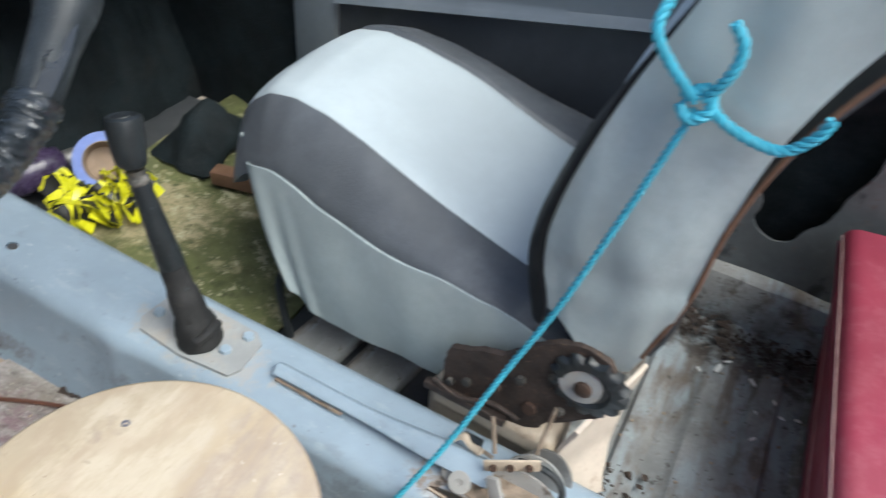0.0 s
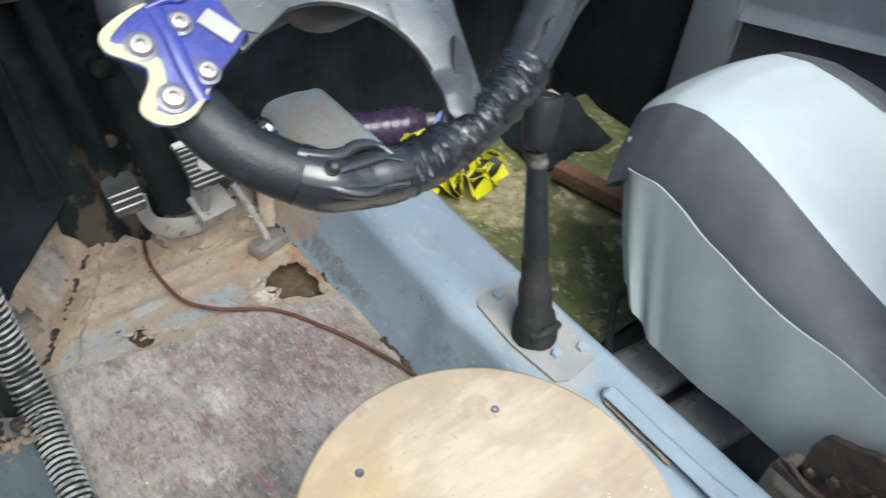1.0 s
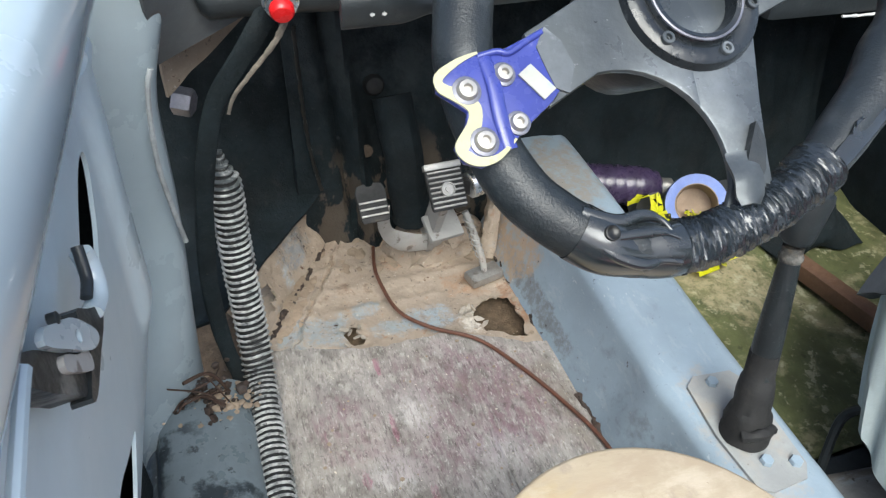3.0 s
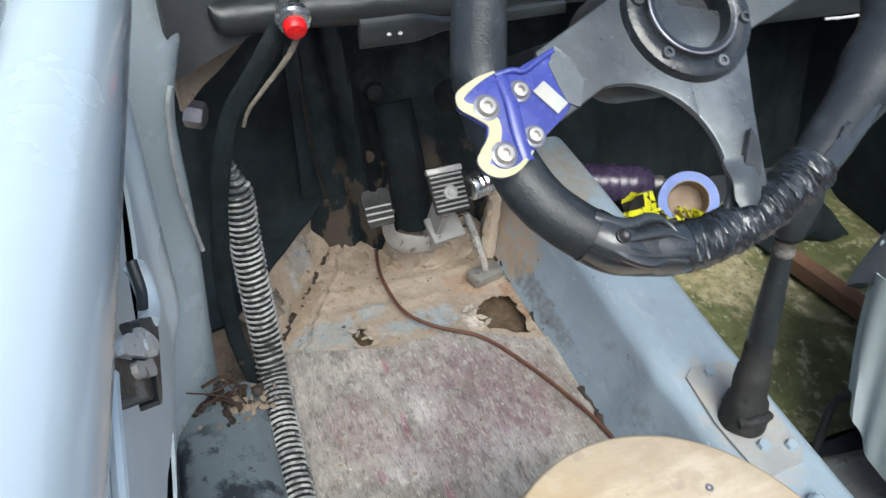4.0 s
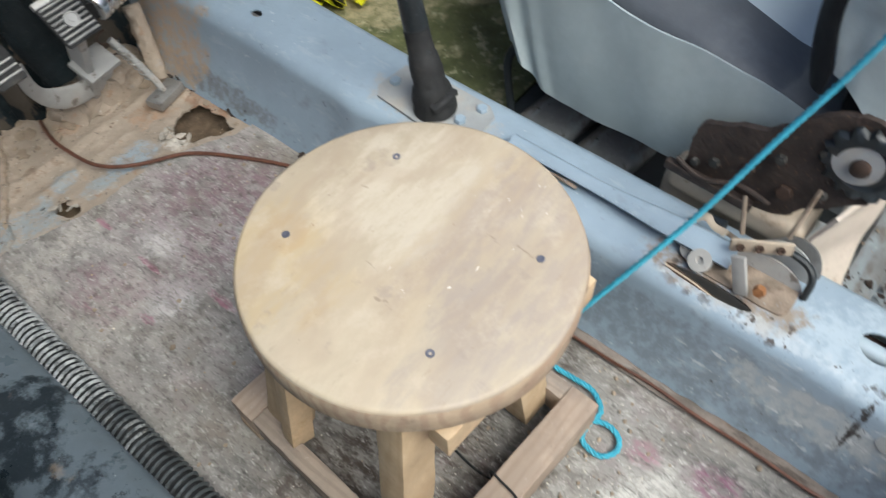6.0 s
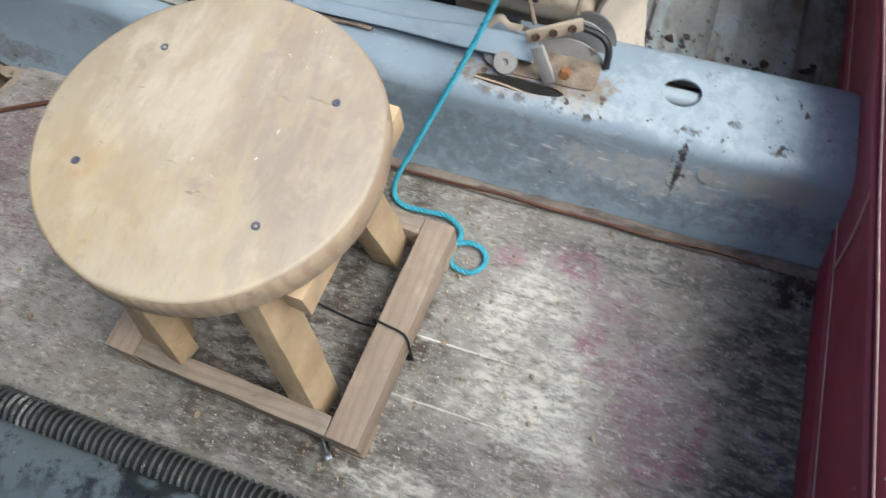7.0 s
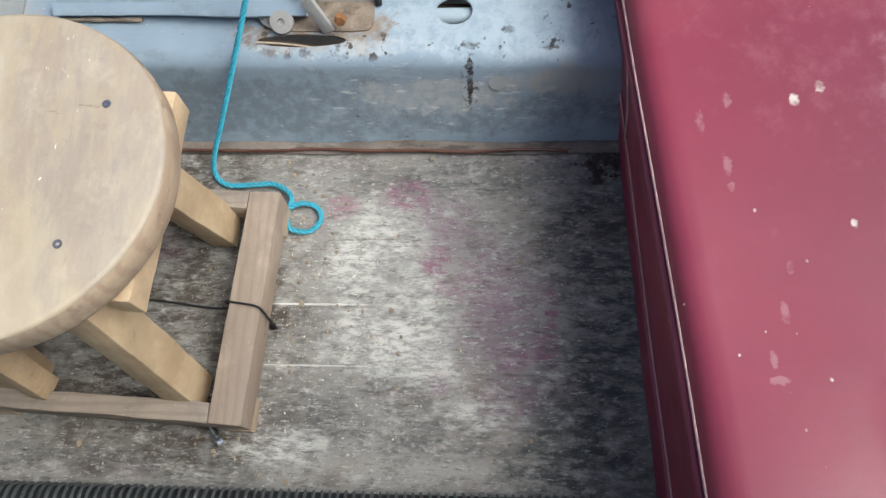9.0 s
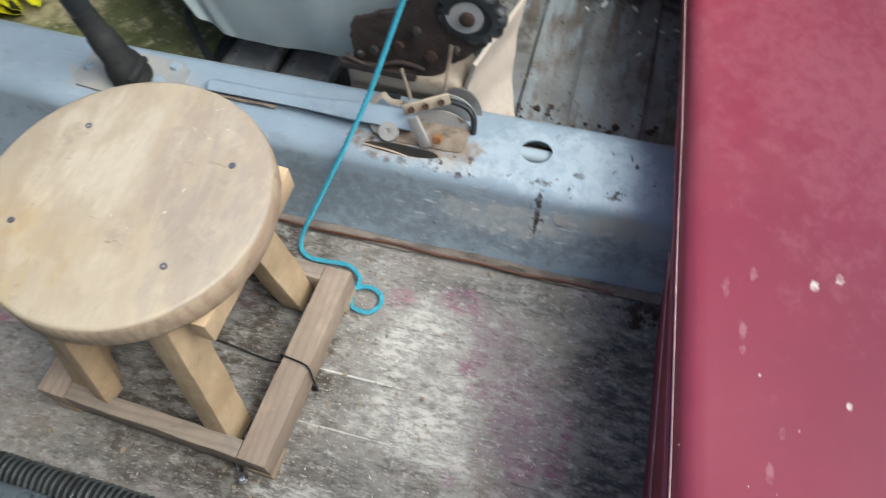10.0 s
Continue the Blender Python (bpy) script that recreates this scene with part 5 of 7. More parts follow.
rim_uv = [(0.300, 0.850), (0.314, 0.905), (0.335, 0.965), (0.385, 1.020), (0.46, 1.045), (0.545, 1.035), (0.625, 0.99), (0.668, 0.93), (0.660, 0.865),
          (0.626, 0.818), (0.574, 0.779), (0.524, 0.745), (0.472, 0.724), (0.415, 0.714), (0.364, 0.724), (0.322, 0.759), (0.303, 0.805)]
rim_path = spline([wheel_at(u, v) for u, v in rim_uv], True, 10)


def rim_r(s, a):
    return 0.0190 - 0.0012 * ease(0.62, 0.70, s) - 0.0035 * ease(0.60, 0.66, s) * ease(0.815, 0.77, s) + 0.0075 * math.exp(-((s - 9.0 / 17) / 0.035) ** 2) + 0.0006 * noise.noise((s * 60, a * 2, 0))


bm = tube(rim_path, rim_r, 18, True)
rim = part("rim", bm, M_LEATHER, wheel, "stitched black leather rim")
n_path = len(rim_path)
tape = [rim_path[k] for k in range(int(n_path * 10.85 / 17), int(n_path * 13.2 / 17))]
fine_tape = spline(tape, False, 9)
bm = tube(fine_tape, lambda s, a: 0.0166 + 0.0030 * ease(0.25, 0.0, s) + 0.0010 * math.sin(s * 260 + 3 * a + 5 * noise.noise((s * 14, a, 0))) + 0.0018 * noise.noise((s * 40, 2 * math.cos(a), 2 * math.sin(a))) + 0.0010 * noise.noise((s * 90, 4 * math.cos(a), 4 * math.sin(a))), 26)
part("tape_wrap", bm, M_TAPE, rim, "wrinkled glossy black tape wrap")
strap = [rim_path[k] for k in range(int(n_path * 13.1 / 17), int(n_path * 14.5 / 17))]
bm = tube(spline(strap, False, 3), lambda s, a: 0.0176 + 0.0010 * ease(0.1, 0.45, s) + 0.0015 * math.sin(8 * s + 2 * math.cos(a)) * math.sin(math.pi * s), 40)
part("grip_shell", bm, M_SHELL, rim, "loose glossy black grip shell")
for row, r, h in (([(0.345, 0.744), (0.356, 0.7385), (0.369, 0.7345), (0.384, 0.7360), (0.396, 0.7310), (0.4025, 0.7200)], 0.0046, 0.0145), ([(0.346, 0.737), (0.3515, 0.7245), (0.3625, 0.7135), (0.377, 0.7065), (0.3905, 0.7065), (0.4025, 0.7035)], 0.0046, 0.0140), ([(0.3625, 0.725), (0.377, 0.7245), (0.392, 0.723), (0.4035, 0.7175)], 0.0034, 0.0178)):
    bm = tube(spline([wheel_at(u, v, h) for u, v in row], False, 8), lambda t, a, r=r: r * (0.45 + 0.55 * math.sin(math.pi * min(1.0, t + 0.25)) ** 0.5), 12, flat=0.75, ref=WN)
    part("shell_lip", bm, M_SHELL, rim, "raised glossy lip of the grip shell")
bm = lathe(wheel_at(0.3585, 0.7275, 0.0195), WN, [(0.0048, -0.003), (0.0048, 0.0016), (0.0040, 0.0020), (0.0030, 0.0012), (0.0005, 0.0008)], 16)
part("screw_hole", bm, M_TAPEK, rim, "dark screw hole in the grip shell")
flat_arm = [(p.x, p.y) for p in spline([Vector((u, v, 0)) for u, v in [(0.522, 0.746), (0.543, 0.7610), (0.572, 0.7805), (0.594, 0.7945), (0.604, 0.7950), (0.601, 0.7850), (0.575, 0.7650), (0.540, 0.7440), (0.525, 0.7390)]], True, 4)]
bm = plate(flat_arm, 0.007, wheel_m @ Matrix.Translation((0, 0, 0.0115)), (ring_points(0.561, 0.7705, 0.0042, n=12),), bevel=0.002)
part("side_plate", bm, M_SHELL, rim, "taped flat side plate with a screw hole")
# spokes
def arc(cx, cy, r, a0, a1, n):
    return [(cx + r * math.cos(radians(a0 + (a1 - a0) * k / n)), cy + r * math.sin(radians(a0 + (a1 - a0) * k / n))) for k in range(n + 1)]


opening = arc(0.393, 0.765, 0.0665, 98, 2, 10)
left_spoke = [(0.340, 0.862), (0.412, 0.897), (0.455, 0.906), (0.470, 0.85), (0.452, 0.823)] + arc(0.393, 0.765, 0.0665, 30, 98, 7) + [(0.345, 0.812)]
bm = plate(left_spoke, 0.006, wheel_m @ Matrix.Translation((0, 0, 0.003)), bevel=0.0022)
part("spoke", bm, M_SPOKE, wheel, "worn satin black spoke")
low_spoke = arc(0.393, 0.765, 0.0665, 58, -16, 9) + [(0.445, 0.728), (0.486, 0.730), (0.490, 0.760), (0.497, 0.80), (0.507, 0.845), (0.50, 0.875), (0.46, 0.885), (0.43, 0.86)]
bm = plate(low_spoke, 0.006, wheel_m @ Matrix.Translation((0, 0, 0.0025)), bevel=0.0022)
part("spoke", bm, M_SPOKE, wheel, "worn satin black spoke")
right_spoke = [(0.50, 0.905), (0.64, 0.945), (0.655, 0.91), (0.512, 0.858)]
bm = plate(right_spoke, 0.006, wheel_m @ Matrix.Translation((0, 0, 0.002)), bevel=0.0022)
part("spoke", bm, M_SPOKE, wheel, "worn satin black spoke")
bm = plate([(0.483, 0.784), (0.486, 0.771), (0.480, 0.752), (0.468, 0.736), (0.461, 0.744), (0.470, 0.762)], 0.009, wheel_m @ Matrix.Translation((0, 0, 0.006)))
part("spoke_clip", bm, M_BLACK, wheel, "black clip at the spoke foot")
def foot_point(u, v):
    """The spoke's end, which rises to lie on the rim."""
    half = 0.0100 - 0.0010 * v - 0.004 * ease(0.8, 1.0, v)
    return wheel_at(0.4680 - 0.0100 * v + half * (2 * u - 1), 0.766 - 0.036 * v, 0.0080 + 0.0090 * ease(0.0, 0.6, v) - 0.002 * (2 * u - 1) ** 2)


bm = sheet(foot_point, 12, 24, 0.004)
foot = part("spoke_foot", bm, M_SPOKE, wheel, "worn forked spoke foot riveted to the rim")
bm = lathe(wheel_at(0.4600, 0.737, 0.0178), WN, [(0.005, -0.002), (0.005, 0.001), (0.0035, 0.0012), (0.003, 0.0002), (0.0005, 0.0002)], 14)
part("rivet", bm, M_STEEL, foot)
hub_c = (0.464, 0.876)
bm = lathe(wheel_at(*hub_c), WN, [(0.052, 0.002), (0.0525, 0.009), (0.050, 0.0145), (0.046, 0.0165), (0.040, 0.0165), (0.0365, 0.0145), (0.0355, 0.0175), (0.0335, 0.0195), (0.0305, 0.0185), (0.029, 0.014), (0.0275, 0.002), (0.026, -0.006), (0.001, -0.0065)], 48)
hub = part("hub", bm, M_HUB, wheel, "open glossy black cast hub ring", 30)
lip = [wheel_at(hub_c[0] + 0.0345 * math.cos(radians(7.5 * k)), hub_c[1] + 0.0345 * math.sin(radians(7.5 * k)), 0.0183) for k in range(48)]
bm = tube(lip, 0.0012, 8, True)
part("hub_lip", bm, M_STEELDARK, hub, "worn bright lip of the hub bore")
# near-black disc laid in the shallow bore in place of deep shade
part("bore_shade", lathe(wheel_at(*hub_c, -0.006), WN, [(0.0268, 0.0), (0.0268, 0.004), (0.015, 0.002), (0.001, 0.001)], 36), M_CARPET, hub, "black disc for the shade in the bore")
for k in range(6):
    a = radians(-75 + 60 * k)
    bm = lathe(wheel_at(hub_c[0] + 0.0430 * math.cos(a), hub_c[1] + 0.0430 * math.sin(a), 0.0158), WN,
               [(0.0045, 0), (0.0045, 0.003), (0.0040, 0.0035), (0.0024, 0.0035), (0.0022, 0.0008), (0.0005, 0.0006)], 14)
    part("socket_screw", bm, M_SPOKE, hub)
# blue plate with pale border, bolts and blank tag
edge_uv = [(0.300, 0.8455), (0.287, 0.8425), (0.272, 0.8345), (0.271, 0.8245), (0.279, 0.8175), (0.2865, 0.8105), (0.284, 0.803), (0.274, 0.7905), (0.278, 0.781), (0.288, 0.7770), (0.300, 0.780), (0.312, 0.790)]
tail_uv = [(0.325, 0.800), (0.340, 0.810), (0.350, 0.820), (0.358, 0.832), (0.353, 0.846), (0.347, 0.858), (0.330, 0.851), (0.313, 0.8445)]
bm = plate(edge_uv + tail_uv, 0.005, wheel_m @ Matrix.Translation((0, 0, 0.019)), bevel=0.0012)
badge = part("blue_plate", bm, M_BLUE, wheel, "blue enamelled bracket with a cream border")
inner = []
for k, (u, v) in enumerate(edge_uv):
    a, b = Vector(edge_uv[max(0, k - 1)]), Vector(edge_uv[min(len(edge_uv) - 1, k + 1)])
    d = (b - a).normalized()
    w = 0.0088 * math.sin(math.pi * (k + 0.6) / (len(edge_uv) + 0.2))
    inner.append((u - d.y * w, v + d.x * w))
band = [(p.x, p.y) for p in spline([Vector((u, v, 0)) for u, v in edge_uv], False, 4)] + [(p.x, p.y) for p in spline([Vector((u, v, 0)) for u, v in inner[::-1]], False, 4)]
bm = plate(band, 0.0012, wheel_m @ Matrix.Translation((0, 0, 0.0238)))
part("border", bm, M_YELLOWEDGE, badge, "cream yellow border")
for (u, v), r in (((0.2885, 0.8225), 0.0066), ((0.292, 0.791), 0.0066), ((0.313, 0.8300), 0.0056), ((0.3150, 0.7995), 0.0056)):
    bm = lathe(wheel_at(u, v, 0.024), WN, [(r, 0), (r, 0.002), (r * 0.8, 0.0045), (r * 0.42, 0.0048), (r * 0.38, 0.002), (0.0004, 0.002)], 18)
    part("bolt", bm, M_BOLTHEAD, badge, "bright button-head bolt")
    part("bolt_seat", lathe(wheel_at(u, v, 0.0236), WN, [(r * 1.32, 0), (r * 1.32, 0.0016), (r * 1.1, 0.0021), (0.001, 0.0021)], 20), M_STEELDARK, badge, "dark recess round a bolt")
bm = tube(spline([wheel_at(0.304, 0.842, 0.0235), wheel_at(0.3055, 0.825, 0.0255), wheel_at(0.305, 0.805, 0.0255), wheel_at(0.307, 0.785, 0.0235)]), lambda s, a: 0.0045, 12, flat=0.32, ref=WN)
part("ridge", bm, M_BLUE, badge, "raised blue ridge")
bm = tube(spline([wheel_at(0.300, 0.843, 0.023), wheel_at(0.312, 0.8445, 0.0245), wheel_at(0.320, 0.843, 0.0245), wheel_at(0.332, 0.849, 0.0245), wheel_at(0.344, 0.8545, 0.0235)]), 0.0021, 10)
part("rolled_edge", bm, M_BLUE, badge, "rolled blue edge")
bm = plate([(0.338, 0.845), (0.346, 0.8575), (0.3545, 0.848), (0.3595, 0.831), (0.352, 0.814), (0.344, 0.818), (0.341, 0.830)], 0.0022, wheel_m @ Matrix.Translation((0, 0, 0.0226)))
part("clear_tail", bm, M_SMOKE, badge, "clear grey tail over the spoke")
bm = plate([(0.322, 0.8285), (0.331, 0.8345), (0.3435, 0.8175), (0.3345, 0.8115)], 0.0012, wheel_m @ Matrix.Translation((0, 0, 0.0246)))
part("blank_tag", bm, M_TAG, badge, "blank pale tag")

column = thing("steering_column", (0.464, 0.72, 0.5), "black steering column with an indicator stalk", "steering column")
c0 = wheel_at(*hub_c, -0.02)
bm = lathe(c0, (0, 0.82, -0.57), [(0.040, 0.0), (0.046, 0.01), (0.046, 0.07), (0.040, 0.085), (0.024, 0.095), (0.022, 0.50)], 28)
part("shroud", bm, M_BLACK, column, "rounded black shroud")
bm = sheet(lambda u, v: Vector((0.338 - 0.089 * u, 0.735 + 0.004 * math.cos(v * 2 * math.pi) - 0.012 * u, 0.584 + (0.0055 + 0.0065 * ease(0.15, 0.5, u)) * math.sin(v * 2 * math.pi) + 0.004 * u)), 14, 16)
bmesh.ops.remove_doubles(bm, verts=list(bm.verts), dist=0.0002)
bmesh.ops.holes_fill(bm, edges=[e for e in bm.edges if e.is_boundary])
stalk = part("indicator_stalk", bm, M_BLACK, column, "black paddle stalk with printed arrows")
for sgn in (-1, 1):
    m = frame_of((0.2755 - sgn * 0.0028, 0.7185, 0.588), (-sgn * 0.7, 0, 0), (0, 0.1, 1)) @ Matrix.Scale(0.62, 4)
    bm = plate([(0, 0.0014), (0.0025, 0.0014), (0.0025, 0.003), (0.006, 0), (0.0025, -0.003), (0.0025, -0.0014), (0, -0.0014)], 0.0004, m)
    part("arrow", bm, M_MARK, stalk, "pale printed arrow")
bm = beam((0.334, 0.737, 0.584), (0.43, 0.735, 0.588), 0.008, 0.010, 0.003)
part("stalk_arm", bm, M_BLACK, stalk)

# ---- pedals and footwell ----
def pedal_pad(parent, centre, w, h, ribs, normal, notched=False):
    m = frame_of(centre, (1, 0.06, 0), Vector(normal).cross(Vector((1, 0.06, 0))))
    outline = [(-w * 0.44, h / 2), (w * 0.44, h / 2), (w / 2, h * 0.42), (w * 0.48, -h / 2 + 0.004), (w * 0.44, -h / 2), (-w * 0.44, -h / 2), (-w * 0.48, -h / 2 + 0.004), (-w / 2, h * 0.42)]
    if notched:
        outline = [(-w * 0.46, -h / 2 + 0.004), (-w * 0.5, h * 0.30), (-w * 0.40, h * 0.46), (-w * 0.15, h * 0.50), (-w * 0.10, h * 0.43), (0, h * 0.41), (w * 0.10, h * 0.43), (w * 0.15, h * 0.50), (w * 0.40, h * 0.46), (w * 0.5, h * 0.30), (w * 0.46, -h / 2 + 0.004), (w * 0.4, -h / 2), (-w * 0.4, -h / 2)][::-1]
    bm = plate(outline, 0.006, m, bevel=0.0012)
    pad = part("pad", bm, M_RUBBER, parent, "ribbed rubber pedal pad")
    for k in range(ribs[0]):
        y = ribs[1] + (ribs[2] - ribs[1]) * k / max(1, ribs[0] - 1)
        bm = box(m @ Vector((0, y, 0.0068)), (w * 0.90, 0.0030, 0.003), 0.0008, m.to_3x3(), 1)
        part("rib", bm, M_STEEL, pad, "worn bright rib")
    return pad, m


clutch = thing("clutch_pedal", (0.36, 1.09, 0.0), "worn clutch pedal with a ribbed rubber pad", "pedal", "foot pedals")
pedal_pad(clutch, (0.345, 1.000, 0.186), 0.043, 0.054, (3, -0.017, 0.001), (0, -0.72, 0.70), True)
bm = tube(spline([(0.365, 1.010, 0.165), (0.372, 1.030, 0.115), (0.388, 1.045, 0.080), (0.42, 1.050, 0.055), (0.46, 1.055, 0.048), (0.50, 1.07, 0.048)]), lambda s, a: 0.010 + 0.009 * ease(0.25, 0.6, s), 14, flat=0.22, ref=(0, -0.7, 0.7))
part("arm", bm, M_DUSTPLATE, clutch, "flat dusty curved arm")
bm = tube(spline([(0.418, 1.165, 0.25), (0.425, 1.125, 0.18), (0.432, 1.105, 0.11), (0.438, 1.10, 0.06)]), lambda s, a: 0.030 + 0.004 * noise.noise((s * 5, 2 * math.cos(a), 2 * math.sin(a))), 18)
solo("felt_sleeve", bm, M_CARPET, "bulging black felt sleeve behind the pedals", "felt", (0.43, 1.12, 0.06))
brake = thing("brake_pedal", (0.45, 1.09, 0.0), "brake pedal with a ribbed pad and a round emblem", "pedal", "foot pedals")
pad, pad_m = pedal_pad(brake, (0.450, 0.998, 0.196), 0.055, 0.064, (8, -0.027, 0.022), (0, -0.72, 0.70))
bm = lathe(pad_m @ Vector((0.001, -0.004, 0.005)), pad_m.to_3x3() @ Vector((0, 0, 1)), [(0.0105, 0), (0.0105, 0.0045), (0.0100, 0.005), (0.0086, 0.005), (0.0082, 0.0035), (0.0045, 0.0035), (0.0040, 0.0046), (0.0004, 0.0046)], 24)
part("emblem", bm, M_STEEL, pad, "plain round metal emblem")
bm = box(pad_m @ Vector((0, 0.030, 0.003)), (0.056, 0.010, 0.011), 0.003, pad_m.to_3x3())
part("pad_clip", bm, M_STEEL, pad, "steel clip over the pad")
bm = beam((0.452, 1.012, 0.170), (0.455, 1.075, 0.03), 0.040, 0.012, 0.003, (1, 0, 0))
part("arm", bm, M_DUSTPLATE, brake, "dusty steel arm")
bm = box((0.468, 1.040, 0.088), (0.056, 0.045, 0.010), 0.003, Euler((radians(25), 0, radians(8))).to_matrix())
part("web", bm, M_DUSTPLATE, brake, "sand-coated web plate")
cluster = thing("pedal_bracket", (0.50, 1.09, 0.0), "rusty sand-covered pedal bracket on the floor", "bracket")
bm = bmesh.new()
bmesh.ops.create_icosphere(bm, subdivisions=4, radius=1.0)
for v in bm.verts:
    p = Vector((0.478 + 0.085 * v.co.x, 1.100 + 0.045 * v.co.y, 0.005 + 0.045 * v.co.z))
    v.co = p + noise.noise_vector(p * 45) * 0.014 + noise.noise_vector(p * 120) * 0.005
part("base", bm, M_PAN, cluster, "base buried in sand")
bm = tube(spline([(0.505, 1.045, 0.105), (0.516, 1.03, 0.075), (0.527, 1.010, 0.035), (0.531, 1.003, 0.012)]), 0.0055, 12)
part("link_rod", bm, M_DUSTPLATE, cluster, "dusty link rod")
bm = tube(spline([(0.508 + 0.0012 * a + 0.0075 * math.cos(3 * a), 1.042 - 0.0022 * a + 0.0065 * math.sin(3 * a), 0.098 - 0.0042 * a) for a in np.arange(0, 14, 0.16)], False, 2), 0.0011, 6)
part("spring", bm, M_STEEL, cluster, "dusty coil round the link rod")
bm = tube(spline([(0.500 + 0.009 * math.cos(a), 1.055 + 0.006 * math.sin(a) - 0.004 * a / 6, 0.115 - 0.003 * a) for a in np.arange(0, 16, 0.5)]), 0.0013, 6)
part("spring", bm, M_RUSTWIRE, cluster, "rusty return spring")
bm = box((0.530, 1.000, 0.006), (0.058, 0.030, 0.016), 0.004, Euler((0, 0, radians(14))).to_matrix())
part("foot", bm, M_STEEL, cluster, "small rusty foot plate")
bm = tube(spline([(0.556, 1.05, -0.005), (0.566, 1.07, 0.04), (0.574, 1.088, 0.085), (0.577, 1.095, 0.10)]), lambda s, a: 0.013 + 0.005 * noise.noise((s * 9, 2 * math.cos(a), 2 * math.sin(a))), 12)
part("stay", bm, M_PAN, cluster, "sand-caked stay")
bm = lathe((0.493, 1.02, 0.176), (0.96, 0.22, 0.10), [(0.017, 0.0), (0.0205, 0.002), (0.0215, 0.010)] + [(0.0200 + (0.0018 if k % 2 else 0), 0.013 + 0.0045 * k) for k in range(14)] + [(0.0195, 0.078), (0.014, 0.080)], 32)
solo("chrome_bellows", bm, M_CHROME, "bright ribbed chrome sleeve beside the pedals", "sleeve", (0.52, 1.03, 0.15))
bm = tube([Vector((0.49, 1.016, 0.1755)), Vector((0.4945, 1.021, 0.1762))], 0.0135, 16)
solo("sleeve_plug", bm, M_RUBBER, "dark plug in the chrome sleeve end", "plug", (0.49, 1.016, 0.17))
bm = tube(spline([(0.378, 1.115, -0.002), (0.365, 1.06, 0.012), (0.364, 1.022, 0.010), (0.375, 0.958, 0.008), (0.411, 0.915, 0.007), (0.471, 0.876, 0.005), (0.510, 0.818, 0.004), (0.546, 0.742, 0.004), (0.571, 0.660, 0.006), (0.574, 0.55, 0.006)]), 0.0030, 8)
solo("floor_cable", bm, M_COPPER, "thin reddish-brown cable lying across the floor", "cable", (0.45, 0.9, 0))
seam = spline([(0.283, 1.190, 0.36), (0.285, 1.180, 0.29), (0.289, 1.170, 0.20), (0.297, 1.160, 0.14), (0.305, 1.155, 0.10)], False, 10)
bm = tube(seam, lambda s, a: 0.0030 * (1 + 0.7 * noise.noise((s * 24, a, 3))), 8, flat=0.6)
solo("felt_seam", bm, M_TAPEK, "black open seam in the firewall felt", "seam", (0.29, 1.17, 0.1), kind="structure")
bm = tube(spline([(0.436, 1.165, 0.205), (0.432, 1.160, 0.17), (0.428, 1.155, 0.14), (0.416, 1.150, 0.105), (0.418, 1.146, 0.07)]), lambda s, a: 0.009 * (0.25 + 0.9 * s) * (1 + 0.8 * noise.noise((s * 14, a, 0))), 10, flat=0.4)
solo("torn_felt_strip", bm, M_MUDCARD, "torn tan strip hanging from the firewall felt", "strip", (0.42, 1.17, 0.1))
# corrugated hose along the sill
hose_path = spline([(0.152, -0.62, 0.028), (0.152, 0.0, 0.028), (0.153, 0.275, 0.028), (0.155, 0.55, 0.028), (0.157, 0.74, 0.029), (0.160, 0.845, 0.036), (0.161, 0.885, 0.063), (0.160, 0.912, 0.104), (0.158, 0.936, 0.156), (0.157, 0.956, 0.208), (0.157, 0.970, 0.256), (0.156, 0.985, 0.312)], False, 1)
run = spline(hose_path, False, 24)
dense, carry, pitch = [run[0]], 0.0, 0.00105
for a, b in zip(run, run[1:]):
    seg = (b - a).length
    d = pitch - carry
    while d < seg:
        dense.append(a.lerp(b, d / seg))
        d += pitch
    carry = seg - (d - pitch)
turns = len(dense) * pitch / 0.0083


def hose_r(s, a):
    lean = 1.5 * math.sin(a + 0.6) + 1.1 * noise.noise((s * 70, math.cos(a), math.sin(a)))
    end = 1 - 0.75 * ease(0.975, 1.0, s)
    wear = 0.0010 * noise.noise((s * 260, 2 * math.cos(a), 2 * math.sin(a)))
    return end * (0.0150 + (0.0062 + wear) * max(0.0, math.sin(s * 2 * math.pi * turns + lean) + 0.15) ** 0.5)


bm = tube(dense, hose_r, 16)
hose = thing("corrugated_hose", (0.153, 0.3, 0.0), "grey and black corrugated hose along the sill", "hose")
part("ribs", bm, M_HOSE, hose, "worn grey ribs", 80)
part("core", tube(dense[::8], lambda s, a: 0.0184 * (1 - 0.75 * ease(0.975, 1.0, s)), 14), M_RUBBER, hose, "black hose wall")
# loose black cloth strip from dash to sill
strip = spline([(0.224, 0.930, 0.515), (0.209, 0.918, 0.488), (0.183, 0.916, 0.456), (0.157, 0.915, 0.407), (0.138, 0.915, 0.336), (0.126, 0.914, 0.247), (0.121, 0.904, 0.137), (0.127, 0.892, 0.068), (0.139, 0.872, 0.030), (0.142, 0.85, 0.02)], False, 8)
bm = tube(strip, lambda s, a: 0.0105 + 0.004 * noise.noise((s * 9, 1.5 * math.cos(a), 1.5 * math.sin(a))), 16, flat=0.4, ref=(0.3, -1, 0.2))
solo("cloth_strip", bm, M_CARPET, "black cloth strip hanging beside the pillar", "cloth strip", (0.15, 0.92, 0.1))
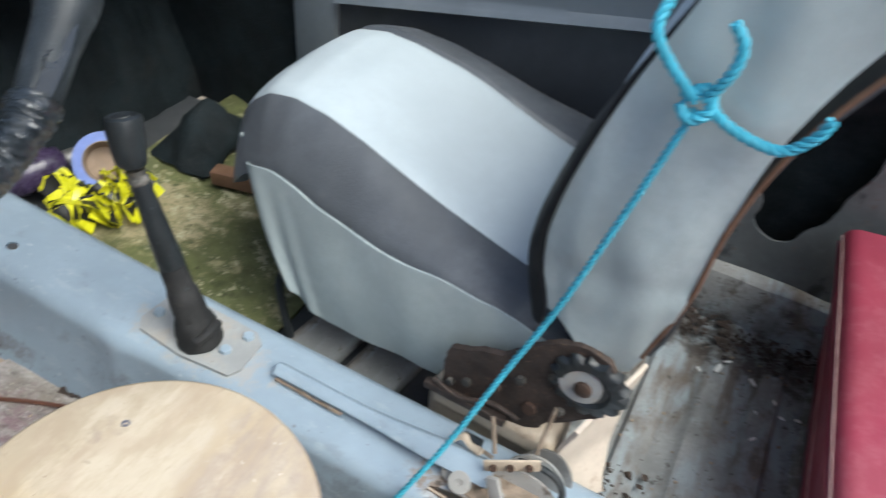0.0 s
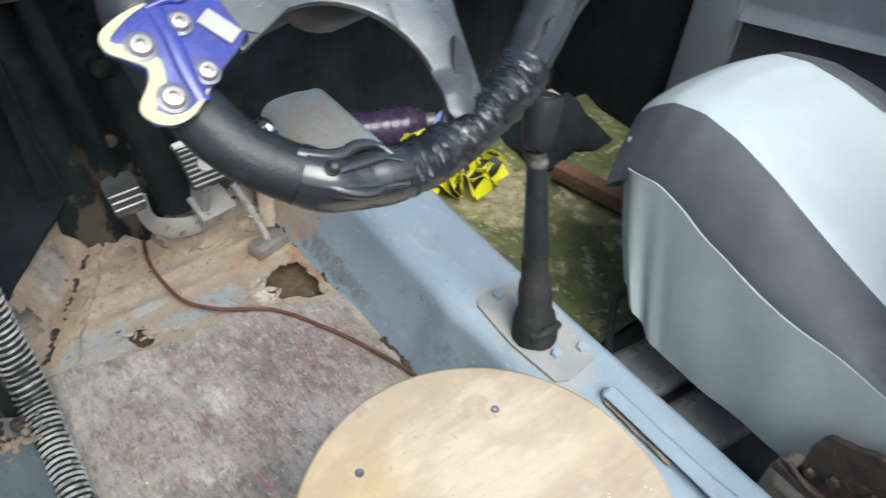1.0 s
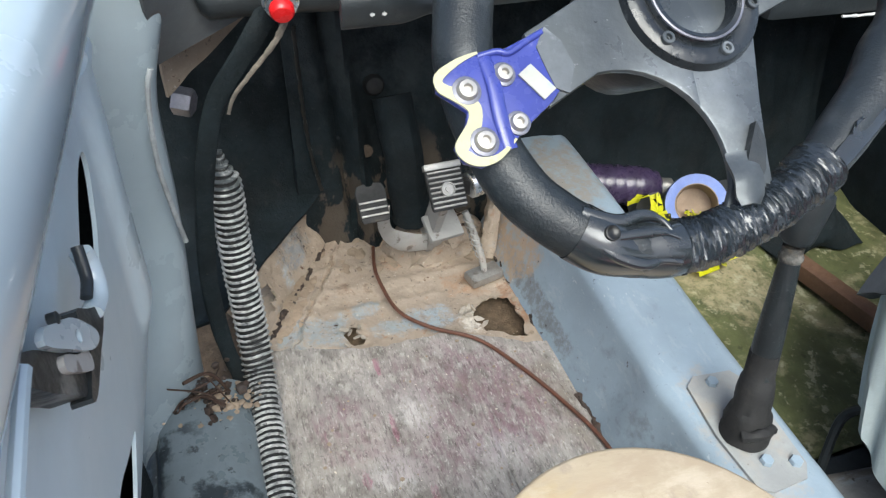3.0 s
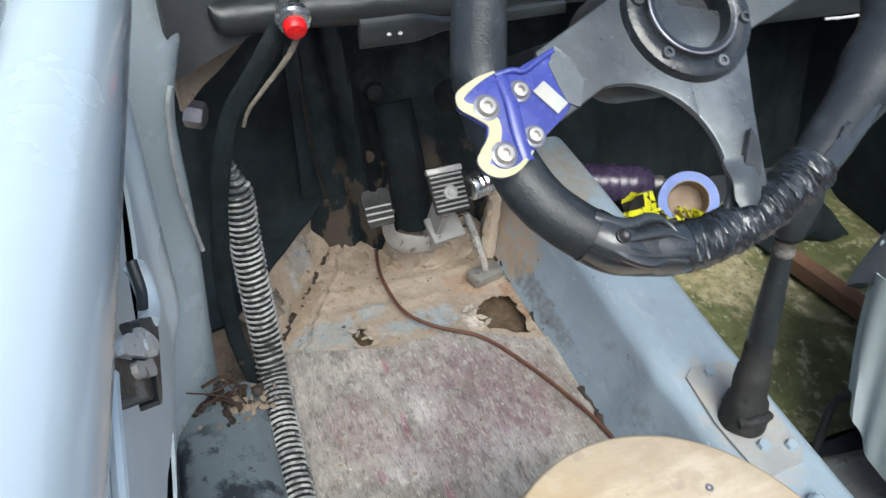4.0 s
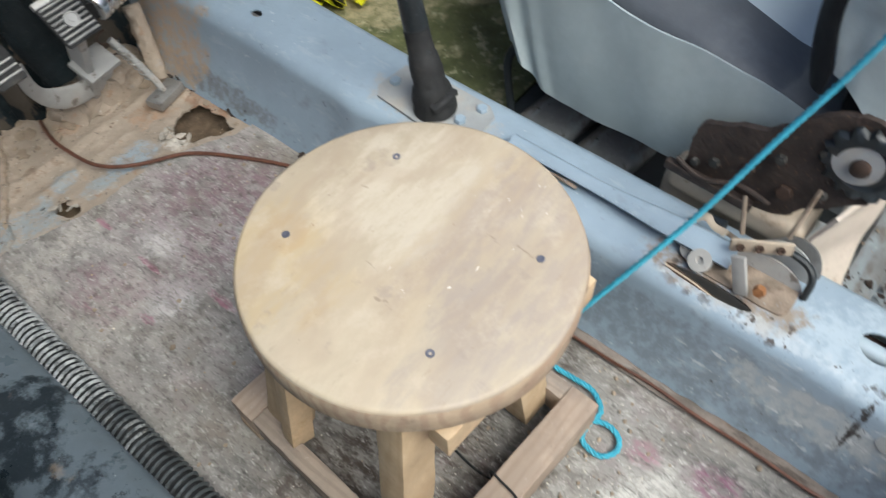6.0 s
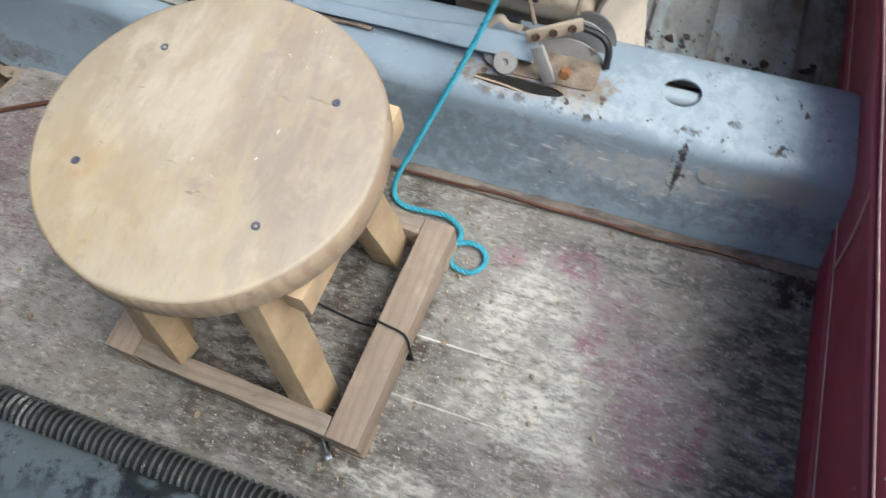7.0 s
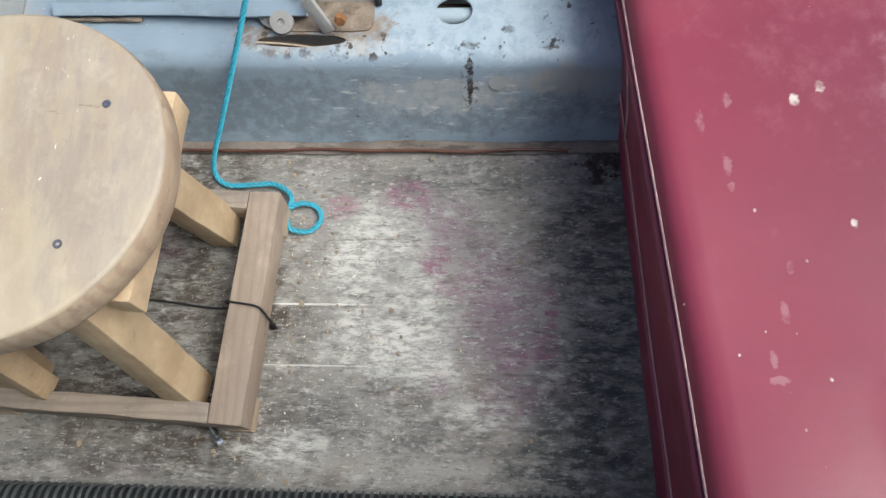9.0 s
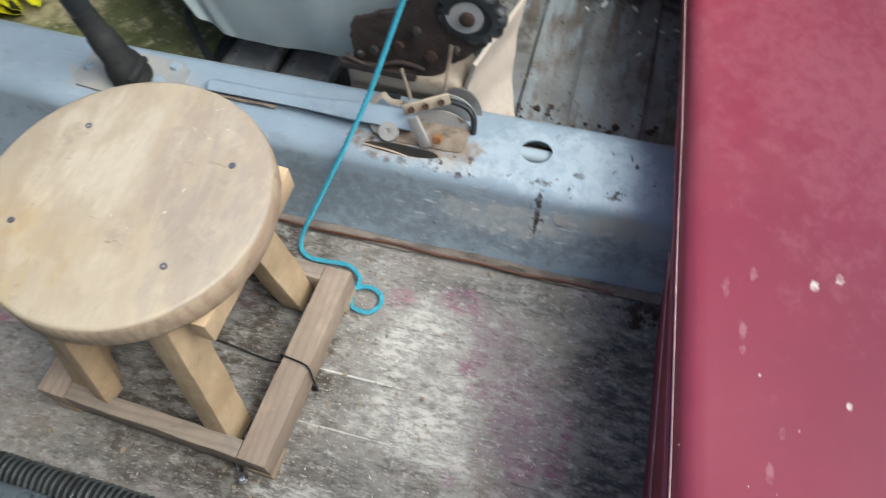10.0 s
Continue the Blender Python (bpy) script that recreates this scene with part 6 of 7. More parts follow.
bm = tube(spline([(0.236, 0.905, 0.512), (0.231, 0.904, 0.495), (0.219, 0.903, 0.477), (0.198, 0.902, 0.453), (0.178, 0.900, 0.430), (0.170, 0.90, 0.41)], False, 6), lambda s, a: 0.0034 * (1.1 - 0.6 * s) * (1 + 0.5 * noise.noise((s * 20, a, 1))), 8, flat=0.6, ref=(0, 1, 0))
solo("frayed_cord", bm, M_CORD, "frayed tan cord under the red button", "cord", (0.22, 0.915, 0.4))
bm = hexhead((0.118, 1.04, 0.352), (0.9, -0.4, -0.1), 0.017, 0.022)
solo("plastic_nut", bm, M_STEELDARK, "grey plastic nut on the cowl side", "nut", (0.12, 1.04, 0.35))
# rusty tie wires at the pillar foot
rnd = random.Random(11)
for k in range(9):
    a = Vector((rnd.uniform(0.05, 0.10), rnd.uniform(0.80, 0.83), rnd.uniform(0.07, 0.115)))
    b = Vector((rnd.uniform(0.10, 0.145), rnd.uniform(0.80, 0.86), rnd.uniform(0.045, 0.075)))
    mid_p = (a + b) / 2 + Vector((rnd.gauss(0, 0.01), rnd.gauss(0, 0.01), 0.012))
    bm = tube(spline([a, mid_p, b], False, 6), 0.0011 if k > 1 else 0.0024, 6)
    solo("tie_wire", bm, M_RUSTWIRE, "rusty twisted tie wire at the pillar foot", "wire", tuple(b), "tie wires")
bm = bmesh.new()
for k in range(90):
    r = rnd.uniform(0.002, 0.008)
    made = bmesh.ops.create_icosphere(bm, subdivisions=1, radius=r)
    c = Vector((rnd.gauss(0.095, 0.022), rnd.gauss(0.825, 0.02), 0.058 + abs(rnd.gauss(0, 0.006))))
    for v in made["verts"]:
        v.co = v.co * rnd.uniform(0.6, 1.3) + c
crust = bmesh.new()
for k in range(260):
    r = rnd.uniform(0.0012, 0.0042)
    made = bmesh.ops.create_icosphere(crust, subdivisions=1, radius=r)
    c = Vector((rnd.gauss(0.100, 0.020), rnd.gauss(0.808, 0.016), 0.060 + abs(rnd.gauss(0, 0.003))))
    for v in made["verts"]:
        v.co = Vector((v.co.x * rnd.uniform(0.8, 1.7), v.co.y * rnd.uniform(0.8, 1.7), v.co.z * 0.5)) + c
solo("sand_crust", crust, M_SAND, "pale crust of sand at the pillar foot", "sand", kind="stuff")
solo("rust_crumbs", bm, M_RUST, "rust crumbs heaped at the pillar foot", "rust", kind="stuff")

# ---- wooden stool ----
stool = thing("wooden_stool", (0.394, 0.357, 0.0), "low homemade stool of pale wood with a round seat", "stool")
def turned(profile, segs=84):
    bm = lathe((0.394, 0.357, 0), (0, 0, 1), profile, segs)
    for v in bm.verts:
        a = math.atan2(v.co.y - 0.357, v.co.x - 0.394)
        k = 1 + 0.006 * noise.noise((2 * math.cos(a), 2 * math.sin(a), 0)) + 0.0012 * noise.noise((14 * math.cos(a), 14 * math.sin(a), v.co.z * 60))
        v.co.x, v.co.y = 0.394 + (v.co.x - 0.394) * k, 0.357 + (v.co.y - 0.357) * k
    return bm


seat_top = part("seat", turned([(0.10, 0.271), (0.1395, 0.273), (0.1420, 0.290), (0.1425, 0.3015), (0.1415, 0.3040), (0.1385, 0.3052), (0.09, 0.3056), (0.04, 0.3058), (0.001, 0.3058)]), M_STOOL, stool, "round pale wooden seat", 60)
part("edge_band", turned([(0.12, 0.268), (0.136, 0.2685), (0.1415, 0.2705), (0.1436, 0.275), (0.1440, 0.290), (0.1436, 0.2985), (0.1426, 0.3012), (0.1400, 0.2990)]), M_STOOLEDGE, seat_top, "dirty worn wooden edge", 60)
for sx, sy in ((0.340, 0.445), (0.460, 0.430), (0.448, 0.268), (0.330, 0.283)):
    bm = lathe((sx, sy, 0.3045), (0, 0, 1), [(0.0036, -0.002), (0.0036, 0.0016), (0.0028, 0.0018), (0.0012, 0.0010), (0.0004, 0.0010)], 14)
    part("screw", bm, M_STEELDARK, seat_top, "dark sunk screw head")
R8 = Matrix.Rotation(radians(-3.2), 3, "Z")
MID = Vector((0.3665, 0.3505, 0))


def st(x, y, z):
    return MID + R8 @ Vector((x, y, z))


def timber(a, b, width, depth, seed, up=(0, 0, 1)):
    """A sawn bar with slightly uneven faces and worn arrises."""
    bm = beam(a, b, width, depth, 0.0022, up)
    long_edges = [e for e in bm.edges if e.calc_length() > 0.05]
    bmesh.ops.subdivide_edges(bm, edges=long_edges, cuts=14, use_grid_fill=True)
    for v in bm.verts:
        v.co += noise.noise_vector(v.co * 38 + Vector((seed, 0, 0))) * 0.0011
    return bm


HX, HY = 0.128, 0.147
for k, (x, y) in enumerate(((-1, -1), (-1, 1), (1, -1), (1, 1))):
    low = st(x * (HX - 0.034), y * (0.081 if y < 0 else 0.098), 0.018)
    high = st(x * 0.060 + 0.006, y * 0.068 + 0.006, 0.272)
    part("leg", timber(low, high, 0.040, 0.030, k, R8 @ Vector((0, 1, 0))), M_LEGWOOD, stool, "slanted square leg of tan wood")
    bm = box(st(x * (HX - 0.017), y * (HY - 0.017), 0.0085), (0.036, 0.034, 0.017), 0.003, R8)
    part("foot", bm, M_STOOLEDGE, stool, "small wooden foot block")
for y in (-1, 1):
    a, b = st(-HX, y * (HY - 0.017), 0.0375), st(HX, y * (HY - 0.017), 0.0375)
    part("rail", timber(a, b, 0.035, 0.042, 3 + y), M_RAILWOOD, stool, "worn lower rail")
for x in (-1, 1):
    a, b = st(x * (HX - 0.011), -HY + 0.0346, 0.037), st(x * (HX - 0.011), HY - 0.0346, 0.037)
    part("rail", timber(a, b, 0.021, 0.041, 9 + x), M_GREYWOOD, stool, "worn lower rail")
for a, b in (((0.298, 0.252, 0.250), (0.484, 0.243, 0.252)), ((0.5135, 0.300, 0.254), (0.505, 0.448, 0.254)), ((0.300, 0.468, 0.250), (0.498, 0.462, 0.250)), ((0.300, 0.285, 0.250), (0.296, 0.430, 0.250))):
    part("cross_bar", timber(a, b, 0.022, 0.032, a[0] * 9), M_FRESHWOOD, stool, "fresh-cut bar under the seat")
for a, b in (((0.266, 0.421, 0.052), (0.292, 0.408, 0.262)),):
    part("corner_block", timber(a, b, 0.026, 0.020, 21 + b[1], (0.2, 1, 0)), M_FRESHWOOD, stool, "fresh-cut corner block")
bm = hexhead((0.222, 0.246, 0.010), (-0.7, -0.7, 0.15), 0.006, 0.006)
tube([Vector((0.222, 0.246, 0.010)), Vector((0.236, 0.258, 0.008))], 0.003, 8, bm=bm)
solo("loose_bolt", bm, M_CHROME, "small shiny bolt beside the stool foot", "bolt", (0.222, 0.246, 0.004))
bm = tube(spline([(0.345, 0.2005, 0.001), (0.347, 0.2010, 0.03), (0.350, 0.2020, 0.0585), (0.354, 0.210, 0.0612), (0.357, 0.230, 0.0612), (0.359, 0.2415, 0.0585), (0.361, 0.2435, 0.03), (0.366, 0.275, 0.006), (0.374, 0.33, 0.003), (0.378, 0.37, 0.003)]), 0.0013, 6)
solo("binding_wire", bm, M_RUBBER, "dark wire wrapped round the stool rail", "wire", (0.35, 0.22, 0))

bm = lathe((0.347, 0.205, 0.0008), (0, 0, 1), [(0.0042, 0), (0.0042, 0.0006), (0.0004, 0.0007)], 12)
solo("nail_hole", bm, M_TAPEK, "small dark nail hole in the floor board", "hole", (0.347, 0.205, 0.0))

# ---- blue rope ----
def twisted(points, r, parent, name="strand"):
    path = spline(points, False, 14)
    total, run = 0.0, [0.0]
    for a, b in zip(path, path[1:]):
        total += (b - a).length
        run.append(total)
    n = max(20, int(total / 0.0022))
    fine, k = [], 0
    for i in range(n + 1):
        d = total * i / n
        while k < len(run) - 2 and run[k + 1] < d:
            k += 1
        span = max(1e-6, run[k + 1] - run[k])
        fine.append(path[k].lerp(path[k + 1], (d - run[k]) / span))
    for s in range(3):
        side, pts = None, []
        for i, p in enumerate(fine):
            d = (fine[min(i + 1, n)] - fine[max(i - 1, 0)]).normalized()
            g = side if side is not None else d.cross(Vector((0.3, 0.2, 1)))
            side = (g - d * g.dot(d)).normalized()
            up = d.cross(side)
            ang = 2 * math.pi * (s / 3 + total * i / n / 0.021)
            pts.append(p + (side * math.cos(ang) + up * math.sin(ang)) * r * 0.52)
        part(name, tube(pts, r * 0.56, 7), M_ROPE, parent)


rope = thing("blue_rope", (0.48, 0.18, 0.0), "turquoise twisted rope tied to the seat backrest", "rope")
twisted([(0.743, 0.098, 0.592), (0.736, 0.124, 0.482), (0.724, 0.152, 0.372), (0.698, 0.182, 0.283), (0.655, 0.212, 0.196), (0.612, 0.243, 0.126), (0.575, 0.270, 0.068), (0.545, 0.290, 0.026), (0.530, 0.291, 0.008), (0.519, 0.275, 0.006), (0.519, 0.245, 0.007), (0.519, 0.218, 0.008), (0.503, 0.197, 0.009), (0.480, 0.200, 0.008),
         (0.463, 0.195, 0.007), (0.460, 0.172, 0.006), (0.475, 0.160, 0.006), (0.490, 0.166, 0.007), (0.494, 0.184, 0.009), (0.484, 0.204, 0.012)], 0.0032, rope)
twisted([(0.743, 0.100, 0.598), (0.742, 0.125, 0.620), (0.742, 0.139, 0.638), (0.748, 0.140, 0.652), (0.775, 0.135, 0.668), (0.84, 0.128, 0.685)], 0.0042, rope)
twisted([(0.743, 0.094, 0.601), (0.741, 0.083, 0.628), (0.741, 0.083, 0.647), (0.742, 0.093, 0.659)], 0.0042, rope)
twisted([(0.743, 0.092, 0.598), (0.740, 0.068, 0.587), (0.740, 0.036, 0.583), (0.740, 0.019, 0.599), (0.741, 0.013, 0.615)], 0.0042, rope)
twisted([(0.744, 0.110, 0.592), (0.737, 0.100, 0.586), (0.740, 0.088, 0.596), (0.746, 0.095, 0.608), (0.746, 0.110, 0.598)], 0.0046, rope, "knot")

# ---- passenger seat ----
pseat = thing("passenger_seat", (1.0, 0.35, 0.0), "front passenger seat in grey and pale vinyl covers", "car seat")


CREST = ((0.13, 0.250), (0.23, 0.266), (0.32, 0.296), (0.41, 0.328), (0.46, 0.345), (0.52, 0.359), (0.565, 0.362), (0.605, 0.352), (0.635, 0.328), (0.652, 0.305), (0.70, 0.15))


def seat_nose(x):
    c = (x - 1.005) / 0.215
    return 0.605 + 0.045 * (1 - c * c)


def cushion_z(x, y):
    s = y * 0.645 / seat_nose(x)
    z = CREST[-1][1]
    for (a, za), (b, zb) in zip(CREST, CREST[1:]):
        if a <= s <= b:
            t = (s - a) / (b - a)
            z = za + (zb - za) * t
            break
    edge = max(0.0, (abs(x - 1.005) - 0.125) / 0.088)
    drop = 0.062 if x < 1.005 else 0.036
    return z - drop * ease(0.20, 0.47, y) * edge ** 1.6 - 0.006 * edge ** 3


def seat_taper(y):
    """How far the seat narrows towards its nose."""
    return 0.042 * ease(0.35, 0.63, y)


def cushion_strip(x0, x1):
    def f(u, v):
        x = x0 + (x1 - x0) * u
        y = 0.135 + (seat_nose(x) + 0.004 - 0.135) * v
        crease = 0.005 * max(0.0, 1 - min(u, 1 - u) / 0.06) ** 2
        z = cushion_z(x, y) - crease
        x += seat_taper(y) * max(0.0, (1.005 - x) / 0.213)
        y += 0.028 * ease(0.40, 0.65, y)
        return wob((x, y, z), 9, 0.003)
    return f


for nm, x0, x1, m_, lb, nu in (("centre_panel", 0.875, 1.125, M_SEATLIGHT, "pale grey centre panel", 28), ("bolster", 0.792, 0.8755, M_SEATDARK, "dark grey side panel", 16), ("bolster", 1.1245, 1.218, M_SEATDARK, "dark grey side panel", 16)):
    part(nm, sheet(cushion_strip(x0, x1), nu, 60, 0.02), m_, pseat, lb)


def skirt_low(y):
    return 0.113 + 0.035 * ease(0.50, 0.60, y) + 0.10 * ease(0.26, 0.17, y)


def skirt_side(u, v):
    y = 0.150 + 0.452 * u
    zt = cushion_z(0.794, min(y, 0.585)) + 0.002
    zb = skirt_low(y)
    z = zb + (zt - zb) * v
    fold = 0.006 * noise.noise((y * 16, z * 4, 1)) + 0.012 * ease(0.44, 0.58, y) * noise.noise((y * 38, z * 3, 2)) * (1 - v)
    lean = ease(0.3, 1.0, u)
    x = 0.789 - 0.006 * math.sin(math.pi * v) + fold + 0.030 * ease(0.565, 0.602, y) + seat_taper(y) * v
    return Vector((x, y + (0.030 * v - 0.050 * (1 - v)) * lean, z))


part("side_skirt", sheet(skirt_side, 60, 20, 0.003), M_SKIRT, pseat, "grey-green side cover with folds")


def skirt_front(u, v):
    x = 0.838 + 0.362 * u + 0.026 * (1 - u) * v
    zt = 0.296
    z = 0.150 + (zt - 0.150) * v
    return Vector((x, seat_nose(x) + 0.012 + 0.008 * math.sin(math.pi * v) + 0.006 * noise.noise((x * 22, z * 4, 3)) - 0.080 * (1 - v), z))


part("front_skirt", sheet(skirt_front, 40, 16, 0.003), M_SKIRT, pseat, "grey-green front cover")
part("side_skirt", sheet(lambda u, v: Vector((1.222, 0.15 + 0.46 * u, 0.14 + (cushion_z(1.216, 0.15 + 0.46 * u) - 0.15) * v)), 20, 8, 0.003), M_SKIRT, pseat)
bm = box((1.015, 0.38, 0.20), (0.38, 0.40, 0.11), 0.02)
part("seat_box", bm, M_BLACK, pseat, "dark seat underframe")
for rx in (0.905, 1.17):
    bm = beam((rx, 0.10, 0.035), (rx, 0.56, 0.035), 0.030, 0.026, 0.004)
    part("runner", bm, M_BLACK, pseat, "black seat runner")
    for ry in (0.16, 0.50):
        bm = beam((rx, ry, 0.03), (rx, ry, 0.15), 0.024, 0.03, 0.004, (0, 1, 0))
        part("runner_post", bm, M_BLACK, pseat)
bm = tube(spline([(0.80, 0.535, 0.02), (0.815, 0.56, 0.10), (0.825, 0.55, 0.135)]), 0.006, 8)
part("wire_frame", bm, M_BLACK, pseat, "bent wire under the cover")


def smooth_line(z, rows):
    zs, ys = [r[0] for r in rows], [r[1] for r in rows]
    return float(np.mean(np.interp([z - 0.03, z - 0.015, z, z + 0.015, z + 0.03], zs, ys)))


def back_edge(z):
    """Front and rear y of the backrest's side at a height."""
    front = smooth_line(z, ((0.27, 0.176), (0.30, 0.192), (0.345, 0.206), (0.40, 0.206), (0.48, 0.189), (0.55, 0.164), (0.60, 0.142), (0.65, 0.118), (0.70, 0.09), (0.80, 0.03), (0.95, -0.06)))
    rear = smooth_line(z, ((0.27, 0.085), (0.30, 0.064), (0.34, 0.050), (0.43, 0.046), (0.50, 0.040), (0.557, 0.027), (0.62, -0.002), (0.70, -0.045), (0.80, -0.10), (0.95, -0.18)))
    return front, rear


def back_seam(z):
    """Where the side cover meets the black bolster, at a height."""
    h = max(0.278, z - 0.045)
    return back_edge(h)[0] - 0.021 * (0.45 + 0.55 * math.sin(math.pi * min(1.0, (h - 0.25) / 0.42)))


def back_side(u, v):
    z = 0.278 + 0.60 * v
    top_z = z + 0.045 - 0.045 * ease(0.0, 1.0, u) * (1 - ease(0.0, 0.12, v))
    a, r = back_seam(z + 0.045), back_edge(z)[1]
    y = a + (r - a) * u
    free = ease(0.0, 0.2, u)
    x = 0.767 - 0.010 * math.sin(math.pi * u) + 0.005 * noise.noise((y * 14, z * 9, 7)) * free
    x += free * (0.007 * math.sin(46 * (z + 0.7 * y) + 2 * noise.noise((y * 20, z * 20, 0))) * (1 - ease(0.02, 0.20, v)) + 0.004 * noise.noise((y * 30, z * 12, 9)))
    return Vector((x, y, top_z))


part("backrest_side", sheet(back_side, 30, 60, 0.004), M_SKIRT, pseat, "grey-green backrest side cover")


def back_band(u, v):
    z = 0.300 + 0.62 * v
    s0, f = back_seam(z), back_edge(z)[0]
    a = radians(92 * u)
    p = Vector((0.7672 + 0.045 * (1 - math.cos(a)), s0 + 0.001 + (f - s0) * 1.05 * math.sin(a), z))
    return p + noise.noise_vector(p * 10) * 0.002 * u


part("backrest_bolster", sheet(back_band, 14, 46, 0.004), M_SEATBLACK, pseat, "black front bolster of the backrest")
part("backrest_front", sheet(lambda u, v: Vector((0.82 + 0.38 * u, back_edge(0.30 + 0.6 * v)[0] - 0.004 + 0.006 * math.sin(math.pi * u), 0.30 + 0.6 * v)), 12, 24, 0.004), M_SEATLIGHT, pseat, "pale grey backrest front")
part("backrest_rear", sheet(lambda u, v: Vector((0.772 + 0.44 * u, back_edge(0.31 + 0.6 * v)[1] - 0.006 * math.sin(math.pi * u), 0.31 + 0.6 * v)), 12, 24, 0.004), M_DARKPANEL, pseat, "dark brown backrest rear")
bm = tube(spline([(0.768, back_edge(0.30 + 0.09 * k)[1] + 0.002, 0.31 + 0.09 * k) for k in range(7)]), 0.0026, 8)
part("piping", bm, M_BROWNWOOD, pseat, "faded reddish piping")
part("backrest_side", sheet(lambda u, v: Vector((1.225, back_edge(0.30 + 0.6 * v)[0] + (back_edge(0.30 + 0.6 * v)[1] - back_edge(0.30 + 0.6 * v)[0]) * u, 0.30 + 0.6 * v)), 8, 20, 0.004), M_SKIRT, pseat)
bm = box((1.0, 0.115, 0.30), (0.40, 0.09, 0.10), 0.02)
part("backrest_foot", bm, M_BLACK, pseat, "dark hinge bar")

# recliner mechanism
rec_line = [(0.264, 0.150), (0.266, 0.190), (0.262, 0.219), (0.230, 0.236), (0.195, 0.254), (0.160, 0.292), (0.122, 0.309), (0.088, 0.298), (0.072, 0.262), (0.082, 0.228), (0.106, 0.198), (0.132, 0.178), (0.150, 0.152), (0.205, 0.138), (0.240, 0.136)]
rec_outline = [(p.x + 0.004 * noise.noise(p * 90), p.y + 0.004 * noise.noise(p * 90 + Vector((9, 0, 0)))) for p in spline([Vector((y, z, 0)) for y, z in rec_line], True, 6)]
recl = part("recliner_plate", plate(rec_outline, 0.008, frame_of((0.748, 0, 0), (0, 1, 0), (0, 0, 1))), M_RUST, pseat, "rusted recliner plate")
bm = lathe((0.752, 0.106, 0.262), (-1, 0, 0), [(0.040, -0.002), (0.040, 0.007), (0.036, 0.011), (0.026, 0.012), (0.022, 0.008), (0.001, 0.008)], 40)
for v in bm.verts:
    a = math.atan2(v.co.z - 0.262, v.co.y - 0.106)
    if math.hypot(v.co.z - 0.262, v.co.y - 0.106) > 0.034:
        v.co.y += 0.003 * math.cos(a) * math.copysign(1, math.sin(14 * a))
        v.co.z += 0.003 * math.sin(a) * math.copysign(1, math.sin(14 * a))
disc = part("ratchet_disc", bm, M_BLACK, recl, "black greasy ratchet disc")
bm = lathe((0.744, 0.113, 0.264), (-1, 0, 0.1), [(0.023, -0.002), (0.023, 0.0035), (0.014, 0.0045)], 28)
part("washer", bm, M_GEARPLATE, disc, "pale worn washer")
bm = lathe((0.742, 0.109, 0.263), (-1, 0, 0), [(0.0095, 0), (0.0095, 0.006), (0.007, 0.008), (0.001, 0.0085)], 16)
part("pivot", bm, M_RUSTWIRE, disc, "rusty pivot head")
for by, bz, r in ((0.158, 0.186, 0.009), (0.235, 0.180, 0.006), (0.20, 0.195, 0.007), (0.255, 0.168, 0.005), (0.175, 0.225, 0.006), (0.14, 0.255, 0.006), (0.125, 0.205, 0.005)):
    part("bolt", hexhead((0.748, by, bz), (-1, 0.1, 0.15), r, 0.006), M_GRIME if r < 0.0065 else M_RUSTWIRE, recl)
bm = tube(spline([(0.742, 0.275, 0.165), (0.738, 0.24, 0.158), (0.740, 0.20, 0.172), (0.738, 0.165, 0.168)], False, 8), 0.003, 8)
part("spring_wire", bm, M_RUST, recl, "rusty spring wire")
bm = beam((0.742, 0.285, 0.152), (0.742, 0.180, 0.148), 0.010, 0.012, 0.002)
part("lower_strip", bm, M_RUST, recl, "rusty lower strip")

riser = thing("seat_riser", (0.79, 0.16, 0.0), "beige painted seat riser beside the tunnel", "seat riser")
part("block", box((0.800, 0.205, 0.070), (0.085, 0.17, 0.10), 0.016, Euler((0, 0, radians(-4))).to_matrix(), 3), M_CREAM, riser)
part("top_strip", box((0.768, 0.200, 0.126), (0.045, 0.165, 0.038), 0.012, Euler((radians(-4), 0, radians(-4))).to_matrix(), 3), M_CREAM, riser)
part("flange", sheet(lambda u, v: wob(Vector((0.744, 0.100, 0.185)).lerp(Vector((0.752, 0.108, 0.004)), u).lerp(Vector((0.865, 0.060, 0.200)).lerp(Vector((0.815, 0.052, 0.004)), u), v) + Vector((0, 0.014 * math.sin(math.pi * u), 0)), 22, 0.005), 14, 10, 0.005), M_CREAMPALE, riser, "bent beige flange")

# ---- handbrake on the tunnel ----
hb = thing("handbrake", (0.665, 0.2, 0.125), "stripped handbrake lever with rusty linkage on the tunnel", "handbrake")
bm = tube(spline([(0.677, 0.450, 0.133), (0.677, 0.444, 0.1335), (0.676, 0.38, 0.1345), (0.675, 0.32, 0.136), (0.675, 0.26, 0.138), (0.676, 0.20, 0.139), (0.677, 0.165, 0.138)]), lambda s, a: (0.0105 + 0.007 * ease(0.45, 0.8, s)) * (1 + 0.12 * math.cos(4 * a)), 16, flat=0.72)
part("lever", bm, M_TUNNEL, hb, "grey-blue painted lever")
bm = tube(spline([(0.6655, 0.447, 0.1285), (0.6645, 0.40, 0.1290), (0.6640, 0.352, 0.1295)]), lambda s, a: 0.0022 * (1 + 0.7 * noise.noise((s * 16, a, 0))), 8)
part("rust_edge", bm, M_BROWNDUST, hb, "worn rusty lever edge")
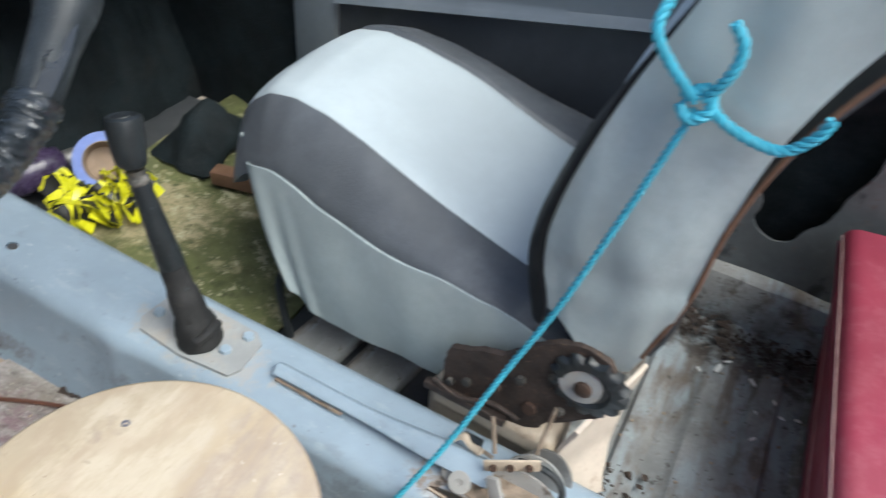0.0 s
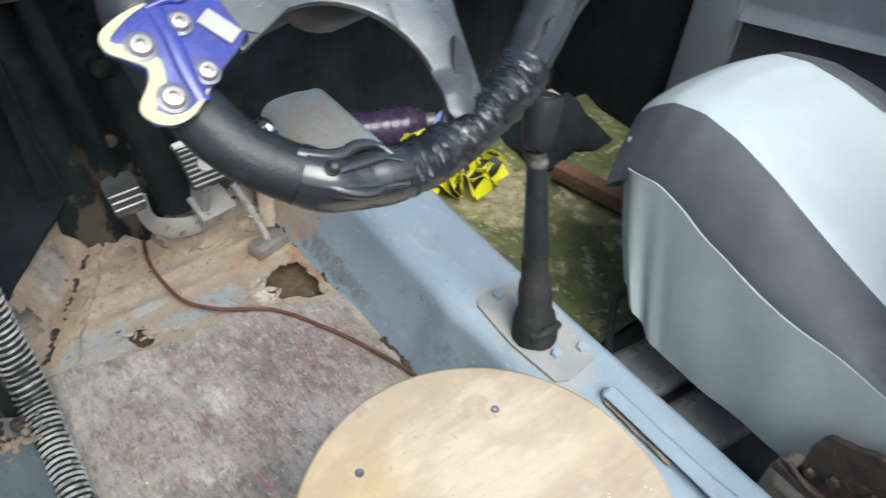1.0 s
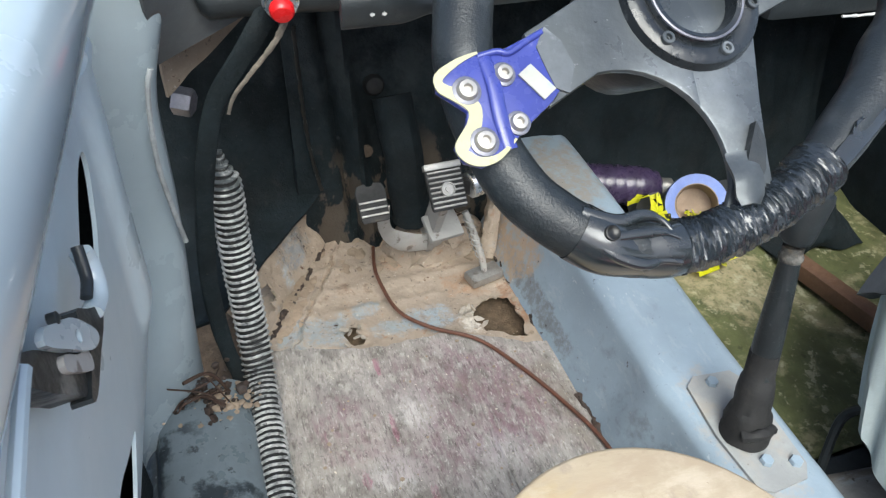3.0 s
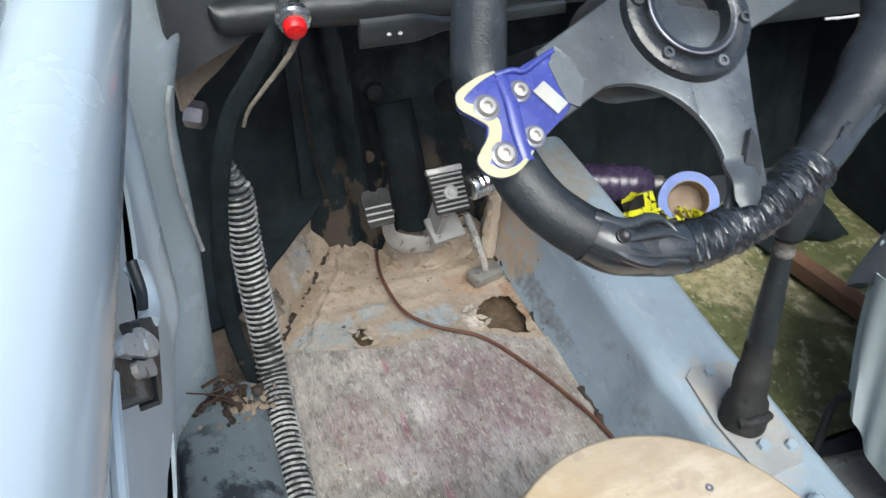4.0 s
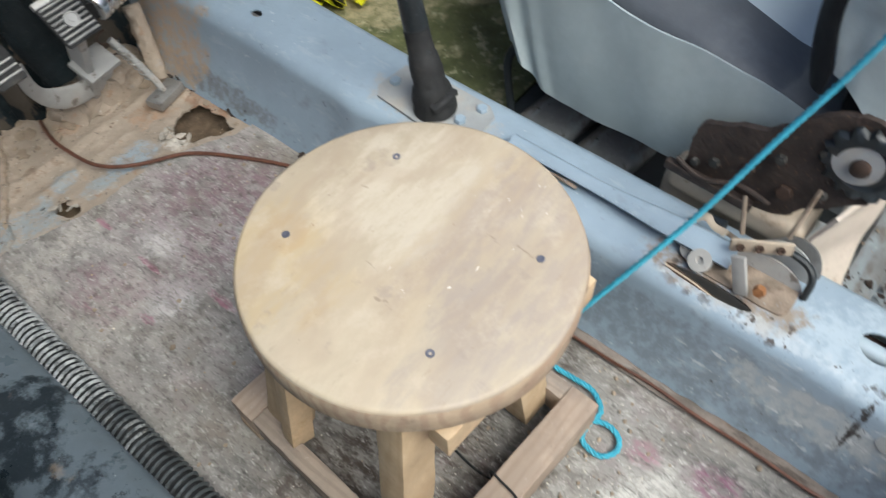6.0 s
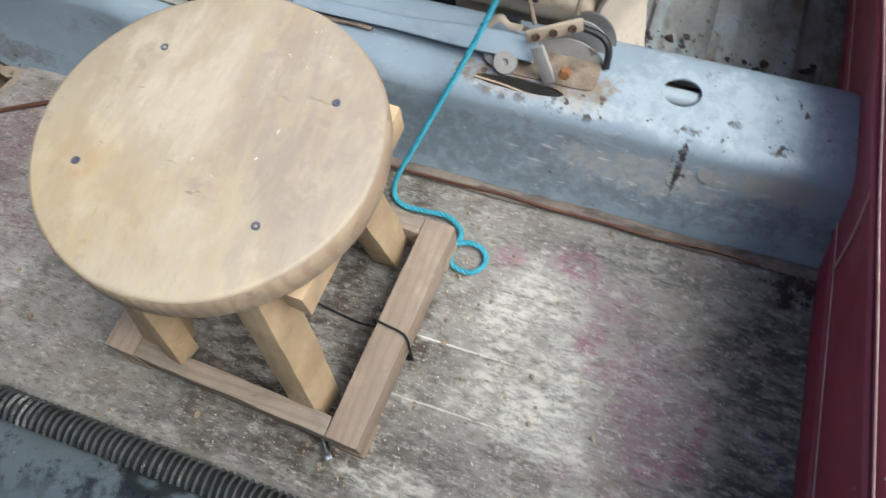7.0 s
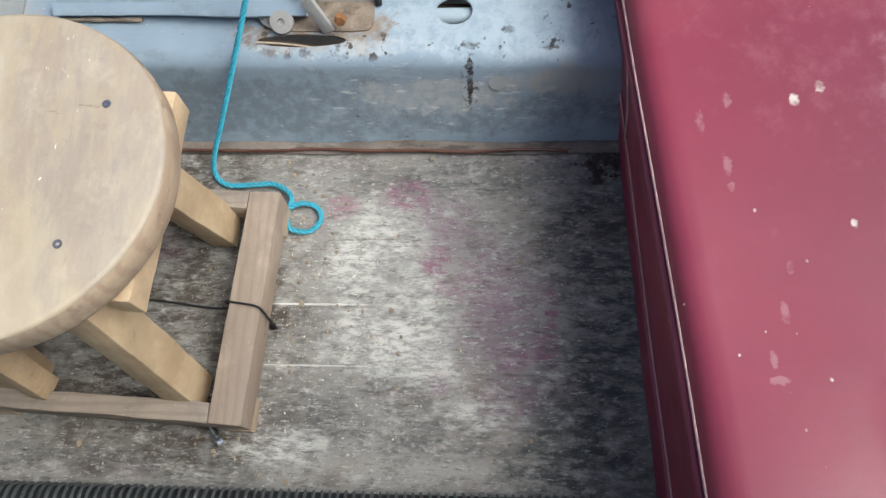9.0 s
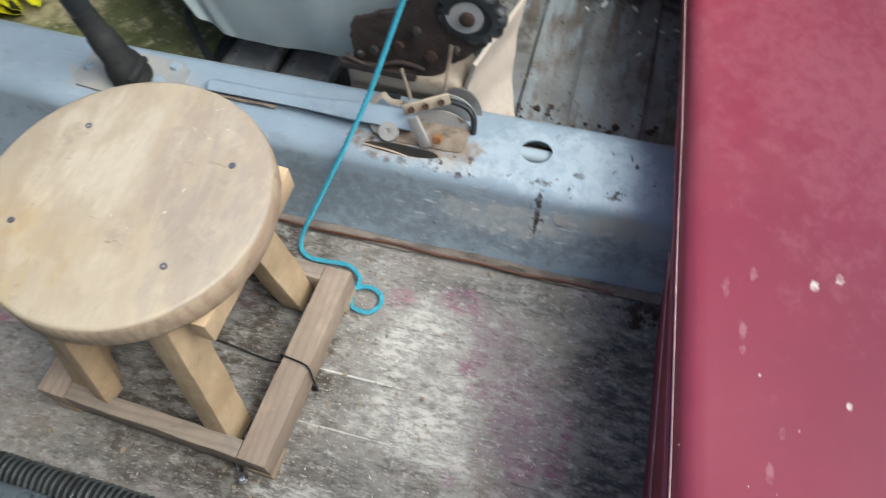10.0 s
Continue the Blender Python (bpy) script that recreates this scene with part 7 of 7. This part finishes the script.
base_pts = [(p.x, p.y) for p in spline([Vector((u, v, 0)) for u, v in [(0.650, 0.110), (0.656, 0.094), (0.690, 0.094), (0.700, 0.11), (0.698, 0.19), (0.688, 0.218), (0.660, 0.216), (0.651, 0.19), (0.650, 0.14)]], True, 5)]
bm = plate(base_pts, 0.0035, Matrix.Translation((0, 0, 0.1225)))
part("base", bm, M_BROWNDUST, hb, "dirty rust-stained base plate")
bm = lathe((0.654, 0.192, 0.137), (-0.70, 0, 0.70), [(0.0135, -0.002), (0.0125, 0.0025), (0.004, 0.0027), (0.0035, 0.0), (0.0005, 0.0)], 24)
part("pivot_disc", bm, M_DUSTPLATE, hb, "dusty round pivot disc")
bm = lathe((0.664, 0.205, 0.136), (-0.70, 0, 0.70), [(0.0135, -0.002), (0.0135, 0.0015), (0.001, 0.002)], 24)
part("pivot_disc", bm, M_DUSTPLATE, hb, "dusty round disc")
def half_disc(cy, cz, ry, rz, n=18):
    return [(cy + ry * math.cos(radians(-8 + 196 * k / n)), cz + rz * math.sin(radians(-8 + 196 * k / n))) for k in range(n + 1)]


for qx, cy, ry, rz, m_, lb in ((0.651, 0.131, 0.041, 0.030, M_DUSTPLATE, "dusty steel quadrant"), (0.668, 0.124, 0.037, 0.040, M_GEARPLATE, "grey steel quadrant"), (0.682, 0.116, 0.032, 0.040, M_STEEL, "bright steel quadrant")):
    part("quadrant", plate(half_disc(cy, 0.122, ry, rz), 0.003, frame_of((qx, 0, 0), (0, 1, 0), (0.30, 0, 1))), m_, hb, lb)
bm = tube(spline([(0.684, 0.088, 0.126), (0.694, 0.090, 0.146), (0.700, 0.102, 0.156), (0.701, 0.125, 0.160), (0.697, 0.145, 0.158)]), 0.004, 8)
part("guard", bm, M_BLACK, hb, "dark bent guard")
bm = beam((0.660, 0.160, 0.166), (0.648, 0.140, 0.128), 0.015, 0.006, 0.002, (1, 0, 0))
part("link", bm, M_DUSTPLATE, hb, "short dusty link")
bm = beam((0.668, 0.174, 0.166), (0.694, 0.120, 0.174), 0.004, 0.019, 0.003)
bar = part("drilled_bar", bm, M_CREAM, hb, "drilled sand-coloured bar")
for t in (0.15, 0.45, 0.78):
    c = Vector((0.669, 0.174, 0.166)).lerp(Vector((0.695, 0.120, 0.174)), t)
    part("bolt_hole", lathe(c + Vector((-0.005, -0.003, 0.002)), (-0.75, -0.5, 0.4), [(0.0042, -0.002), (0.0042, 0.001), (0.0022, 0.0012), (0.0020, -0.001), (0.0004, -0.001)], 12), M_RUSTWIRE, bar)
part("bolt", hexhead((0.655, 0.126, 0.142), (-0.9, 0, 0.3), 0.0065, 0.008), M_ORANGE, hb, "orange rusty bolt")
for a, b in (((0.688, 0.170, 0.165), (0.708, 0.186, 0.196)), ((0.706, 0.130, 0.172), (0.735, 0.128, 0.222)), ((0.698, 0.200, 0.146), (0.690, 0.172, 0.152))):
    part("threaded_rod", tube([Vector(a), Vector(b)], 0.0026, 8), M_BROWNDUST, hb, "dusty rusted rod")
part("bent_tab", tube(spline([(0.692, 0.226, 0.138), (0.698, 0.212, 0.152), (0.693, 0.198, 0.150), (0.688, 0.185, 0.154)]), 0.005, 8, flat=0.5), M_CREAM, hb, "bent cream tab")
part("black_sleeve", tube([Vector((0.702, 0.212, 0.148)), Vector((0.699, 0.190, 0.152))], 0.0055, 10), M_BLACK, hb, "short black sleeve")
for k in range(3):
    part("cable_strand", tube(spline([(0.636 + 0.003 * k, 0.222, 0.1215), (0.636 + 0.002 * k, 0.19, 0.119), (0.640 + 0.002 * k, 0.155, 0.105)]), 0.0011, 6), M_CREAM if k == 1 else M_RUSTWIRE, hb, "frayed cable in the slot")

# ---- gear lever ----
gear = thing("gear_lever", (0.685, 0.585, 0.128), "black gear lever with rubber boot and knob", "gear lever")
bm = plate([(0.640, 0.500), (0.655, 0.492), (0.700, 0.496), (0.712, 0.512), (0.716, 0.63), (0.705, 0.648), (0.655, 0.652), (0.640, 0.640), (0.634, 0.57)], 0.004, Matrix.Translation((0, 0, 0.1235)))
gplate = part("base_plate", bm, M_GEARPLATE, gear, "dusty base plate")
for p in ((0.668, 0.526, 0.1275), (0.672, 0.637, 0.1275), (0.700, 0.516, 0.127)):
    part("bolt", hexhead(p, (0, 0, 1), 0.0075, 0.006), M_TUNNEL, gplate, "painted hex bolt")
gb, gt = Vector((0.668, 0.566, 0.128)), Vector((0.679, 0.629, 0.364))
gx = (gt - gb).normalized()
bm = lathe(gb, gx, [(0.028, -0.004), (0.0285, 0.004), (0.026, 0.012), (0.0265, 0.018), (0.024, 0.028), (0.0235, 0.032), (0.0205, 0.036), (0.0195, 0.056), (0.0185, 0.074), (0.0165, 0.078), (0.0155, 0.11)], 28)
for v in bm.verts:
    v.co += noise.noise_vector(v.co * 60) * 0.0022
part("boot", bm, M_RUBBER, gear, "dusty rubber boot")
bm = tube(spline([gb + Vector((-0.020, -0.014, 0.018)), gb + Vector((-0.004, -0.022, 0.026)), gb + Vector((0.016, -0.016, 0.022))]), lambda s, a: 0.0065 * (1 + 0.3 * noise.noise((s * 5, a, 0))), 10)
part("boot_fold", bm, M_RUBBER, gear, "sagging boot fold")
bm = lathe(gb, gx, [(0.0158, 0.08), (0.0150, 0.13), (0.0122, 0.19), (0.0105, 0.222)], 18)
part("sleeve", bm, M_LEATHER, gear, "stitched black sleeve")
bm = lathe(gb, gx, [(0.0105, 0.219), (0.0122, 0.222), (0.0122, 0.226), (0.0105, 0.229), (0.0108, 0.236)], 18)
part("clamp", bm, M_GRIME, gear, "dusty metal clamp")
kx = Vector((0.20, 0.22, 1)).normalized()
bm = lathe(gt, kx, [(0.0105, -0.006), (0.0155, -0.002), (0.0172, 0.004), (0.0192, 0.028), (0.0202, 0.044), (0.0190, 0.0505), (0.0155, 0.0525), (0.0140, 0.0515), (0.010, 0.0515), (0.0095, 0.0528), (0.002, 0.0532)], 32)
knob = part("knob", bm, M_BLACK, gear, "worn black knob")
# ---- passenger footwell things ----
bm = sheet(lambda u, v: Vector((0.768 + 0.505 * u, 0.565 + 0.475 * v, 0.006 + 0.003 * noise.noise((u * 9, v * 9, 0)) + 0.0012 * noise.noise((u * 60, v * 60, 0)) + 0.012 * ease(0.9, 1.0, v))), 90, 110, 0.004)
solo("floor_mat", bm, M_MAT, "crumpled olive green floor mat in the passenger footwell", "floor mat", (0.99, 0.85, 0.0))
bm = beam((0.795, 0.535, 0.010), (1.15, 0.545, 0.010), 0.035, 0.018, 0.003)
solo("mat_bar", bm, M_BLACK, "dark steel bar at the mat's rear edge", "bar", (0.97, 0.54, 0))
tape_heap = thing("barrier_tape", (0.86, 0.99, 0.0), "crumpled yellow and black striped barrier tape", "barrier tape")
rnd = random.Random(21)
for k in range(18):
    c = Vector((rnd.uniform(0.795, 0.925), rnd.uniform(0.925, 1.005), 0.018)) if k < 16 else Vector((rnd.uniform(0.82, 0.88), rnd.uniform(1.02, 1.045), 0.030))
    ang = rnd.uniform(0, 6.28)
    pts = [c + Vector((0.034 * math.cos(ang) * (i - 2) / 2 + rnd.gauss(0, 0.010), 0.034 * math.sin(ang) * (i - 2) / 2 + rnd.gauss(0, 0.010), rnd.uniform(0.0, 0.040))) for i in range(5)]
    path = spline(pts, False, 6)
    tw = rnd.uniform(0, 3)

    def ribbon(u, v, path=path, tw=tw):
        i = min(len(path) - 2, int(u * (len(path) - 1)))
        d = (path[i + 1] - path[i]).normalized()
        s = d.cross(Vector((math.sin(tw + 2.2 * u), math.cos(tw + 2.2 * u), 0.6))).normalized()
        p = path[i].lerp(path[i + 1], u * (len(path) - 1) - i) + s * (v - 0.5) * 0.034
        return Vector((p.x, p.y, max(0.012, p.z)))
    strip_ob = part("tape_loop", sheet(ribbon, 24, 3, 0.0012), M_TAPEY, tape_heap, "yellow tape loop")
    for q in range(3):
        u0 = 0.1 + 0.3 * q

        def stripe(u, v, u0=u0, ribbon=ribbon):
            p = ribbon(min(1, u0 + 0.13 * u + 0.08 * v), v)
            e = 0.004
            du = ribbon(min(1, u0 + 0.13 * u + 0.08 * v + e), v) - p
            dv = ribbon(min(1, u0 + 0.13 * u + 0.08 * v), min(1, v + 0.1)) - p
            nrm = du.cross(dv)
            nrm = nrm.normalized() if nrm.length > 1e-9 else Vector((0, 0, 1))
            return p + nrm * (0.0022 if nrm.z > 0 else -0.0022)
        part("stripe", sheet(stripe, 4, 3, 0.0006), M_TAPEK, strip_ob, "black printed stripe")
roll = thing("tape_roll", (0.925, 1.022, 0.0), "roll of blue tape with a brown core", "tape roll")
rx = Vector((-0.45, -0.62, 0.64)).normalized()
rc = Vector((0.925, 1.022, 0.056))
bm = lathe(rc, rx, [(0.036, -0.026), (0.052, -0.026), (0.053, 0.0), (0.052, 0.018), (0.036, 0.018), (0.036, -0.0259)], 40)
part("tape", bm, M_ROLL, roll, "blue tape")
bm = lathe(rc, rx, [(0.001, -0.020), (0.030, -0.020), (0.0325, 0.012), (0.0345, 0.0185), (0.0358, 0.0185), (0.0358, -0.027), (0.001, -0.027)], 36)
part("core", bm, M_CARD, roll, "brown cardboard core")
bottle = thing("wrapped_bottle", (0.86, 1.12, 0.0), "bottle lying in shiny purple wrapping", "bottle")
bx = Vector((1, -0.34, 0.0)).normalized()
bm = lathe((0.748, 1.140, 0.050), bx, [(0.010, 0.0), (0.034, 0.004)] + [(0.0355 + 0.0012 * math.cos(k * 2.1), 0.008 + 0.006 * k) for k in range(20)] + [(0.033, 0.134), (0.028, 0.150), (0.016, 0.158)], 28)
part("body", bm, M_BOTTLE, bottle, "crinkled purple wrap")
bm = lathe(Vector((0.748, 1.140, 0.050)) + bx * 0.156, bx, [(0.015, 0.0), (0.017, 0.003), (0.017, 0.02), (0.013, 0.023)], 20)
part("cap", bm, M_STEEL, bottle, "pale cap")
bm = beam((1.030, 0.875, 0.030), (1.075, 0.66, 0.036), 0.030, 0.028, 0.003)
solo("wood_batten", bm, M_BROWNWOOD, "brown wooden batten lying on the mat", "batten", (1.05, 0.77, 0.01))
bm = sheet(lambda u, v: wob((1.02 + 0.18 * u, 0.90 + 0.13 * v, 0.014 + 0.085 * math.sin(math.pi * u) * math.sin(math.pi * v) ** 0.7), 22, 0.016), 24, 20, 0.004)
solo("black_rag", bm, M_CARPET, "crumpled black rag on the footwell floor", "rag", (1.1, 0.96, 0.0))

# ---- red rear seat ----
rseat = thing("rear_seat", (0.65, -0.5, 0.0), "red vinyl rear bench seat with piped front edge", "bench seat")


def bench_y(x, z):
    return -0.1995 + 0.036 * (x - 0.35) + z * (0.090 + 0.2 * (x - 0.35))


def bench_front(u, v):
    x = 1.235 - 1.16 * u
    z = 0.003 + 0.205 * v
    y = bench_y(x, z) - 0.004 * math.sin(math.pi * v) + 0.002 * noise.noise((x * 7, z * 9, 0))
    return Vector((x, y, z))


part("front_panel", sheet(bench_front, 70, 24, 0.006), M_RED, rseat, "dark red front panel")


def bench_top(u, v):
    x = 1.235 - 1.16 * u
    d = 0.50 * v
    r = 0.022
    y0 = bench_y(x, 0.21)
    if d < r * 1.57:
        a = d / r
        y, z = y0 - r * (1 - math.cos(a)), 0.212 + r * math.sin(a)
    else:
        y, z = y0 - r - (d - r * 1.57), 0.212 + r + 0.024 * math.sin((d - r * 1.57) * 5)
    z += 0.004 * noise.noise((x * 6, y * 6, 0))
    y += 0.003 * noise.noise((x * 5, z * 5, 4))
    return Vector((x, y, z))


part("cushion", sheet(bench_top, 80, 50, 0.006), M_RED, rseat, "bright red cushion top")
xs = [0.08 + 0.115 * k for k in range(11)]


def along_front(z, out, wave):
    """A line along the front panel at a height, standing off it."""
    return spline([bench_front((1.235 - x) / 1.16, (z - 0.003) / 0.205) + Vector((0, out, 0.003 * noise.noise((x * 9, wave, 0)))) for x in xs], False, 6)


part("piping", tube(along_front(0.205, 0.001, 3), 0.0034, 8), M_RED, rseat, "raised red piping")
part("lower_piping", tube(along_front(0.055, 0.0, 8), 0.0030, 8), M_RED, rseat, "raised lower piping")
part("stitching", tube(along_front(0.068, 0.0012, 8), 0.0009, 5), M_THREADRED, rseat, "pale stitched seam")
part("stitching", tube(spline([bench_top((1.235 - x) / 1.16, 0.010) + Vector((0, 0.0010, 0.0004 + 0.0015 * noise.noise((x * 11, 5, 0)))) for x in xs], False, 6), 0.0010, 5), M_THREADRED, rseat, "pale stitched seam on the roll")
bm = tube(spline([bench_front((1.235 - 0.548 - 0.012 * k / 4 * k / 4) / 1.16, (0.067 + 0.033 * k) / 0.205) + Vector((0, 0.002, 0)) for k in range(5)]), 0.0012, 5)
part("stitching", bm, M_THREADRED, rseat, "pale upright seam")
part("backrest", sheet(lambda u, v: Vector((0.075 + 1.16 * u, -0.66 - 0.16 * v - 0.03 * math.sin(math.pi * v), 0.24 + 0.50 * v)), 30, 20, 0.06), M_RED, rseat, "red backrest")

# loose flakes, crumbs and grit
rnd = random.Random(8)
for fx, fy, s in ((1.103, -0.034, 0.013), (1.125, -0.045, 0.008), (1.104, -0.085, 0.010), (1.084, -0.122, 0.006), (1.060, -0.135, 0.006), (1.068, -0.158, 0.006), (1.001, -0.105, 0.008), (1.086, -0.008, 0.007), (1.05, -0.10, 0.005)):
    pts = ring_points(0, 0, s * 0.8, s * 0.30, 7, rnd.uniform(0, 6), 0.7)
    bm = plate(pts, 0.0025, Matrix.Translation((fx, fy, 0.002)) @ Matrix.Rotation(rnd.uniform(0, 3), 4, "Z"))
    solo("paint_flake", bm, M_WHITE, "white flake on the dirty rear floor", "flake", (fx, fy, 0.002), "white flakes")
bm = bmesh.new()
for k in range(520):
    r = abs(rnd.gauss(0, 0.0011)) + 0.0005
    if k < 260:
        c = Vector((rnd.uniform(0.18, 0.56), rnd.uniform(-0.12, 0.9), 0.0015))
    elif k < 400:
        c = Vector((rnd.gauss(0.40, 0.10), rnd.gauss(0.20, 0.05), 0.0015))
    else:
        c = Vector((rnd.uniform(0.80, 1.2), rnd.uniform(-0.2, 0.2), 0.001))
    made = bmesh.ops.create_icosphere(bm, subdivisions=1, radius=r)
    for v in made["verts"]:
        v.co = Vector((v.co.x * rnd.uniform(0.7, 1.5), v.co.y, v.co.z * 0.7)) + c
solo("grit", bm, M_SAND, "sawdust and grit scattered on the floor", "grit", kind="stuff")
bm = bmesh.new()
rnd = random.Random(17)
for k in range(620):
    r = abs(rnd.gauss(0, 0.00035)) + 0.0002
    near = k < 330
    c = Vector((rnd.gauss(0.34, 0.09) if near else rnd.uniform(0.19, 0.56), rnd.gauss(0.17, 0.07) if near else rnd.uniform(-0.15, 0.88), 0.0012))
    if not 0.18 < c.x < 0.56:
        continue
    made = bmesh.ops.create_icosphere(bm, subdivisions=1, radius=r)
    ang, ln = rnd.uniform(0, 3.14), rnd.uniform(1.0, 2.6)
    for v in made["verts"]:
        x, y = v.co.x * ln, v.co.y
        v.co = Vector((x * math.cos(ang) - y * math.sin(ang), x * math.sin(ang) + y * math.cos(ang), v.co.z * 0.7)) + c
solo("sawdust", bm, M_SAWDUST, "pale sawdust crumbs on the floor board", "sawdust", kind="stuff")
bm = bmesh.new()
rnd = random.Random(31)
for k in range(700):
    r = abs(rnd.gauss(0, 0.0019)) + 0.0007
    if k < 60:
        c = Vector((rnd.gauss(0.552, 0.012), rnd.gauss(-0.165, 0.014), 0.003))
    elif k < 430:
        c = Vector((1.185 + rnd.gauss(0, 0.022), rnd.uniform(-0.22, 0.08), 0.002))
    else:
        c = Vector((rnd.gauss(0.80, 0.03), rnd.uniform(-0.17, 0.08), 0.0))
    made = bmesh.ops.create_icosphere(bm, subdivisions=1, radius=r)
    for v in made["verts"]:
        v.co = Vector((v.co.x * rnd.uniform(0.4, 2.2), v.co.y * rnd.uniform(0.4, 2.2), v.co.z * rnd.uniform(0.2, 0.8))) + c
solo("rust_debris", bm, M_RUST, "rust flakes and dirt along the rear floor edges", "debris", kind="stuff")
